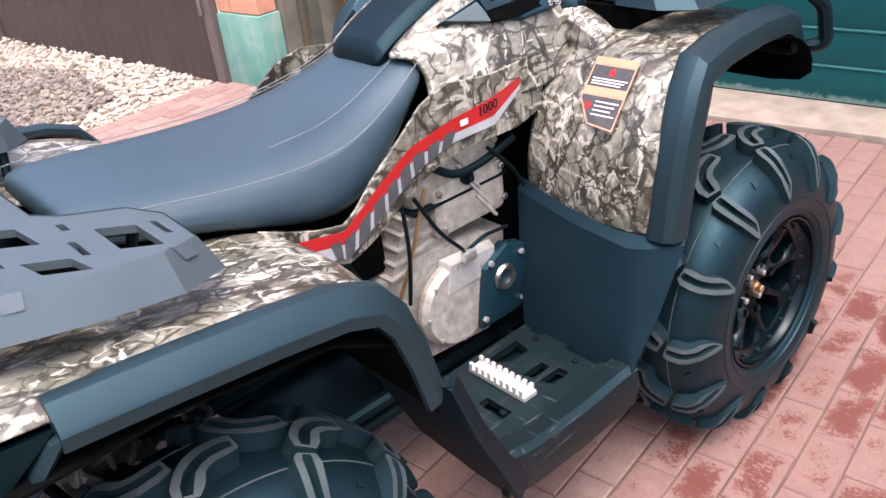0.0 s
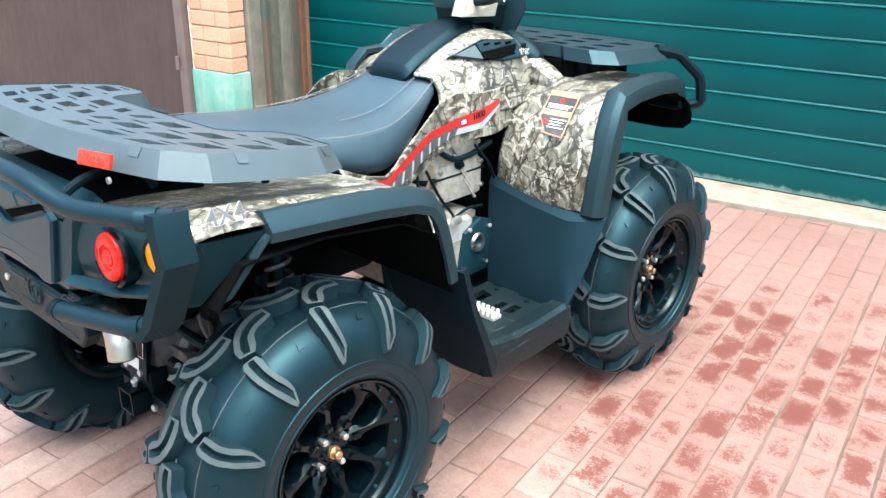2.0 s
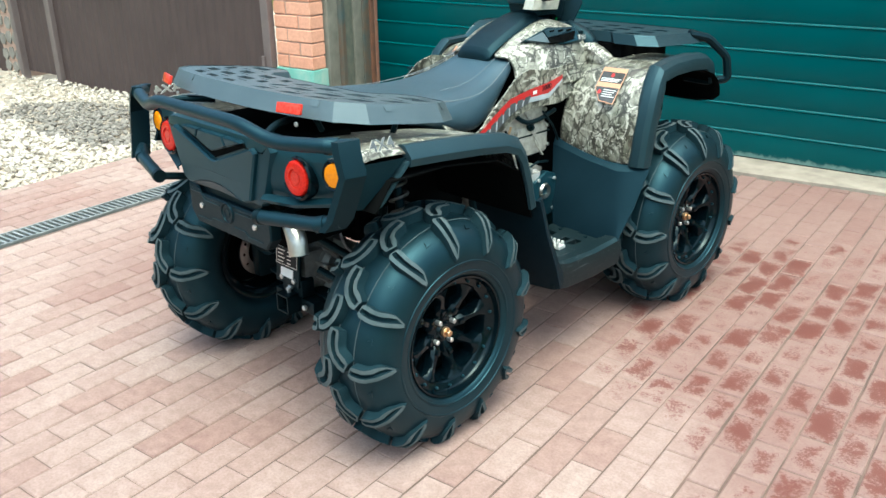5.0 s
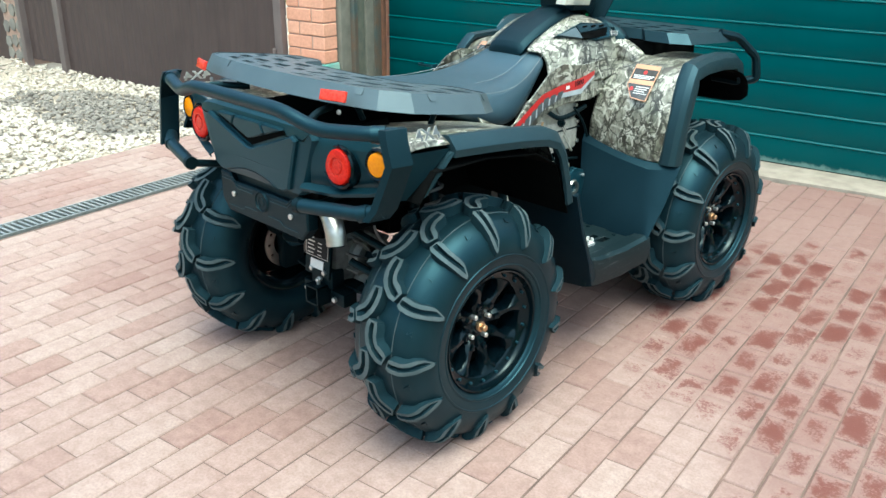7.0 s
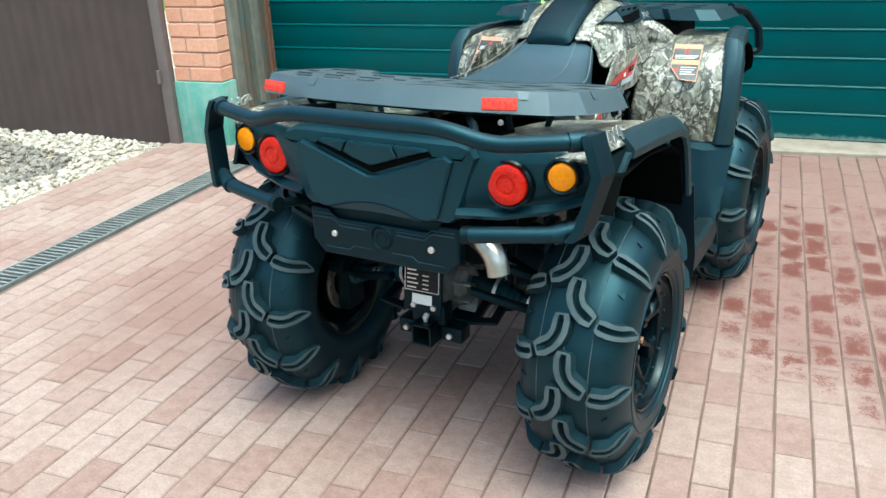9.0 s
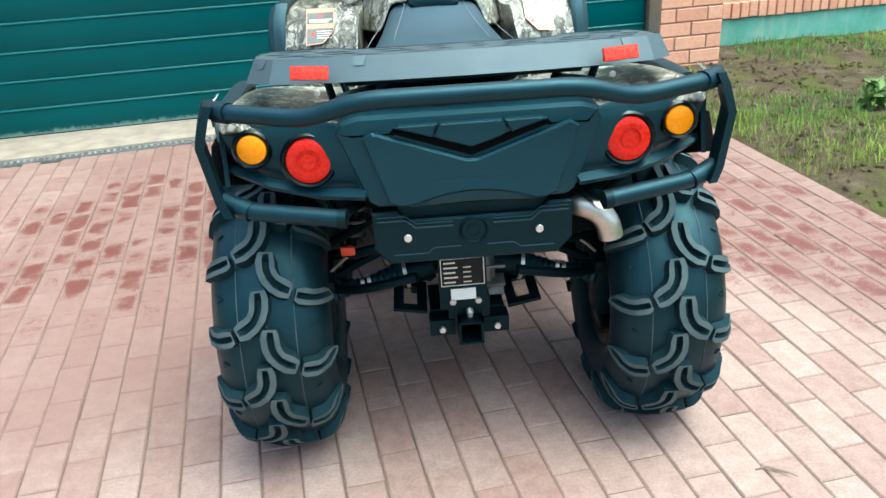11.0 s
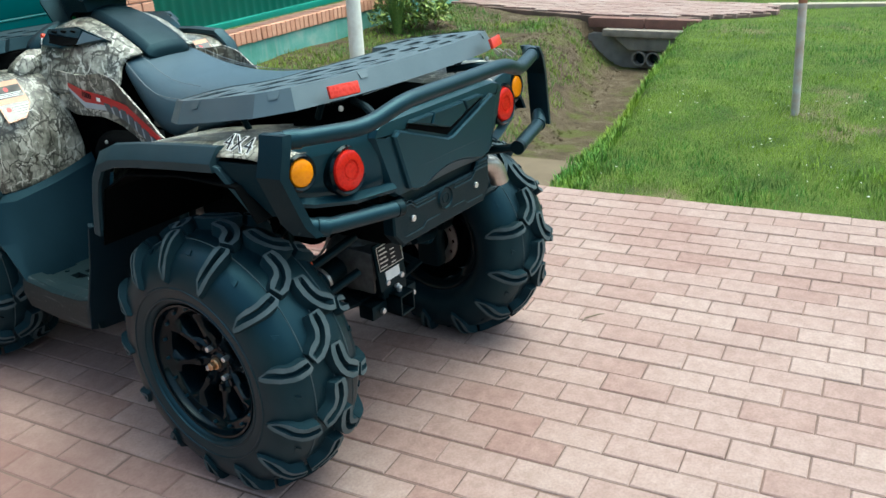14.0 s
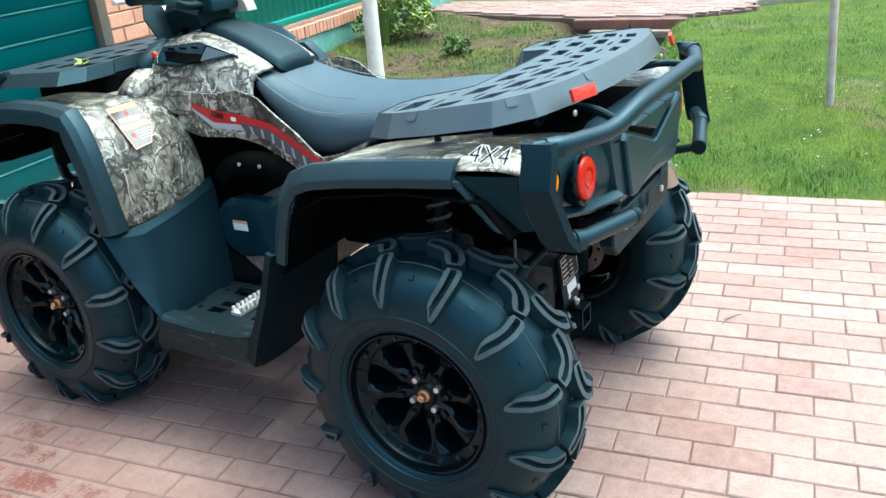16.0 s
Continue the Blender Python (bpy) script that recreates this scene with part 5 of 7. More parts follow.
def build_console():
    # centre cover rising from the seat to the handlebar
    rows = [(0.725, 0.082, 1.036, 1.000), (0.735, 0.086, 1.058, 1.0), (0.80, 0.088, 1.096, 1.03), (0.89, 0.088, 1.132, 1.05), (0.98, 0.082, 1.160, 1.06), (1.06, 0.076, 1.172, 1.08)]
    rings = [[(-w, y, b), (-w, y, t - 0.022), (-w * 0.78, y, t - 0.004), (0, y, t), (w * 0.78, y, t - 0.004), (w, y, t - 0.022), (w, y, b)] for y, w, t, b in rows]
    part("console_cover", loft(rings), PLASTIC, ATV, "matt black centre console cover", sub=1)
    # camouflage tank sides
    for s in (1, -1):
        rows = [
            sx(s, [(0.180, 0.760, 0.930), (0.225, 0.85, 0.925), (0.245, 0.94, 0.915), (0.255, 1.02, 0.910), (0.262, 1.09, 0.935), (0.240, 1.22, 0.965)]),
            sx(s, [(0.163, 0.775, 0.970), (0.205, 0.85, 0.965), (0.230, 0.93, 0.962), (0.245, 1.00, 0.960), (0.246, 1.09, 0.968), (0.220, 1.21, 0.990)]),
            sx(s, [(0.150, 0.780, 1.000), (0.190, 0.85, 1.000), (0.215, 0.93, 1.000), (0.230, 1.00, 1.000), (0.235, 1.09, 1.000), (0.215, 1.20, 1.010)]),
            sx(s, [(0.135, 0.765, 1.025), (0.165, 0.84, 1.045), (0.190, 0.92, 1.060), (0.208, 1.00, 1.062), (0.215, 1.08, 1.060), (0.200, 1.20, 1.050)]),
            sx(s, [(0.110, 0.745, 1.030), (0.125, 0.82, 1.068), (0.140, 0.90, 1.098), (0.155, 0.98, 1.118), (0.165, 1.06, 1.120), (0.160, 1.20, 1.090)]),
            sx(s, [(0.080, 0.735, 1.028), (0.084, 0.80, 1.070), (0.084, 0.89, 1.108), (0.080, 0.98, 1.136), (0.078, 1.06, 1.148), (0.078, 1.20, 1.100)])]
        part("tank_cover", sheet(rows, 0.006), CAMO, ATV, "camouflage printed tank cover", sub=1)
        part("front_cowl", loft([[(s * x, 1.165 + 0.050 * math.cos(a), z + h * math.sin(a)) for a in (k * math.pi / 5 for k in range(10))] for x, z, h in ((0.150, 1.005, 0.060), (0.215, 1.005, 0.056), (0.275, 0.990, 0.046), (0.325, 0.965, 0.030))]), CAMO, ATV, "camouflage printed front cowl", sub=1)
        part("dash_side", loft([[(s * x, 1.175 + d * math.cos(a), 1.03 + h * math.sin(a)) for a in (k * math.pi / 5 for k in range(10))] for x, d, h in ((0.070, 0.060, 0.110), (0.140, 0.056, 0.095), (0.205, 0.045, 0.060), (0.238, 0.025, 0.030))]), PLASTIC, ATV, sub=1)
        # air intake let into the cover
        mouth = [(0.137, 0.844, 1.075), (0.163, 0.952, 1.116), (0.188, 1.085, 1.106), (0.216, 1.110, 1.058), (0.208, 1.010, 1.052)]
        cy, cz = 0.99, 1.084
        rings = []
        for out, k in ((-0.03, 1.0), (0.010, 1.0), (0.014, 0.93), (0.012, 0.80), (0.010, 0.72)):
            rings.append([(s * (x + out * 0.8), cy + (y - cy) * k, cz + (z - cz) * k + out * 0.5) for x, y, z in mouth])
        v = part("intake", loft(rings), SATIN, ATV, "black side air intake", smooth=0.4)
        def facet(pts, lift):
            near = [Vector((s * (x + lift * 0.8), y, z + lift * 0.5)) for x, y, z in pts]
            return loft([[p - Vector((s * 0.010, 0, 0.006)) for p in near], near])
        # light and shade set by facet colour: lit band and lip paler, hollow and slots black
        part("band", facet([(0.164, 0.925, 1.104), (0.165, 0.960, 1.110), (0.187, 1.070, 1.103), (0.192, 1.085, 1.096), (0.185, 0.985, 1.084), (0.175, 0.935, 1.080)], 0.016), FLARE, v, smooth=0)
        part("wedge", facet([(0.177, 0.938, 1.078), (0.187, 0.986, 1.082), (0.194, 1.086, 1.093), (0.211, 1.100, 1.062), (0.205, 1.005, 1.058), (0.190, 0.935, 1.062)], 0.015), LINER, v, smooth=0)
        part("lip", facet([(0.140, 0.855, 1.075), (0.163, 0.920, 1.100), (0.173, 0.932, 1.080), (0.188, 0.932, 1.062)], 0.016), RACK, v, smooth=0)
        for k in range(3):
            part("slot", box((-0.004, -0.012, -0.003), (0.004, 0.012, 0.003), 0.001, Matrix.Translation((s * (0.184 + 0.008 * k), 0.962 + 0.042 * k, 1.107 - 0.001 * k)) @ pose(0, 0, 0, 4, 0, 0)), LINER, v)
        mark = facing((s * 0.226, 1.088, 1.076), (s * 0.62, s * 0.78, 0), (-0.45 * s, 0.25, 0.85))
        part("lettering_back", text_bm("EPS", 0.024, 0.0006, mark, 0.1, 0.0014), WHITE, ATV, "white outline of the EPS lettering")
        part("lettering", text_bm("EPS", 0.024, 0.0008, mark @ Matrix.Translation((0, 0, 0.0012)), 0.1, 0.0003), INK, ATV, "black EPS lettering")
        part("key_knob", disc(0.009, 0.012, facing((s * 0.185, 1.135, 1.085), (0, 1, 0), (0, 0, s))), ORANGE_PART if s < 0 else DARK, ATV)


build_console()


# ---- side panels with the stripe ----
def side_x(y):
    """Outward bulge of the side panel along the machine."""
    return 0.268 - 0.016 * smoothstep(0.42, 0.75, y) - 0.010 * smoothstep(0.85, 1.0, y)


def strip_between(top, low, s, d, cols=1):
    rows = []
    for (ya, za), (yb, zb) in zip(top, low):
        rows.append([(s * (side_x(ya + (yb - ya) * c / cols) + d), ya + (yb - ya) * c / cols, za + (zb - za) * c / cols) for c in range(cols + 1)])
    return rows


def lerp_line(line, n):
    out = []
    for i in range(n + 1):
        t = i / n * (len(line) - 1)
        k = min(int(t), len(line) - 2)
        f = t - k
        out.append((line[k][0] + (line[k + 1][0] - line[k][0]) * f, line[k][1] + (line[k + 1][1] - line[k][1]) * f))
    return out


def build_side(s):
    top = [(0.30, 0.885), (0.40, 0.842), (0.475, 0.825), (0.545, 0.885), (0.63, 0.94), (0.69, 0.985), (0.76, 1.00), (0.86, 0.985), (0.95, 0.985), (1.03, 0.99)]
    low = [(0.36, 0.815), (0.42, 0.765), (0.47, 0.748), (0.545, 0.775), (0.62, 0.815), (0.70, 0.846), (0.79, 0.860), (0.87, 0.855), (0.95, 0.850), (1.03, 0.870)]
    part("side_panel", sheet(strip_between(lerp_line(top, 24), lerp_line(low, 24), s, 0.0, 3), 0.006), CAMO, ATV, "camouflage printed side panel")
    st = [(0.359, 0.838), (0.462, 0.818), (0.55, 0.867), (0.639, 0.911), (0.758, 0.930), (0.852, 0.938), (0.956, 0.955)]
    sm = [(0.385, 0.808), (0.462, 0.792), (0.56, 0.843), (0.647, 0.886), (0.755, 0.900), (0.865, 0.901), (0.956, 0.940)]
    sl = [(0.416, 0.776), (0.463, 0.762), (0.567, 0.817), (0.659, 0.862), (0.751, 0.883), (0.868, 0.882), (0.954, 0.930)]
    part("red_stripe", sheet(strip_between(lerp_line(st, 24), lerp_line(sm, 24), s, 0.0035), 0.0008), RED, ATV, "bright red side stripe")
    part("silver_stripe", sheet(strip_between(lerp_line(sm, 24), lerp_line(sl, 24), s, 0.0035), 0.0008), SILVER, ATV, "silver grey side stripe")
    # nine slanted dark bars where the name stands
    a, b = lerp_line(sm, 40), lerp_line(sl, 40)
    for k in range(9):
        t = 0.08 + k * 0.067
        i = t * 40
        q = lambda line, f: (lambda j, g: (line[j][0] + (line[j + 1][0] - line[j][0]) * g, line[j][1] + (line[j + 1][1] - line[j][1]) * g))(int(f), f - int(f))
        hi = [q(a, i + 0.4), q(a, i + 1.4), q(a, i + 2.4)]
        lo = [q(b, i - 0.4), q(b, i + 0.6), q(b, i + 1.6)]
        hi = [(y, z + 0.008) for y, z in hi]
        part("name_bar", sheet(strip_between(hi, lo, s, 0.0052), 0.0006), SLATE, ATV)
    # engine size in figures
    x = side_x(0.84) + 0.006
    m = facing((s * x, 0.848, 0.924), (s * 0.03, s * 0.985, s * 0.10), (0, 0.05, 1))
    part("figures", text_bm("1000", 0.027, 0.0006, m, 0.15), INK, ATV, "dark printed figures 1000")
    m = facing((s * (side_x(0.775) + 0.006), 0.782, 0.916), (s * 0.03, s * 0.985, s * 0.06), (0, 0, 1))
    part("small_mark", box((-0.010, -0.006, 0), (0.010, 0.006, 0.0006), 0, m), WHITE, ATV)
    # dark inner wall under the seat
    part("inner_panel", box((min(s * 0.12, s * 0.16), 0.05, 0.62), (max(s * 0.12, s * 0.16), 0.62, 0.86), 0.01), LINER, ATV)


both(build_side)


# ---- front fenders ----
def build_front_fender(s):
    rows = [
        sx(s, [(0.205, 0.995, 0.672), (0.30, 0.990, 0.660), (0.40, 0.990, 0.648), (0.49, 1.003, 0.640), (0.545, 1.030, 0.640)]),
        sx(s, [(0.215, 0.990, 0.760), (0.31, 0.985, 0.760), (0.41, 0.985, 0.755), (0.50, 1.000, 0.755), (0.550, 1.035, 0.755)]),
        sx(s, [(0.225, 1.000, 0.845), (0.32, 0.998, 0.850), (0.42, 1.000, 0.855), (0.50, 1.015, 0.855), (0.550, 1.055, 0.860)]),
        sx(s, [(0.235, 1.040, 0.915), (0.33, 1.045, 0.922), (0.42, 1.050, 0.925), (0.50, 1.060, 0.925), (0.545, 1.085, 0.925)]),
        sx(s, [(0.240, 1.085, 0.968), (0.33, 1.095, 0.972), (0.42, 1.105, 0.972), (0.49, 1.115, 0.970), (0.530, 1.130, 0.965)]),
        sx(s, [(0.235, 1.160, 0.985), (0.33, 1.170, 0.990), (0.42, 1.180, 0.988), (0.48, 1.190, 0.985), (0.515, 1.200, 0.980)]),
        sx(s, [(0.220, 1.350, 0.985), (0.33, 1.350, 0.990), (0.41, 1.350, 0.988), (0.465, 1.350, 0.985), (0.500, 1.350, 0.980)]),
        sx(s, [(0.210, 1.580, 0.965), (0.31, 1.590, 0.970), (0.38, 1.590, 0.968), (0.430, 1.585, 0.965), (0.470, 1.580, 0.960)]),
        sx(s, [(0.200, 1.700, 0.905), (0.29, 1.715, 0.910), (0.36, 1.710, 0.910), (0.41, 1.700, 0.905), (0.450, 1.680, 0.900)])]
    part("front_fender", sheet(rows, 0.006), CAMO, ATV, "camouflage printed front fender", sub=2)
    path = [(0.560, 1.022, 0.640), (0.566, 1.030, 0.760), (0.568, 1.052, 0.870), (0.566, 1.080, 0.945), (0.556, 1.125, 0.990), (0.535, 1.250, 0.998), (0.512, 1.420, 0.992), (0.492, 1.570, 0.974), (0.478, 1.650, 0.940), (0.470, 1.690, 0.880)]
    ring = [(-0.045, 0.004), (-0.030, 0.010), (-0.002, 0.006), (0.016, -0.008), (0.022, -0.026), (0.019, -0.052), (0.008, -0.052), (-0.010, -0.022), (-0.045, -0.012)]
    part("front_flare", flare(path, ring, s), FLARE, ATV, "matt black front wheel-arch flare", smooth=0.5)
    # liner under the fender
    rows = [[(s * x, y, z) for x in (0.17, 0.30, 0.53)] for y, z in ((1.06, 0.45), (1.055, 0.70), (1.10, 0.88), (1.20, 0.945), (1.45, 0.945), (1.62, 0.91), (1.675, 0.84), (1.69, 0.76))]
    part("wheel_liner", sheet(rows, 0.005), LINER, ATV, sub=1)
    # warning label
    m = facing((s * 0.395, 1.053, 0.922), (s * 0.98, s * 0.06, 0), (0.02 * s, 0.60, 0.66))
    if s < 0:
        m = facing((s * 0.395, 1.053, 0.922), (0.98, -0.06, 0), (-0.02, 0.60, 0.66))
    m = m @ Matrix.Translation((0, -0.009, 0.0065)) @ Matrix.Diagonal((1, 1.15, 1, 1))
    flip = lambda pts: [(s * x, y) for x, y in (pts if s > 0 else pts[::-1])]
    lab = part("warning_label", prism(flip([(-0.050, 0.066), (0.050, 0.066), (0.050, -0.066), (-0.012, -0.060), (-0.050, -0.015)]), 0, 0.0008, 0, m), ORANGE, ATV, "black and tan warning label")
    for x0, y0, x1, y1, mt in ((-0.047, 0.052, 0.047, 0.063, ORANGE), (-0.047, 0.010, 0.047, 0.050, LABEL_GREY), (-0.047, -0.004, 0.047, 0.007, ORANGE)):
        part("label_field", box((x0, y0, 0.0009), (x1, y1, 0.0013), 0, m), mt, lab)
    part("label_field", prism(flip([(-0.047, -0.007), (0.047, -0.007), (0.047, -0.063), (-0.011, -0.057), (-0.047, -0.014)]), 0.0009, 0.0013, 0, m), LABEL_GREY, lab)
    for cx, cy in ((0.0, 0.038), (-0.026, -0.026)):
        part("label_sign", disc(0.0075, 0.0004, m @ Matrix.Translation((cx, cy, 0.0013)), 20, 0.0001), RED, lab)
    for k, y in enumerate((0.024, 0.019, 0.014, -0.018, -0.026, -0.034, -0.042)):
        part("label_line", box((-0.040 if k < 3 else -0.012, y, 0.0014), (0.042 - 0.006 * (k % 3), y + 0.0022, 0.0017), 0, m), WHITE, lab)


both(build_front_fender)


# ---- footwells ----
def build_footwell(s):
    rows = [sx(s, [(0.195, 1.00, 0.700), (0.36, 1.00, 0.664), (0.485, 1.015, 0.642), (0.520, 1.040, 0.642), (0.575, 1.078, 0.652)]),
            sx(s, [(0.200, 0.982, 0.675), (0.36, 0.980, 0.640), (0.492, 0.990, 0.618), (0.530, 1.010, 0.620), (0.584, 1.056, 0.626)]),
            sx(s, [(0.230, 0.945, 0.520), (0.37, 0.940, 0.505), (0.500, 0.955, 0.495), (0.535, 0.958, 0.495), (0.578, 0.984, 0.497)]),
            sx(s, [(0.270, 0.905, 0.392), (0.38, 0.905, 0.385), (0.510, 0.905, 0.382), (0.548, 0.905, 0.380), (0.572, 0.905, 0.392)]),
            sx(s, [(0.270, 0.905, 0.330), (0.38, 0.905, 0.330), (0.512, 0.900, 0.330), (0.548, 0.895, 0.330), (0.566, 0.890, 0.335)])]
    part("leg_shield", sheet(rows, 0.006), SHIELD, ATV, "black plastic leg shield", smooth=0.35)
    outer = [(0.27, 0.60), (0.50, 0.55), (0.555, 0.56), (0.548, 0.92), (0.27, 0.93)]
    def quad(a, b, c, d):
        return [a, b, c, d]
    holes = [quad((0.30, 0.84), (0.30, 0.735), (0.345, 0.775), (0.345, 0.83)), quad((0.395, 0.815), (0.395, 0.755), (0.420, 0.765), (0.420, 0.815)), quad((0.435, 0.825), (0.435, 0.765), (0.465, 0.775), (0.465, 0.825)), quad((0.40, 0.905), (0.49, 0.905), (0.49, 0.885), (0.40, 0.885)), quad((0.39, 0.655), (0.46, 0.655), (0.46, 0.625), (0.39, 0.630)), quad((0.295, 0.91), (0.33, 0.91), (0.33, 0.89), (0.295, 0.89))]
    def at(loop):
        return [(s * x, y) for x, y in (loop if s > 0 else loop[::-1])]
    fb = part("footboard", plate(at(outer), [at(h) for h in holes], 0.365, 0.383), SCUFFED, ATV, "scuffed black slotted footboard", smooth=0.4)
    part("underside", box((min(s * 0.26, s * 0.54), 0.60, 0.335), (max(s * 0.26, s * 0.54), 0.93, 0.352), 0.004), DARK, fb)
    # rolled outer edge down to the sill
    edge = [(0.560, 0.525, 0.423), (0.560, 0.60, 0.404), (0.556, 0.76, 0.392), (0.556, 0.88, 0.398), (0.560, 0.915, 0.402)]
    rings = [[(s * (x - 0.055), y, z - 0.018), (s * (x - 0.045), y, z - 0.004), (s * x, y, z), (s * (x + 0.014), y, z - 0.010), (s * (x + 0.020), y, z - 0.050), (s * (x + 0.008), y, z - 0.105), (s * (x - 0.010), y, z - 0.105), (s * (x - 0.004), y, z - 0.05)] for x, y, z in edge]
    part("sill_edge", loft(rings), SCUFFED, fb, "scuffed black outer sill", smooth=0.4)
    # serrated foot peg
    peg = bmesh.new()
    join(peg, box((0.300, 0.690, 0.384), (0.462, 0.728, 0.396), 0.002))
    for k in range(9):
        for y in (0.690, 0.720):
            join(peg, box((0.302 + k * 0.0180, y, 0.395), (0.312 + k * 0.0180, y + 0.008, 0.410), 0.002))
    peg.transform(Matrix.Rotation(radians(0), 4, "Z"))
    if s < 0:
        mirror(peg)
    part("foot_peg", peg, PEG, fb, "bare serrated aluminium foot peg")
    for x, y in ((0.33, 0.87), (0.45, 0.865), (0.45, 0.64)):
        part("bolt", disc(0.008, 0.006, Matrix.Translation((s * x, y, 0.382)), 12), DARK, fb)
    # panel closing the rear wheel arch
    rows = [sx(s, [(0.30, 0.400, 0.700), (0.45, 0.395, 0.690), (0.560, 0.392, 0.680), (0.606, 0.395, 0.680)]),
            sx(s, [(0.30, 0.440, 0.560), (0.45, 0.438, 0.555), (0.556, 0.436, 0.550), (0.604, 0.440, 0.548)]),
            sx(s, [(0.29, 0.500, 0.430), (0.45, 0.495, 0.425), (0.552, 0.490, 0.425), (0.602, 0.495, 0.425)]),
            sx(s, [(0.28, 0.560, 0.300), (0.45, 0.555, 0.295), (0.552, 0.545, 0.310), (0.590, 0.540, 0.325)])]
    part("mud_guard", sheet(rows, 0.006), SHIELD, ATV, "black guard between footboard and rear wheel", smooth=0.5)
    side = [[(s * x, y, z) for x, y, z in ((0.606, 0.395, 0.682), (0.590, 0.420, 0.682))], [(s * x, y, z) for x, y, z in ((0.604, 0.440, 0.548), (0.586, 0.470, 0.548))], [(s * x, y, z) for x, y, z in ((0.602, 0.495, 0.425), (0.580, 0.530, 0.430))], [(s * x, y, z) for x, y, z in ((0.590, 0.540, 0.325), (0.570, 0.590, 0.345))]]
    part("guard_edge", sheet(side, 0.012), PLASTIC, ATV, smooth=0.5)


both(build_footwell)


# ---- rear fenders, tail and lamps ----
def build_rear_fender(s):
    rows = [
        sx(s, [(0.18, -0.31, 0.930), (0.30, -0.315, 0.935), (0.42, -0.310, 0.935), (0.50, -0.300, 0.930), (0.535, -0.285, 0.918)]),
        sx(s, [(0.18, -0.26, 0.935), (0.30, -0.265, 0.942), (0.42, -0.265, 0.958), (0.51, -0.255, 0.972), (0.555, -0.240, 0.945)]),
        sx(s, [(0.18, -0.10, 0.920), (0.30, -0.10, 0.926), (0.43, -0.10, 0.945), (0.515, -0.10, 0.960), (0.565, -0.10, 0.930)]),
        sx(s, [(0.18, 0.08, 0.895), (0.30, 0.08, 0.902), (0.43, 0.08, 0.922), (0.515, 0.08, 0.936), (0.560, 0.08, 0.912)]),
        sx(s, [(0.18, 0.26, 0.872), (0.30, 0.26, 0.880), (0.42, 0.26, 0.892), (0.50, 0.27, 0.902), (0.545, 0.27, 0.885)]),
        sx(s, [(0.20, 0.36, 0.850), (0.29, 0.36, 0.865), (0.39, 0.36, 0.868), (0.47, 0.355, 0.860), (0.530, 0.345, 0.840)]),
        sx(s, [(0.22, 0.41, 0.760), (0.29, 0.41, 0.770), (0.37, 0.41, 0.770), (0.45, 0.40, 0.760), (0.525, 0.385, 0.740)]),
        sx(s, [(0.23, 0.42, 0.680), (0.29, 0.42, 0.680), (0.37, 0.42, 0.680), (0.45, 0.415, 0.675), (0.525, 0.405, 0.665)])]
    part("rear_fender", sheet(rows, 0.006), CAMO, ATV, "camouflage printed rear fender", sub=2)
    path = [(0.558, -0.130, 0.950), (0.566, 0.00, 0.942), (0.572, 0.14, 0.930), (0.574, 0.250, 0.915), (0.576, 0.315, 0.890), (0.578, 0.352, 0.840), (0.580, 0.378, 0.760), (0.582, 0.398, 0.672)]
    ring = [(-0.040, -0.002), (-0.018, 0.005), (-0.006, 0.003), (0.020, -0.024), (0.023, -0.030), (0.021, -0.050), (0.012, -0.052), (0.000, -0.030), (-0.040, -0.014)]
    path.reverse()
    ring2 = [(a, -b) for a, b in ring]
    part("rear_flare", flare(path, ring2, s), FLARE, ATV, "matt black rear wheel-arch flare", smooth=0.5)
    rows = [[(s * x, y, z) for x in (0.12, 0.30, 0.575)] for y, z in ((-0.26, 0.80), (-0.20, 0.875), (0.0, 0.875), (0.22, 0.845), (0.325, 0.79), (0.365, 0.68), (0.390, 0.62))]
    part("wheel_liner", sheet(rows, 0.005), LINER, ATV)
    # slanted stay from the flare's end down to the bumper
    def across(x, y, z, w):
        return [(s * (x - 0.022), y - w, z - w * 0.4), (s * x, y - w, z - w * 0.4), (s * (x + 0.006), y, z), (s * x, y + w, z + w * 0.4), (s * (x - 0.022), y + w, z + w * 0.4)]
    part("fender_stay", loft([across(0.570, -0.125, 0.918, 0.018), across(0.562, -0.165, 0.870, 0.017), across(0.548, -0.215, 0.805, 0.016)]), FLARE, ATV, smooth=0.3)
    # lettering on the fender's edge
    big = 0.047 if s > 0 else 0.056
    m = facing((s * 0.555, -0.214, 0.970), (0.05 * s, s * 1.0, 0), (-0.62 * s, 0, 0.79))
    lift = 0.0045
    part("lettering_back", text_bm("4X4", big, 0.0006, m @ Matrix.Translation((0, 0, lift - 0.0015)), 0.1, big * 0.030), PALE_PRINT if s > 0 else WHITE, ATV, "pale outline of the 4X4 lettering")
    part("lettering", text_bm("4X4", big, 0.0008, m @ Matrix.Translation((0, 0, lift)), 0.1, big * (0.004 if s > 0 else -0.020)), SLATE if s > 0 else INK, ATV, "dark 4X4 lettering")
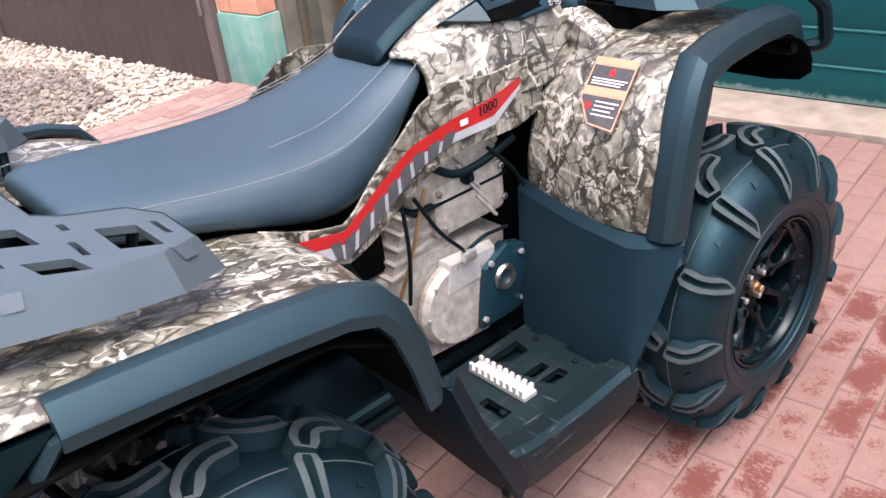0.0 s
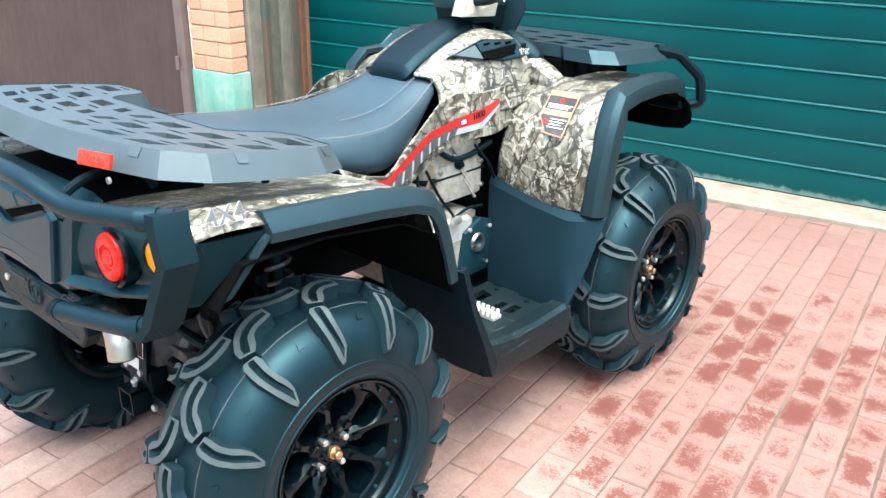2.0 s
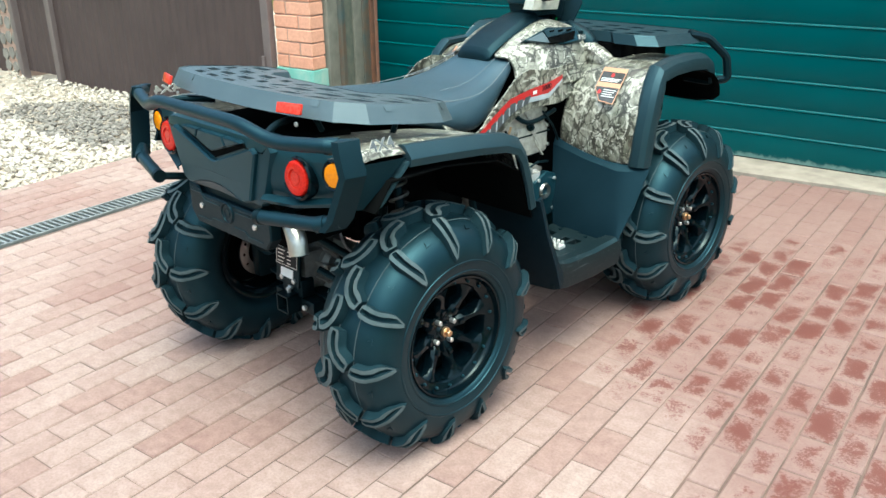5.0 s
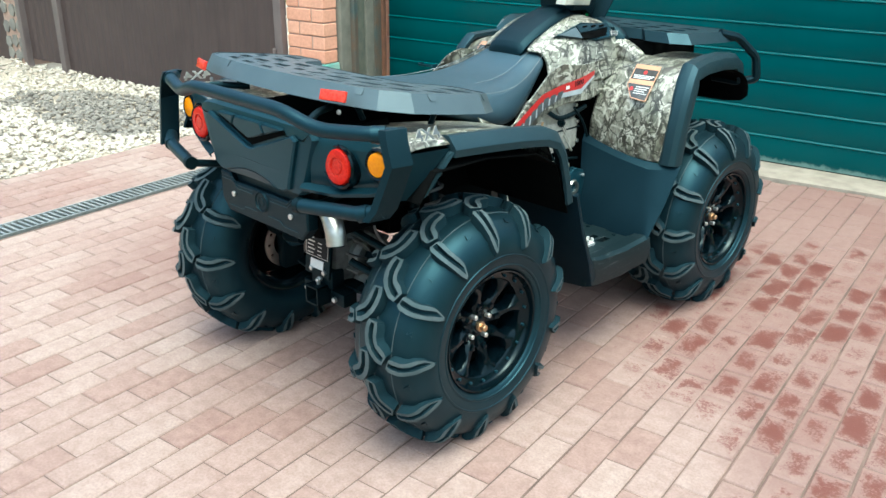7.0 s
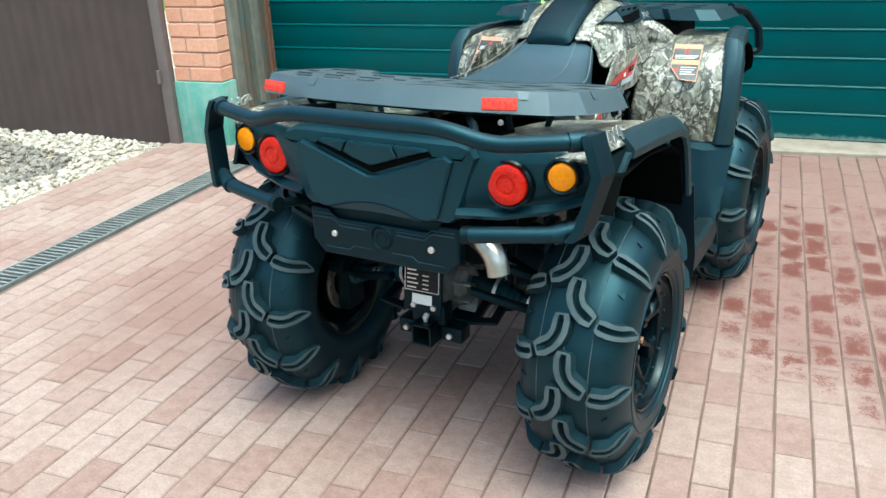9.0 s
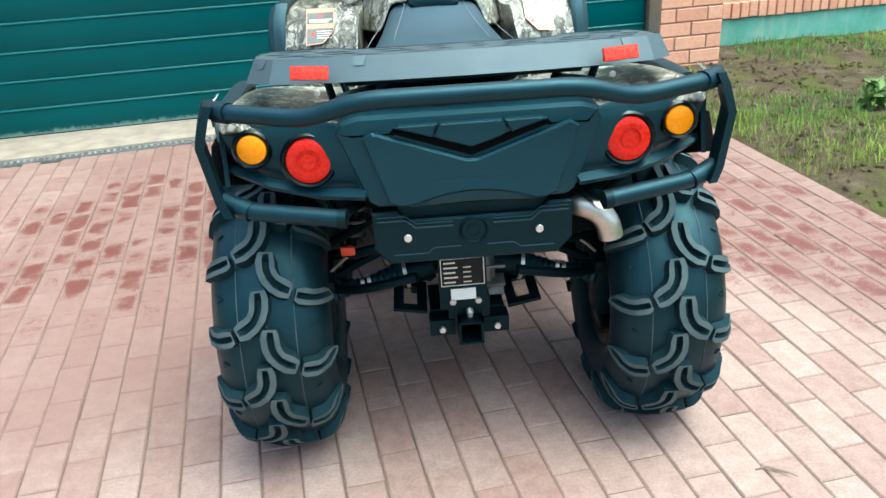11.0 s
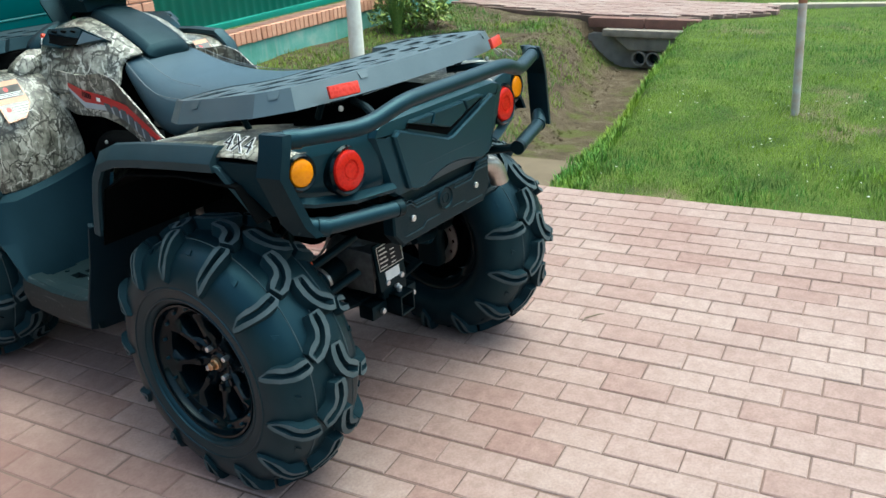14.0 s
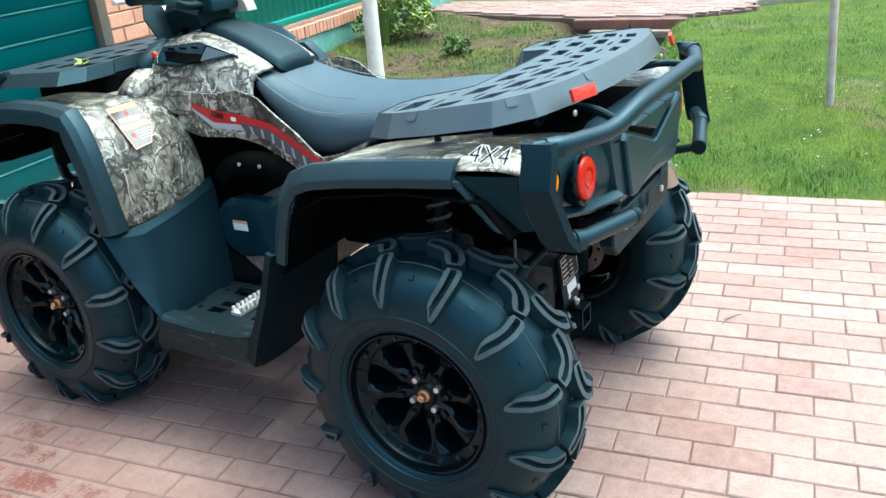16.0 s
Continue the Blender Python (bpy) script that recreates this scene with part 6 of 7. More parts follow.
    # tail lamp housing
    rows = [sx(s, [(0.262, -0.346, 0.955), (0.360, -0.316, 0.955), (0.460, -0.294, 0.950), (0.540, -0.262, 0.935)]),
            sx(s, [(0.250, -0.368, 0.920), (0.360, -0.332, 0.925), (0.470, -0.304, 0.930), (0.552, -0.260, 0.920)]),
            sx(s, [(0.238, -0.368, 0.840), (0.350, -0.326, 0.845), (0.460, -0.298, 0.860), (0.545, -0.252, 0.875)]),
            sx(s, [(0.215, -0.346, 0.775), (0.330, -0.306, 0.785), (0.440, -0.276, 0.805), (0.525, -0.230, 0.830)]),
            sx(s, [(0.210, -0.321, 0.755), (0.320, -0.281, 0.765), (0.420, -0.251, 0.785), (0.505, -0.205, 0.810)])]
    house = part("tail_lamp_housing", sheet(rows, 0.008), SATIN, ATV, "black tail lamp housing", sub=1)
    part("lamp_shelf", sheet([sx(s, [(0.226, -0.366, 0.806), (0.330, -0.322, 0.803), (0.440, -0.292, 0.822), (0.530, -0.250, 0.846)]), sx(s, [(0.232, -0.384, 0.794), (0.332, -0.344, 0.789), (0.440, -0.312, 0.808), (0.530, -0.266, 0.834)]), sx(s, [(0.232, -0.378, 0.784), (0.332, -0.338, 0.779), (0.440, -0.306, 0.798), (0.530, -0.260, 0.826)])], 0.004), SATIN, house, smooth=0.3)
    part("corner_brace", sheet([sx(s, [(0.540, -0.265, 0.925), (0.560, -0.130, 0.922)]), sx(s, [(0.540, -0.270, 0.870), (0.556, -0.200, 0.870)]), sx(s, [(0.536, -0.300, 0.810), (0.540, -0.272, 0.806)])], 0.010), PLASTIC, ATV, smooth=0.4)
    for (x, y, z), r, lens, nm in (((0.346, -0.328, 0.867), 0.051, RED_LENS, "tail_lamp"), ((0.467, -0.297, 0.891), 0.034, AMBER_LENS, "turn_signal")):
        out = Vector((s * 0.03, -0.99, 0.06)) if nm == "tail_lamp" else Vector((s * 0.10, -0.98, 0.06))
        q = out.to_track_quat("Z", "Y").to_matrix().to_4x4()
        q.translation = Vector((s * x, y, z))
        lamp = part(nm, revolve([(r + 0.010, -0.02), (r + 0.010, 0.008), (r + 0.005, 0.013), (r, 0.010), (r, -0.02)], 36, "z", q), GLOSS, ATV, "round red tail lamp" if nm == "tail_lamp" else "round amber turn signal")
        prof = [(0.00001, 0.016), (r * 0.34, 0.016), (r * 0.38, 0.013), (r * 0.46, 0.013), (r * 0.50, 0.017), (r * 0.80, 0.017), (r * 0.92, 0.014), (r * 0.99, 0.006), (r * 0.99, -0.01)] if nm == "tail_lamp" else [(0.00001, 0.016), (r * 0.7, 0.0155), (r * 0.92, 0.012), (r * 0.99, 0.004), (r * 0.99, -0.01)]
        part("lens", revolve(prof, 36, "z", q), lens, lamp, "red ribbed lens" if nm == "tail_lamp" else "amber lens")


both(build_rear_fender)


def inset(poly, d):
    """The outline drawn in by d; poly runs anticlockwise."""
    out = []
    n = len(poly)
    for i in range(n):
        p, a, b = Vector(poly[i]), Vector(poly[i - 1]), Vector(poly[(i + 1) % n])
        u, v = (p - a).normalized(), (b - p).normalized()
        nu, nv = Vector((-u.y, u.x)), Vector((-v.y, v.x))
        k = d / max(0.35, 1 + nu.dot(nv))
        out.append(tuple(p + (nu + nv) * k))
    return out


def raised(poly, y0, y1, rim):
    """A pad on the rear face: outline in x and z, walls from y0 to y1 and a slanted rim."""
    step = lambda pts, y: [(x, y, z) for x, z in pts]
    return loft([step(poly, y0), step(poly, y1 + rim * 0.9), step(inset(poly, rim), y1)])


def build_tail():
    # wide panel between the lamps, with sloping flanks
    out = [(-0.205, 0.758), (0.205, 0.758), (0.226, 0.772), (0.284, 0.930), (0.272, 0.952), (0.235, 0.962), (-0.235, 0.962), (-0.272, 0.952), (-0.284, 0.930), (-0.226, 0.772)]
    part("tail_panel", joined(loft([[(x, -0.300, z) for x, z in out], [(x, -0.352, z) for x, z in out], [(x, -0.368, z) for x, z in inset(out, 0.006)], [(x, -0.374, z) for x, z in inset(out, 0.034)]])), SATIN, ATV, "black tail panel with sloping flanks", smooth=0.3)
    # raised shield: V-shaped upper edge, bowed lower edge over a scoop
    bow = [(-0.135 + 0.27 * k / 10, 0.766 + 0.026 * math.sin(math.pi * k / 10)) for k in range(11)]
    crest = [(-0.182, 0.776), (-0.158, 0.766)] + bow + [(0.158, 0.766), (0.182, 0.776), (0.228, 0.922), (0.208, 0.934), (0.012, 0.864), (-0.012, 0.864), (-0.208, 0.934), (-0.228, 0.922)]
    shield = part("tail_shield", raised(crest, -0.370, -0.388, 0.005), SATIN, ATV, "black chevron-shaped tail shield", smooth=0.2)
    part("crease", sheet([[(x, -0.3878 - 0.0012 * (1 - abs(x) / 0.19), 0.826 - 0.02 * abs(x)) for x in (-0.192, -0.1, 0.0, 0.1, 0.192)], [(x, -0.3876, 0.822 - 0.02 * abs(x)) for x in (-0.192, -0.1, 0.0, 0.1, 0.192)]], 0.001), SATIN, shield, smooth=0.2)
    part("scoop", sheet([[(x, -0.386, z) for x, z in bow], [(x, -0.376, 0.760 + (z - 0.766) * 0.2) for x, z in bow]], 0.003), SATIN, shield, smooth=0.6)
    # dark slot and the three-piece wedge above the chevron
    slot = [(-0.170, 0.928), (0.0, 0.868), (0.170, 0.928), (0.160, 0.938), (0.0, 0.888), (-0.160, 0.938)]
    part("slot", raised(slot, -0.368, -0.3765, 0.001), LINER, ATV)
    for pts in ([(-0.070, 0.944), (-0.150, 0.944), (-0.160, 0.940), (-0.085, 0.917)], [(-0.058, 0.908), (0.0, 0.890), (0.058, 0.908), (0.078, 0.918), (0.064, 0.944), (-0.064, 0.944), (-0.078, 0.918)], [(0.085, 0.917), (0.160, 0.940), (0.150, 0.944), (0.070, 0.944)]):
        part("tail_wedge", raised(pts, -0.370, -0.389, 0.003), SATIN, ATV, smooth=0.2)
    # lower plate with a dropped middle, bolts and a plain round badge
    pl = [(-0.222, 0.655), (-0.190, 0.618), (0.190, 0.618), (0.222, 0.655), (0.222, 0.744), (0.168, 0.744), (0.148, 0.722), (-0.148, 0.722), (-0.168, 0.744), (-0.222, 0.744)]
    plate_ob = part("lower_plate", raised(pl, -0.320, -0.356, 0.005), PLASTIC, ATV, "glossy black lower rear plate", smooth=0.3)
    back = [(-0.170, 0.700), (0.170, 0.700), (0.170, 0.752), (-0.170, 0.752)]
    part("rear_beam", raised(back, -0.300, -0.338, 0.004), PLASTIC, plate_ob, smooth=0.3)
    for s in (1, -1):
        part("bolt", disc(0.0088, 0.007, facing((s * 0.147, -0.356, 0.681), (1, 0, 0), (0, 0, 1)), 16), ZINC, plate_ob, "bright bolt")
        # thin ridges in paler plastic draw the glossy highlights along the plate's edges
        for dz, r in ((0.0, 0.0026), (0.010, 0.0016)):
            part("highlight_ridge", tube([(s * 0.045, -0.3565, 0.703 + dz), (s * 0.128, -0.3565, 0.703 + dz), (s * 0.150, -0.3565, 0.722 + dz), (s * 0.212, -0.3565, 0.722 + dz)], r, 8), FLARE, plate_ob)
        part("highlight_ridge", tube([(s * 0.030, -0.3565, 0.652), (s * 0.090, -0.3565, 0.652), (s * 0.105, -0.3565, 0.640), (s * 0.180, -0.3565, 0.640)], 0.0018, 8), FLARE, plate_ob)
    q = facing((0, -0.356, 0.690), (1, 0, 0), (0, 0, 1))
    part("round_badge", joined(revolve([(0.027, 0.0), (0.030, 0.005), (0.034, 0.0)], 32, "z", q), disc(0.026, 0.002, q, 32), revolve([(0.013, 0.0), (0.014, 0.004), (0.016, 0.0)], 24, "z", q)), PLASTIC, plate_ob, "plain round badge")
    part("tail_core", box((-0.24, -0.33, 0.74), (0.24, -0.05, 0.94), 0.02), LINER, ATV)


build_tail()


# ---- bumper ----
def build_bumper():
    r = 0.0195
    top = [(-0.545, -0.305, 0.985), (-0.50, -0.345, 0.985), (-0.335, -0.395, 0.975), (-0.225, -0.420, 1.012), (0.225, -0.420, 1.012), (0.335, -0.395, 0.975), (0.50, -0.345, 0.985), (0.545, -0.305, 0.985)]
    bar = part("rear_bumper", tube(top, r, 16, 0.05), TUBE, ATV, "black tubular rear bumper", smooth=0.9)
    for s in (1, -1):
        # flat moulded corner plate
        mid = [(0.545, -0.312, 1.002), (0.556, -0.318, 0.975), (0.574, -0.318, 0.915), (0.545, -0.345, 0.800), (0.528, -0.358, 0.772)]
        rings = []
        for x, y, z in mid:
            rings.append([(s * (x - 0.018), y - 0.040, z), (s * (x + 0.002), y - 0.034, z), (s * (x + 0.014), y + 0.026, z), (s * (x - 0.008), y + 0.032, z)])
        part("corner_post", loft(rings), PLASTIC, bar, "black moulded bumper corner", smooth=0.4)
        part("lower_tube", tube([(s * 0.535, -0.345, 0.795), (s * 0.48, -0.375, 0.778), (s * 0.285, -0.422, 0.765)], r, 16, 0.05), TUBE, bar, smooth=0.9)
        part("collar", tube([(s * 0.500, -0.365, 0.784), (s * 0.475, -0.377, 0.777)], 0.0225, 16), TUBE, bar, smooth=0.9)
        part("collar", tube([(s * 0.525, -0.325, 0.985), (s * 0.497, -0.346, 0.985)], 0.0225, 16), TUBE, bar, smooth=0.9)
        part("end_cap", tube([(s * 0.290, -0.421, 0.765), (s * 0.272, -0.424, 0.764)], 0.021, 16), DARK, bar)
        part("stay", tube([(s * 0.285, -0.415, 0.762), (s * 0.27, -0.33, 0.745), (s * 0.22, -0.22, 0.74)], 0.012, 10, 0.03), DARK, bar)
        part("bracket", tube([(s * 0.30, -0.40, 0.985), (s * 0.26, -0.33, 1.00), (s * 0.20, -0.24, 0.99)], 0.010, 10, 0.03), DARK, bar)


build_bumper()


# ---- racks ----
def rack_tilt(bm, y0, z0, slope):
    for v in bm.verts:
        v.co.z += z0 + (v.co.y - y0) * slope
    return bm


def build_rear_rack():
    half = [(0.0, -0.310), (0.14, -0.305), (0.30, -0.280), (0.405, -0.240), (0.455, -0.175), (0.472, -0.04), (0.470, 0.072), (0.448, 0.127), (0.34, 0.132), (0.285, 0.102), (0.255, 0.02), (0.225, -0.008), (0.0, -0.014)]
    outer = half + [(-x, y) for x, y in half[-2:0:-1]]
    holes = []
    def trap(cx, cy, w, d, sk=0.0, lean=0.022):
        for s in (1, -1):
            h = [(s * (cx - w / 2), cy - d / 2), (s * (cx + w / 2 - lean), cy - d / 2 + sk), (s * (cx + w / 2), cy + d / 2 + sk), (s * (cx - w / 2 + lean), cy + d / 2)]
            holes.append(h if s > 0 else h[::-1])
    # skewed openings in four columns, the prong and thin slots between
    for cx, cy, w, d, sk in ((0.422, -0.045, 0.072, 0.052, 0.010), (0.378, -0.140, 0.088, 0.046, 0.016), (0.312, -0.225, 0.085, 0.036, 0.016), (0.388, 0.062, 0.110, 0.048, 0.0), (0.290, -0.062, 0.098, 0.046, 0.008), (0.264, -0.152, 0.098, 0.042, 0.010), (0.205, -0.240, 0.085, 0.032, 0.008), (0.155, -0.072, 0.098, 0.044, 0.004), (0.140, -0.160, 0.096, 0.042, 0.005), (0.090, -0.250, 0.080, 0.028, 0.003), (0.045, -0.076, 0.062, 0.042, 0.0), (0.042, -0.164, 0.060, 0.040, 0.0)):
        trap(cx, cy, w, d, sk)
    for cx, cy, w, d, sk in ((0.385, 0.000, 0.060, 0.009, 0.0), (0.360, -0.094, 0.052, 0.009, 0.003), (0.235, -0.107, 0.060, 0.009, 0.004), (0.105, -0.117, 0.060, 0.009, 0.002), (0.330, -0.186, 0.050, 0.009, 0.010), (0.200, -0.200, 0.060, 0.009, 0.006), (0.085, -0.208, 0.055, 0.009, 0.002), (0.300, 0.010, 0.034, 0.010, 0.0), (0.385, 0.108, 0.060, 0.008, 0.0)):
        trap(cx, cy, w, d, sk, 0.006)
    deck = rack_tilt(plate(outer, holes, -0.012, 0.0), -0.30, 1.074, -0.142)
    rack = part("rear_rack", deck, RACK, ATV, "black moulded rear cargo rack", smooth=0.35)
    # sloping skirt round its edge
    rings_top, rings_low = [], []
    n = len(outer)
    for i, (x, y) in enumerate(outer):
        a, b = Vector(outer[i - 1]), Vector(outer[(i + 1) % n])
        t = (b - a).normalized()
        nn = Vector((t.y, -t.x))
        inner = abs(x) < 0.30 and y > -0.05
        k = 0.004 if inner else 0.026
        hh = 0.028 if inner else 0.050
        rings_top.append((x, y, 0.002))
        rings_low.append((x + nn.x * k, y + nn.y * k, -hh))
    bm = bmesh.new()
    vt, vl = [bm.verts.new(p) for p in rings_top], [bm.verts.new(p) for p in rings_low]
    vi = [bm.verts.new((x * 0.985, y * 0.985, -0.046)) for x, y, z in rings_low]
    for i in range(n):
        j = (i + 1) % n
        bm.faces.new((vt[i], vt[j], vl[j], vl[i]))
        bm.faces.new((vl[i], vl[j], vi[j], vi[i]))
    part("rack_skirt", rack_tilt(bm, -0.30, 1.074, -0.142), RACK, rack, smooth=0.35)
    # shallow moulded tabs on the skirt
    for i in list(range(1, 7)) + list(range(n - 6, n)):
        if i in (1, 3, 5, n - 1, n - 3, n - 5):
            continue
        a, b, c, d = (Vector(p) for p in (rings_top[i], rings_top[(i + 1) % n], rings_low[(i + 1) % n], rings_low[i]))
        across, down = b - a, (d - a + c - b) / 2
        mid = a + across * 0.5
        k = min(0.4, 0.015 / across.length)
        out = Vector((down.x, down.y, 0)).normalized()
        top = [mid - across * k + out * 0.001, mid + across * k + out * 0.001]
        low = [mid + across * k * 0.7 + down * 0.36 + out * 0.003, mid - across * k * 0.7 + down * 0.36 + out * 0.003]
        quad = top + low
        bm = loft([[p - out * 0.006 for p in quad], quad])
        part("lash_point", rack_tilt(bm, -0.30, 1.074, -0.142), RACK, rack, smooth=0)
    # reflectors, supports and bolts
    for s in (1, -1):
        q = facing((s * 0.324, -0.326, 1.052), (1, s * 0.27, 0), (0, 0.35, 1))
        part("reflector", box((-0.041, -0.0145, -0.004), (0.041, 0.0145, 0.006), 0.003, q), REFLECTOR, rack, "red rear reflector")
        part("support", tube([(s * 0.30, -0.24, 1.03), (s * 0.29, -0.20, 0.965)], 0.009, 8), DARK, rack)
        part("support", tube([(s * 0.30, 0.10, 0.995), (s * 0.27, 0.08, 0.90)], 0.009, 8), DARK, rack)
        part("bolt", disc(0.007, 0.006, facing((s * 0.315, -0.300, 1.004), (1, 0, 0), (0, 0, 1)), 10), ZINC, rack)
    part("carrier", rack_tilt(box((-0.26, -0.26, -0.065), (0.26, 0.02, -0.045), 0.006), -0.30, 1.074, -0.142), DARK, rack)


build_rear_rack()


def build_front_rack():
    half = [(0.0, 1.265), (0.24, 1.265), (0.27, 1.235), (0.37, 1.230), (0.432, 1.275), (0.445, 1.50), (0.43, 1.60), (0.38, 1.66), (0.0, 1.68)]
    outer = half + [(-x, y) for x, y in half[-2:0:-1]]
    holes = []
    for s in (1, -1):
        for cx, cy in ((0.07, 1.325), (0.19, 1.325), (0.32, 1.295), (0.07, 1.425), (0.19, 1.425), (0.32, 1.395), (0.07, 1.53), (0.19, 1.53), (0.32, 1.50)):
            h = [(s * (cx - 0.038), cy - 0.024), (s * (cx + 0.038), cy - 0.022), (s * (cx + 0.028), cy + 0.024), (s * (cx - 0.028), cy + 0.024)]
            holes.append(h if s > 0 else h[::-1])
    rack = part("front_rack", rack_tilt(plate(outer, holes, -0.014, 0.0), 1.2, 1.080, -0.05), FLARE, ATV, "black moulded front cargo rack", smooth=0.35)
    bm = bmesh.new()
    vt = [bm.verts.new((x, y, 0.002)) for x, y in outer]
    vl = [bm.verts.new((x * 1.07, 1.42 + (y - 1.42) * 1.08, -0.036)) for x, y in outer]
    vi = [bm.verts.new((x * 1.03, 1.42 + (y - 1.42) * 1.04, -0.034)) for x, y in outer]
    n = len(outer)
    for i in range(n):
        j = (i + 1) % n
        bm.faces.new((vt[i], vt[j], vl[j], vl[i]))
        bm.faces.new((vl[i], vl[j], vi[j], vi[i]))
    part("rack_skirt", rack_tilt(bm, 1.2, 1.080, -0.05), FLARE, rack, smooth=0.35)
    for s in (1, -1):
        part("support", tube([(s * 0.28, 1.36, 1.06), (s * 0.26, 1.37, 0.97)], 0.012, 8), DARK, rack)
        part("support", tube([(s * 0.28, 1.60, 1.06), (s * 0.26, 1.58, 0.95)], 0.012, 8), DARK, rack)
        # guard loop at the front corner
        part("guard", tube([(s * 0.44, 1.52, 1.060), (s * 0.480, 1.60, 1.040), (s * 0.525, 1.685, 0.960), (s * 0.535, 1.695, 0.870), (s * 0.47, 1.665, 0.855), (s * 0.36, 1.66, 0.86)], 0.017, 8, 0.02), PLASTIC, rack, "black front corner guard")
    part("nose", loft([[(-0.32, 1.24, 0.80), (0.32, 1.24, 0.80), (0.31, 1.24, 1.035), (-0.31, 1.24, 1.035)], [(-0.30, 1.60, 0.72), (0.30, 1.60, 0.72), (0.28, 1.62, 1.02), (-0.28, 1.62, 1.02)], [(-0.22, 1.74, 0.70), (0.22, 1.74, 0.70), (0.20, 1.74, 0.88), (-0.20, 1.74, 0.88)]]), LINER, ATV)
    part("front_bumper", tube([(-0.20, 1.74, 0.80), (-0.17, 1.78, 0.60), (0.17, 1.78, 0.60), (0.20, 1.74, 0.80)], 0.019, 12, 0.06), TUBE, ATV, "black tubular front bumper")


build_front_rack()


# ---- steering ----
def build_handlebar():
    pod = part("instrument_pod", loft([[(-0.075, 1.03, 1.15), (0.075, 1.03, 1.15), (0.085, 1.03, 1.185), (0.06, 1.03, 1.215), (-0.06, 1.03, 1.215), (-0.085, 1.03, 1.185)], [(-0.085, 1.10, 1.15), (0.085, 1.10, 1.15), (0.095, 1.11, 1.205), (0.07, 1.11, 1.255), (-0.07, 1.11, 1.255), (-0.095, 1.11, 1.205)], [(-0.06, 1.18, 1.12), (0.06, 1.18, 1.12), (0.07, 1.19, 1.19), (0.055, 1.18, 1.235), (-0.055, 1.18, 1.235), (-0.07, 1.19, 1.19)]]), PLASTIC, ATV, "black instrument pod", smooth=0.5)
    part("glass", box((-0.055, -0.03, 0), (0.055, 0.03, 0.004), 0.003, facing((0, 1.065, 1.239), (1, 0, 0), (0, 0.87, 0.48))), GLOSS, pod)
    part("pod_side_panel", loft([[(x, 0.950, 1.178), (x, 1.105, 1.168), (x, 1.118, 1.205), (x - 0.01, 1.09, 1.226), (x - 0.01, 0.985, 1.228), (x, 0.962, 1.210)] for x in (0.055, 0.098)]), PALE_PRINT, pod, "pale grey panel on the side of the pod", smooth=0.3)
    part("steering_column", tube([(0, 1.18, 0.75), (0, 1.06, 1.18)], 0.022, 12), DARK, ATV)
    bar = part("handlebar", tube([(-0.40, 0.93, 1.275), (-0.27, 0.965, 1.265), (-0.13, 1.02, 1.215), (0.13, 1.02, 1.215), (0.27, 0.965, 1.265), (0.40, 0.93, 1.275)], 0.012, 12, 0.06), DARK, ATV, "black steel handlebar")
    for s in (1, -1):
        part("grip", tube([(s * 0.30, 0.957, 1.268), (s * 0.41, 0.927, 1.276)], 0.0175, 14), DARK, bar)
        part("lever", tube([(s * 0.26, 1.02, 1.262), (s * 0.30, 1.03, 1.262), (s * 0.42, 0.985, 1.270)], 0.007, 8, 0.02), ZINC if s < 0 else DARK, bar)
        part("switch_box", box((-0.030, -0.024, -0.022), (0.030, 0.024, 0.022), 0.006, pose(s * 0.255, 0.973, 1.262, 0, s * -8, s * -15)), SATIN, bar)
        part("switch", disc(0.008, 0.012, pose(s * 0.265, 0.955, 1.280, 20, 0, 0)), ORANGE_PART if s < 0 else DARK, bar)
        part("clamp", disc(0.020, 0.05, Matrix.Translation((s * 0.055, 1.02, 1.195)), 16), DARK, bar)
        part("cable", tube([(s * 0.24, 1.0, 1.262), (s * 0.17, 1.07, 1.265), (s * 0.09, 1.11, 1.225), (s * 0.05, 1.16, 1.12)], 0.0055, 8, 0.06), GREEN_CABLE, bar, "green sleeved cable")
        part("cable", tube([(s * 0.22, 0.985, 1.25), (s * 0.14, 1.05, 1.255), (s * 0.06, 1.10, 1.20), (s * 0.03, 1.16, 1.10)], 0.0045, 8, 0.06), DARK, bar)
    part("bar_pad", box((-0.06, 0.985, 1.190), (0.06, 1.05, 1.235), 0.012), SATIN, bar)
    part("label_card", box((-0.052, -0.034, 0), (0.052, 0.034, 0.001), 0, facing((0.0, 1.205, 1.195), (1, 0, 0), (0, 0.55, 0.83))), WHITE, pod, "white information sticker")
    part("wind_deflector", sheet([[(-0.11, 1.195, 1.11), (0.11, 1.195, 1.11)], [(-0.12, 1.235, 1.18), (0.12, 1.235, 1.18)], [(-0.085, 1.265, 1.245), (0.085, 1.265, 1.245)]], 0.006), PLASTIC, ATV, "black headlamp shroud")


build_handlebar()


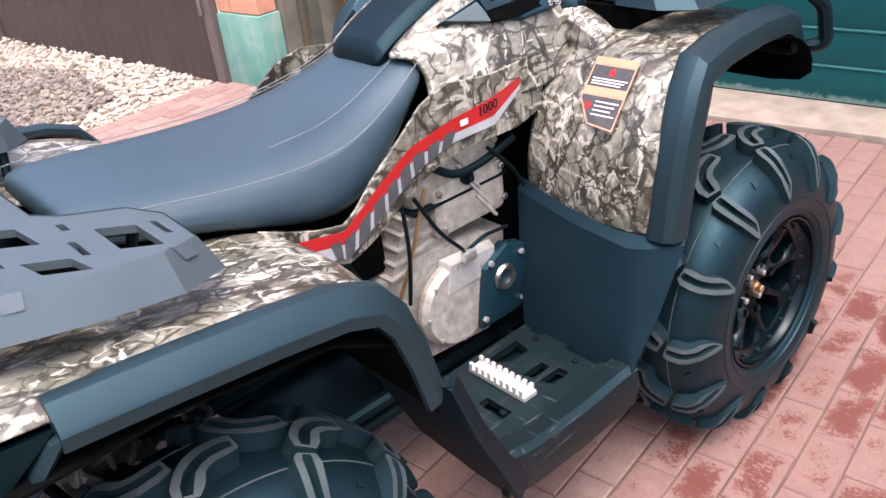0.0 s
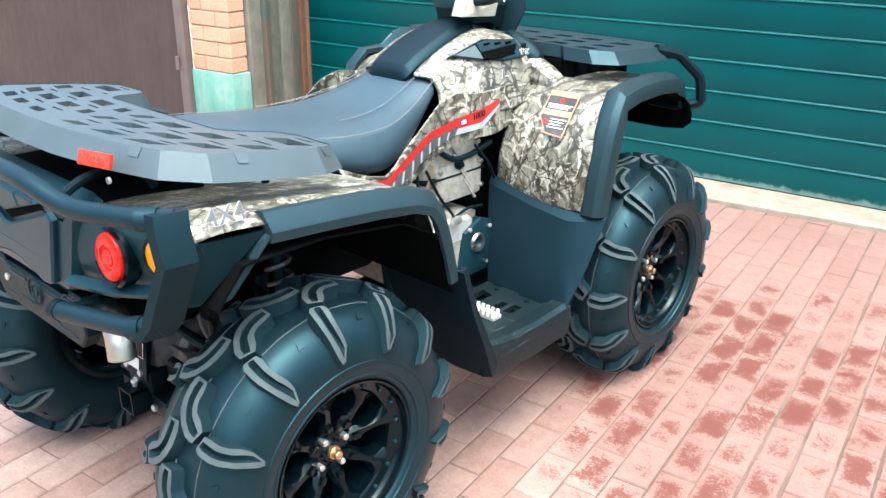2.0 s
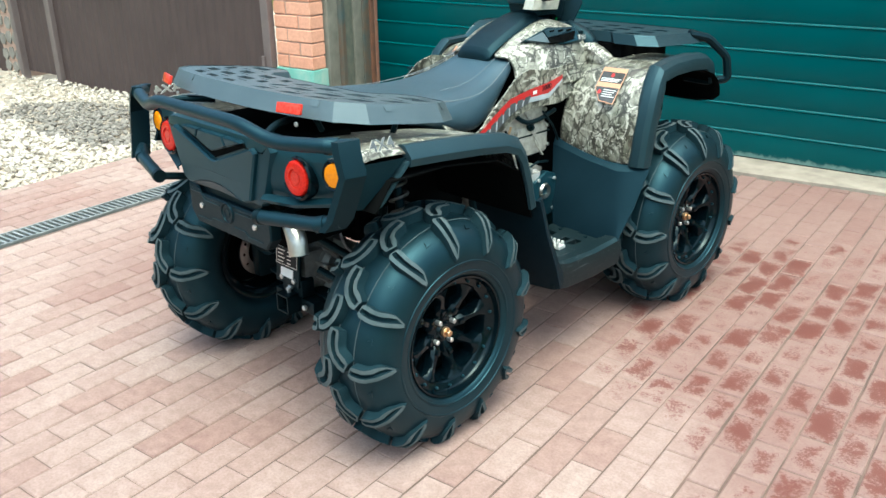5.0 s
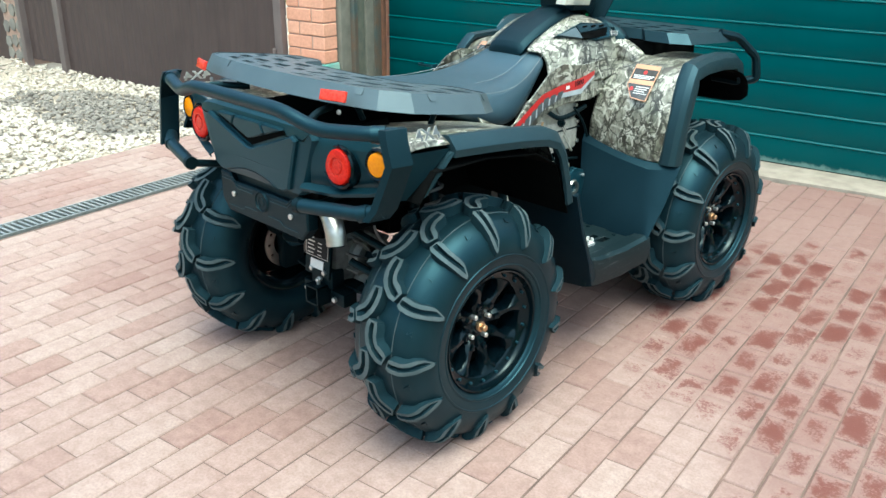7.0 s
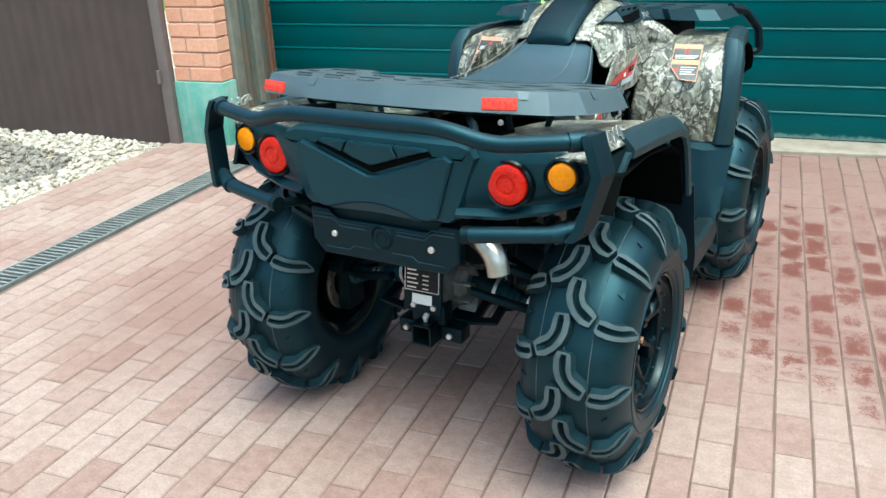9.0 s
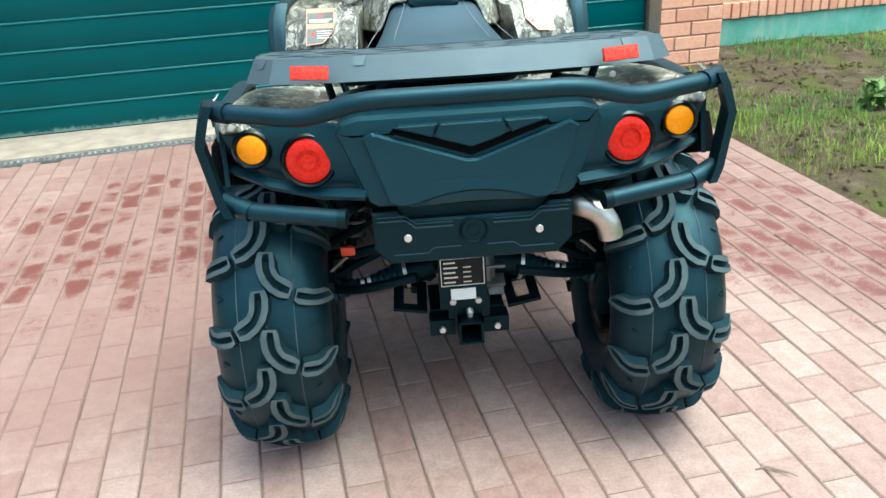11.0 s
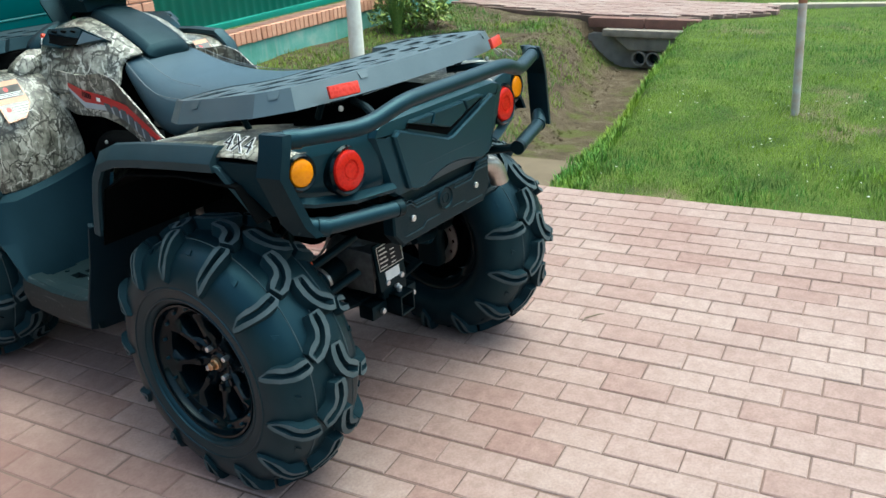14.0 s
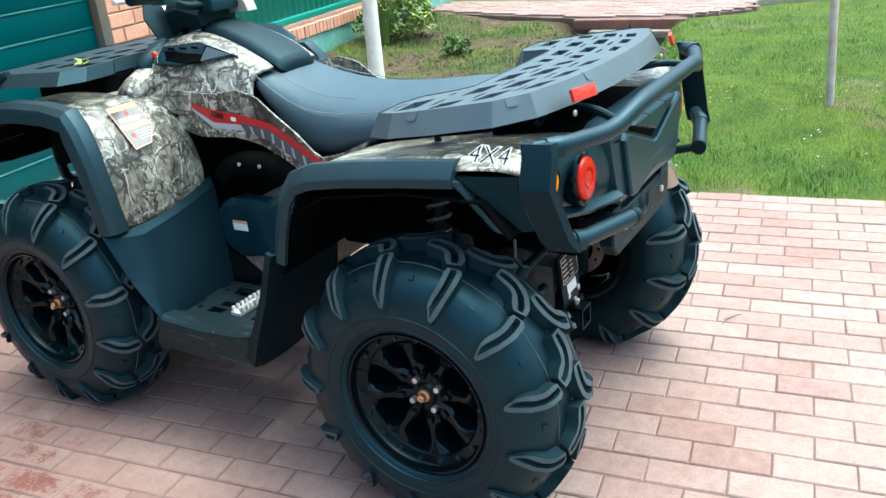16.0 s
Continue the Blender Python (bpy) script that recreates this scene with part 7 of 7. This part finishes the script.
# ---- engine, frame and running gear ----
def build_engine():
    eng = part("engine", loft([[(-0.15, 0.58, 0.44), (0.16, 0.58, 0.44), (0.17, 0.58, 0.60), (-0.15, 0.58, 0.62)], [(-0.16, 0.66, 0.38), (0.19, 0.66, 0.38), (0.20, 0.66, 0.64), (-0.16, 0.66, 0.66)], [(-0.16, 0.86, 0.36), (0.19, 0.86, 0.36), (0.20, 0.86, 0.62), (-0.16, 0.86, 0.62)], [(-0.14, 0.96, 0.40), (0.15, 0.96, 0.40), (0.16, 0.96, 0.58), (-0.14, 0.96, 0.58)]]), ALLOY, ATV, "cast alloy engine", smooth=0.5)
    part("crankcase_cover", disc(0.105, 0.035, facing((0.195, 0.75, 0.50), (0, 1, 0), (0, 0, 1)), 32, 0.012), ALLOY, eng)
    part("cylinder", loft([[(0.02, 0.60, 0.60), (0.185, 0.60, 0.60), (0.185, 0.76, 0.62), (0.02, 0.76, 0.62)], [(0.02, 0.665, 0.74), (0.185, 0.665, 0.74), (0.185, 0.82, 0.76), (0.02, 0.82, 0.76)]]), ALLOY, eng, smooth=0.4)
    for k in range(5):
        t = k / 4
        part("fin", box((0.015, -0.088, -0.004), (0.195, 0.088, 0.004), 0.002, pose(0, 0.685 + 0.055 * t, 0.625 + 0.115 * t, 8, 0, 0)), ALLOY, eng)
    part("cylinder_head", box((0.01, 0.67, 0.745), (0.205, 0.92, 0.845), 0.02), ALLOY, eng)
    part("rocker_cover", box((0.03, 0.72, 0.66), (0.212, 0.93, 0.78), 0.022), ALLOY, eng)
    part("bright_cover", loft([[(0.205, 0.70, 0.53), (0.205, 0.86, 0.53), (0.205, 0.87, 0.60), (0.205, 0.72, 0.615)], [(0.232, 0.715, 0.54), (0.232, 0.85, 0.54), (0.232, 0.86, 0.595), (0.232, 0.73, 0.605)]]), PEG, eng, "bright bare alloy cover", smooth=0.4)
    cov = part("gear_cover", prism([(-0.075, -0.085), (0.055, -0.085), (0.080, -0.03), (0.075, 0.075), (0.02, 0.095), (-0.05, 0.06)], 0, 0.032, 0.006, facing((0.215, 0.865, 0.500), (0, 1, 0), (0, 0, 1))), SATIN, eng, "black gear cover")
    part("shaft_ring", revolve([(0.018, 0.028), (0.018, 0.040), (0.028, 0.042), (0.032, 0.034)], 28, "z", facing((0.215, 0.868, 0.520), (0, 1, 0), (0, 0, 1))), STEEL, cov, "bright shaft ring")
    for y, z in ((0.80, 0.44), (0.92, 0.44), (0.925, 0.56), (0.83, 0.57)):
        part("bolt", disc(0.007, 0.010, facing((0.245, y, z), (0, 1, 0), (0, 0, 1)), 6), ZINC, cov)
    for k in range(8):
        a = 2 * math.pi * k / 8
        part("bolt", disc(0.006, 0.010, facing((0.222, 0.75 + 0.092 * math.cos(a), 0.50 + 0.092 * math.sin(a)), (0, 1, 0), (0, 0, 1)), 6), ZINC, eng)
    part("sensor", joined(disc(0.016, 0.014, facing((0.207, 0.815, 0.775), (0, 1, 0), (0, 0, 1)), 16), disc(0.008, 0.010, facing((0.22, 0.815, 0.775), (0, 1, 0), (0, 0, 1)), 12)), DARK, eng)
    # ribs, bolts and a gasket line on the head
    for k in range(4):
        part("rib", box((0.206, -0.045, -0.0035), (0.216, 0.045, 0.0035), 0.002, pose(0, 0.80 + 0.022 * k, 0.815 - 0.042 * k, -52, 0, 0)), ALLOY, eng)
    for y, z in ((0.735, 0.825), (0.90, 0.83), (0.735, 0.765), (0.915, 0.765), (0.92, 0.69), (0.74, 0.68)):
        part("bolt", disc(0.0075, 0.012, facing((0.207, y, z), (0, 1, 0), (0, 0, 1)), 6), STEEL, eng)
    part("gasket", box((0.012, 0.665, 0.740), (0.2135, 0.935, 0.7465), 0.001), DARK, eng)
    part("hose", tube([(0.215, 0.70, 0.85), (0.235, 0.76, 0.80), (0.230, 0.85, 0.80), (0.22, 0.95, 0.82)], 0.009, 10, 0.04), DARK, eng)
    for pts in ([(0.225, 0.66, 0.79), (0.245, 0.70, 0.70), (0.245, 0.755, 0.640), (0.235, 0.77, 0.62)], [(0.21, 0.64, 0.78), (0.23, 0.63, 0.68), (0.22, 0.62, 0.56)], [(0.235, 0.77, 0.62), (0.245, 0.82, 0.645), (0.235, 0.90, 0.63)], [(0.235, 0.86, 0.83), (0.235, 0.93, 0.76), (0.225, 0.97, 0.70)]):
        part("cable", tube(pts, 0.0045, 8, 0.05), DARK, eng)
    part("dipstick_tube", tube([(0.205, 0.60, 0.56), (0.225, 0.635, 0.66), (0.225, 0.69, 0.80)], 0.0045, 8, 0.04), BRASS, eng, "thin brassy pipe")
    part("connector", box((0.235, 0.755, 0.605), (0.252, 0.79, 0.628), 0.004), ZINC, eng)
    # drive belt cover on the other side
    cv = part("belt_cover", joined(disc(0.125, 0.075, facing((-0.165, 0.66, 0.555), (0, -1, 0), (0, 0, 1)), 40, 0.02), disc(0.10, 0.06, facing((-0.165, 0.88, 0.545), (0, -1, 0), (0, 0, 1)), 40, 0.018), box((-0.225, 0.66, 0.46), (-0.165, 0.88, 0.65), 0.012)), SATIN, ATV, "round black drive belt cover")
    part("sticker", box((-0.0006, -0.030, -0.016), (0.0006, 0.030, 0.016), 0, pose(-0.2266, 0.868, 0.560)), WHITE, cv, "white sticker with an orange edge")
    part("sticker_edge", box((-0.0007, -0.030, 0.008), (0.0007, 0.030, 0.0158), 0, pose(-0.2270, 0.868, 0.560)), ORANGE, cv)
    part("air_duct", tube([(-0.17, 0.95, 0.70), (-0.20, 0.86, 0.76), (-0.20, 0.74, 0.77), (-0.17, 0.60, 0.72)], 0.036, 16, 0.06), LINER, ATV)
    for y in (0.72, 0.80):
        part("bolt", disc(0.006, 0.006, facing((-0.248, y, 0.775), (0, -1, 0), (0, 0, 1)), 8), ZINC, ATV)


build_engine()


def build_chassis():
    for s in (1, -1):
        part("frame_tube", tube([(s * 0.09, 0.10, 0.36), (s * 0.14, 0.30, 0.30), (s * 0.15, 1.40, 0.30), (s * 0.12, 1.66, 0.42)], 0.019, 10, 0.08), DARK, ATV)
        part("frame_tube", tube([(s * 0.16, -0.24, 0.86), (s * 0.17, 0.45, 0.80), (s * 0.16, 0.55, 0.60), (s * 0.15, 0.60, 0.31)], 0.017, 10, 0.08), DARK, ATV)
        part("frame_tube", tube([(s * 0.14, 0.16, 0.84), (s * 0.13, 0.12, 0.30)], 0.017, 10), DARK, ATV)
        part("foot_bracket", tube([(s * 0.15, 0.62, 0.33), (s * 0.40, 0.62, 0.34), (s * 0.40, 0.90, 0.34), (s * 0.15, 0.90, 0.33)], 0.012, 8, 0.04), DARK, ATV)
        for y in (0.0, AXLE_F):
            inner = 0.09
            # drive shaft with rubber boots and bright clamps
            part("drive_shaft", tube([(s * inner, y, 0.435), (s * 0.40, y, 0.375)], 0.013, 12), DARK, ATV)
            prof = []
            for k in range(6):
                prof += [(0.040 - 0.0042 * k, 0.018 * k), (0.033 - 0.0040 * k, 0.018 * k + 0.010)]
            d = Vector((s * 0.31, 0, -0.06)).normalized()
            for base, flip in ((Vector((s * 0.155, y, 0.424)), 1), (Vector((s * 0.375, y, 0.380)), -1)):
                q = (d * flip).to_track_quat("Z", "Y").to_matrix().to_4x4()
                q.translation = base
                b = part("axle_boot", revolve([(0.00001, 0.0)] + prof + [(0.00001, 0.108)], 24, "z", q), SATIN, ATV, "ribbed black rubber boot")
                part("clamp", revolve([(0.041, -0.004), (0.0435, -0.004), (0.0435, 0.006), (0.041, 0.006)], 24, "z", q), ZINC, b, "bright clamp")
                part("clamp", revolve([(0.017, 0.098), (0.0205, 0.098), (0.0205, 0.108), (0.017, 0.108)], 20, "z", q), ZINC, b, "bright clamp")
            part("drive_cup", tube([(s * 0.08, y, 0.438), (s * 0.158, y, 0.424)], 0.036, 20), DARK, ATV)
            for z0, z1 in (((0.32, 0.28), (0.52, 0.45)) if y else ((0.47, 0.40), (0.58, 0.50))):
                for dy in (-0.10, 0.10):
                    part("control_arm", tube([(s * 0.13, y + dy * 1.3, z0), (s * 0.28, y + dy * 0.9, (z0 + z1) / 2 - 0.01), (s * 0.38, y + dy * 0.2, z1)], 0.013, 10, 0.05), DARK, ATV)
            part("knuckle", box((-0.025, -0.045, -0.10), (0.025, 0.045, 0.10), 0.012, pose(s * 0.385, y, 0.365)), DARK, ATV)
            # coil-over shock
            a, b = Vector((s * 0.33, y + 0.09, 0.36)), Vector((s * 0.22, y + 0.12, 0.83))
            sh = part("shock_absorber", tube([a, b], 0.016, 12), DARK, ATV)
            pts = []
            q = (b - a).to_track_quat("Z", "Y").to_matrix().to_4x4()
            q.translation = a
            for k in range(100):
                t = k / 99
                pts.append(q @ Vector((0.030 * math.cos(t * 2 * math.pi * 9), 0.030 * math.sin(t * 2 * math.pi * 9), 0.10 + t * 0.34)))
            part("spring", tube(pts, 0.0055, 6), DULL_ALLOY, sh)
            part("caliper", box((-0.03, -0.05, -0.025), (0.03, 0.05, 0.025), 0.010, pose(s * 0.375, y - 0.04, 0.45, 20, 0, 0)), DARK, ATV)
            part("brake_hose", tube([(s * 0.36, y - 0.05, 0.46), (s * 0.30, y - 0.09, 0.53), (s * 0.20, y - 0.08, 0.56), (s * 0.14, y - 0.05, 0.60)], 0.004, 8, 0.05), RUST, ATV)
    part("brake_clip", box((-0.018, -0.008, -0.012), (0.018, 0.008, 0.012), 0.004, pose(-0.30, -0.10, 0.545)), ORANGE_PART, ATV, "orange clip")
    part("skid_plate", box((-0.17, 0.30, 0.262), (0.17, 1.66, 0.278), 0.004), DARK, ATV)
    # plain black blocks fill the body and keep its gaps dark
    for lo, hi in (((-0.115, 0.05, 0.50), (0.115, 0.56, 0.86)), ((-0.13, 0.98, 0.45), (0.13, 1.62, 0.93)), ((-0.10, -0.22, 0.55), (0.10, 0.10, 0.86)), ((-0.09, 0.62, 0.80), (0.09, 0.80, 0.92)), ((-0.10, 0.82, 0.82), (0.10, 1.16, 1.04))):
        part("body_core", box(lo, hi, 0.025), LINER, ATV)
    # rear differential with its data plate
    dif = part("differential", joined(disc(0.095, 0.09, facing((-0.052, 0.0, 0.432), (0, 1, 0), (0, 0, 1)), 32, 0.02), disc(0.075, 0.05, facing((0.03, 0.0, 0.432), (0, 1, 0), (0, 0, 1)), 32, 0.015), box((-0.065, -0.125, 0.36), (0.045, 0.02, 0.50), 0.02)), DULL_ALLOY, ATV, "cast alloy rear differential")
    for k in range(10):
        a = 2 * math.pi * k / 10
        part("rib", box((0.045, -0.004, 0.045), (0.105, 0.004, 0.088), 0.002, pose(0.0, 0.0, 0.432, math.degrees(a), 0, 0)), DULL_ALLOY, dif)
    plt = facing((-0.014, -0.150, 0.485), (1, 0.02, 0), (0, 0.12, 1))
    part("data_plate_bracket", box((-0.062, -0.10, -0.012), (0.062, 0.045, -0.002), 0.003, plt), DARK, dif)
    dp = part("data_plate", box((-0.056, -0.036, 0), (0.056, 0.038, 0.002), 0.001, plt), INK, dif, "black data plate with unreadable lines")
    for k in range(5):
        part("plate_line", box((-0.048, 0.024 - k * 0.013, 0.002), (-0.012 if k % 2 else -0.018, 0.028 - k * 0.013, 0.0026), 0, plt), ZINC, dp)
        if k > 0:
            part("plate_line", box((0.002, 0.024 - k * 0.013, 0.002), (0.022, 0.027 - k * 0.013, 0.0026), 0, plt), ZINC, dp)
    for x0, y0, x1, y1 in ((-0.056, 0.036, 0.056, 0.038), (-0.056, -0.036, 0.056, -0.034), (-0.056, -0.036, -0.054, 0.038), (0.054, -0.036, 0.056, 0.038)):
        part("plate_rim", box((x0, y0, 0.002), (x1, y1, 0.0028), 0, plt), ZINC, dp)
    part("pale_tag", box((-0.032, -0.075, -0.001), (0.032, -0.045, 0.001), 0, plt), WHITE, dif, "pale blank tag")
    # tow hitch receiver under it
    hit = part("hitch", joined(box((-0.105, -0.145, 0.300), (-0.036, -0.09, 0.345), 0.004), box((0.036, -0.145, 0.300), (0.105, -0.09, 0.345), 0.004), box((-0.055, -0.15, 0.350), (0.055, -0.10, 0.412), 0.005), box((-0.10, -0.09, 0.335), (0.10, 0.06, 0.350), 0.004)), DARK, ATV, "black tow hitch bracket")
    for s in (1, -1):
        q = pose(s * 0.150, -0.045, 0.372, 14, s * -10, 0)
        part("slotted_ear", plate([(-0.045, -0.060), (0.045, -0.060), (0.045, 0.060), (-0.045, 0.060)], [[(-0.018, -0.036), (0.018, -0.036), (0.018, 0.036), (-0.018, 0.036)]], -0.005, 0.005, q), DARK, hit, smooth=0)
    part("receiver", joined(box((-0.032, -0.195, 0.297), (-0.026, -0.10, 0.361), 0.001), box((0.026, -0.195, 0.297), (0.032, -0.10, 0.361), 0.001), box((-0.032, -0.195, 0.355), (0.032, -0.10, 0.361), 0.001), box((-0.032, -0.195, 0.297), (0.032, -0.10, 0.303), 0.001)), DARK, hit)
    for x, z in ((-0.042, 0.405), (0.024, 0.405), (0.0, 0.378), (-0.072, 0.325), (0.072, 0.325)):
        part("bolt", disc(0.009, 0.012, facing((x, -0.152, z), (1, 0, 0), (0, 0, 1)), 6), ZINC, hit, "bright bolt")
    part("grease_nipple", joined(disc(0.007, 0.02, Matrix.Translation((0.0, -0.165, 0.361)), 8), disc(0.010, 0.006, Matrix.Translation((0.0, -0.165, 0.372)), 8)), ZINC, hit)


build_chassis()


def build_exhaust():
    m = part("muffler", tube([(0.02, -0.27, 0.675), (0.02, 0.25, 0.675)], 0.075, 24), DARK, ATV, "black exhaust silencer")
    part("muffler_end", joined(disc(0.055, 0.04, facing((0.235, -0.270, 0.690), (1, 0, 0), (0, 0, 1)), 28, 0.01), box((0.10, -0.28, 0.62), (0.26, -0.10, 0.73), 0.03)), LINER, ATV)
    pipe = [(0.215, -0.275, 0.710), (0.250, -0.302, 0.710), (0.284, -0.318, 0.700), (0.309, -0.326, 0.673), (0.318, -0.330, 0.634)]
    part("tail_pipe", tube(pipe, 0.0285, 24, 0.02), STEEL, ATV, "bright curved exhaust tail pipe", smooth=0.9)
    part("pipe_bore", disc(0.0245, 0.004, facing((0.3185, -0.3305, 0.6315), (1, 0, 0.2), (0, 1, -0.1)), 20), DARK, ATV)


build_exhaust()

# small blossom sprig left on the front rack
sprig = empty("flower_sprig", pose(-0.30, 1.34, 1.074, 0, 0, 40))
tagged(sprig, "small wilted pale green sprig lying on the front rack", "sprig")
bm = bmesh.new()
for k in range(9):
    a = k * 0.7
    m = pose(0.022 * math.cos(a) + 0.01 * (k % 3), 0.016 * math.sin(a), 0.004 + 0.003 * (k % 3), 20 * math.sin(k * 2.1), 25 * math.cos(k * 1.7), k * 50)
    join(bm, prism([(-0.014, 0), (0, -0.008), (0.016, 0), (0, 0.008)], 0, 0.0012, 0, m))
part("petals", bm, YELLOW_LEAF, sprig, smooth=0)
part("stalk", tube([(-0.04, 0, 0.003), (0.0, 0.004, 0.006), (0.03, 0, 0.003)], 0.0015, 6), LEAF, sprig)


# ---- the rest of the ground, from large to small ----
build_pillar(-2.985, 2.60, 2.3, "orange brick gate pillar on a faded green plinth")
build_door_pier()
build_culvert()
build_trunk(3.24, 2.05, 0.058, 2.6, (0.10, 0.05), "young tree with a whitewashed trunk")
build_trunk(10.2, 1.98, 0.07, 2.6, (0.05, 0.0), "whitewashed tree trunk beyond the brick path")
leaf_bush("shrub", 6.45, 3.35, 0.48, 0.60, 2000, (LEAF, YELLOW_LEAF), "leafy green shrub with long pointed leaves by the fence", 0.55)
leaf_bush("low_plant", 5.6, 2.35, 0.16, 0.16, 160, (LEAF,), "low leafy weed on the earth bank")
leaf_bush("low_plant", 3.05, 2.15, 0.12, 0.14, 110, (LEAF,), "low leafy weed beside the trunk")
build_post()
build_twig()
build_gravel()
build_clods()
build_grass()
build_gutter()
build_paving()
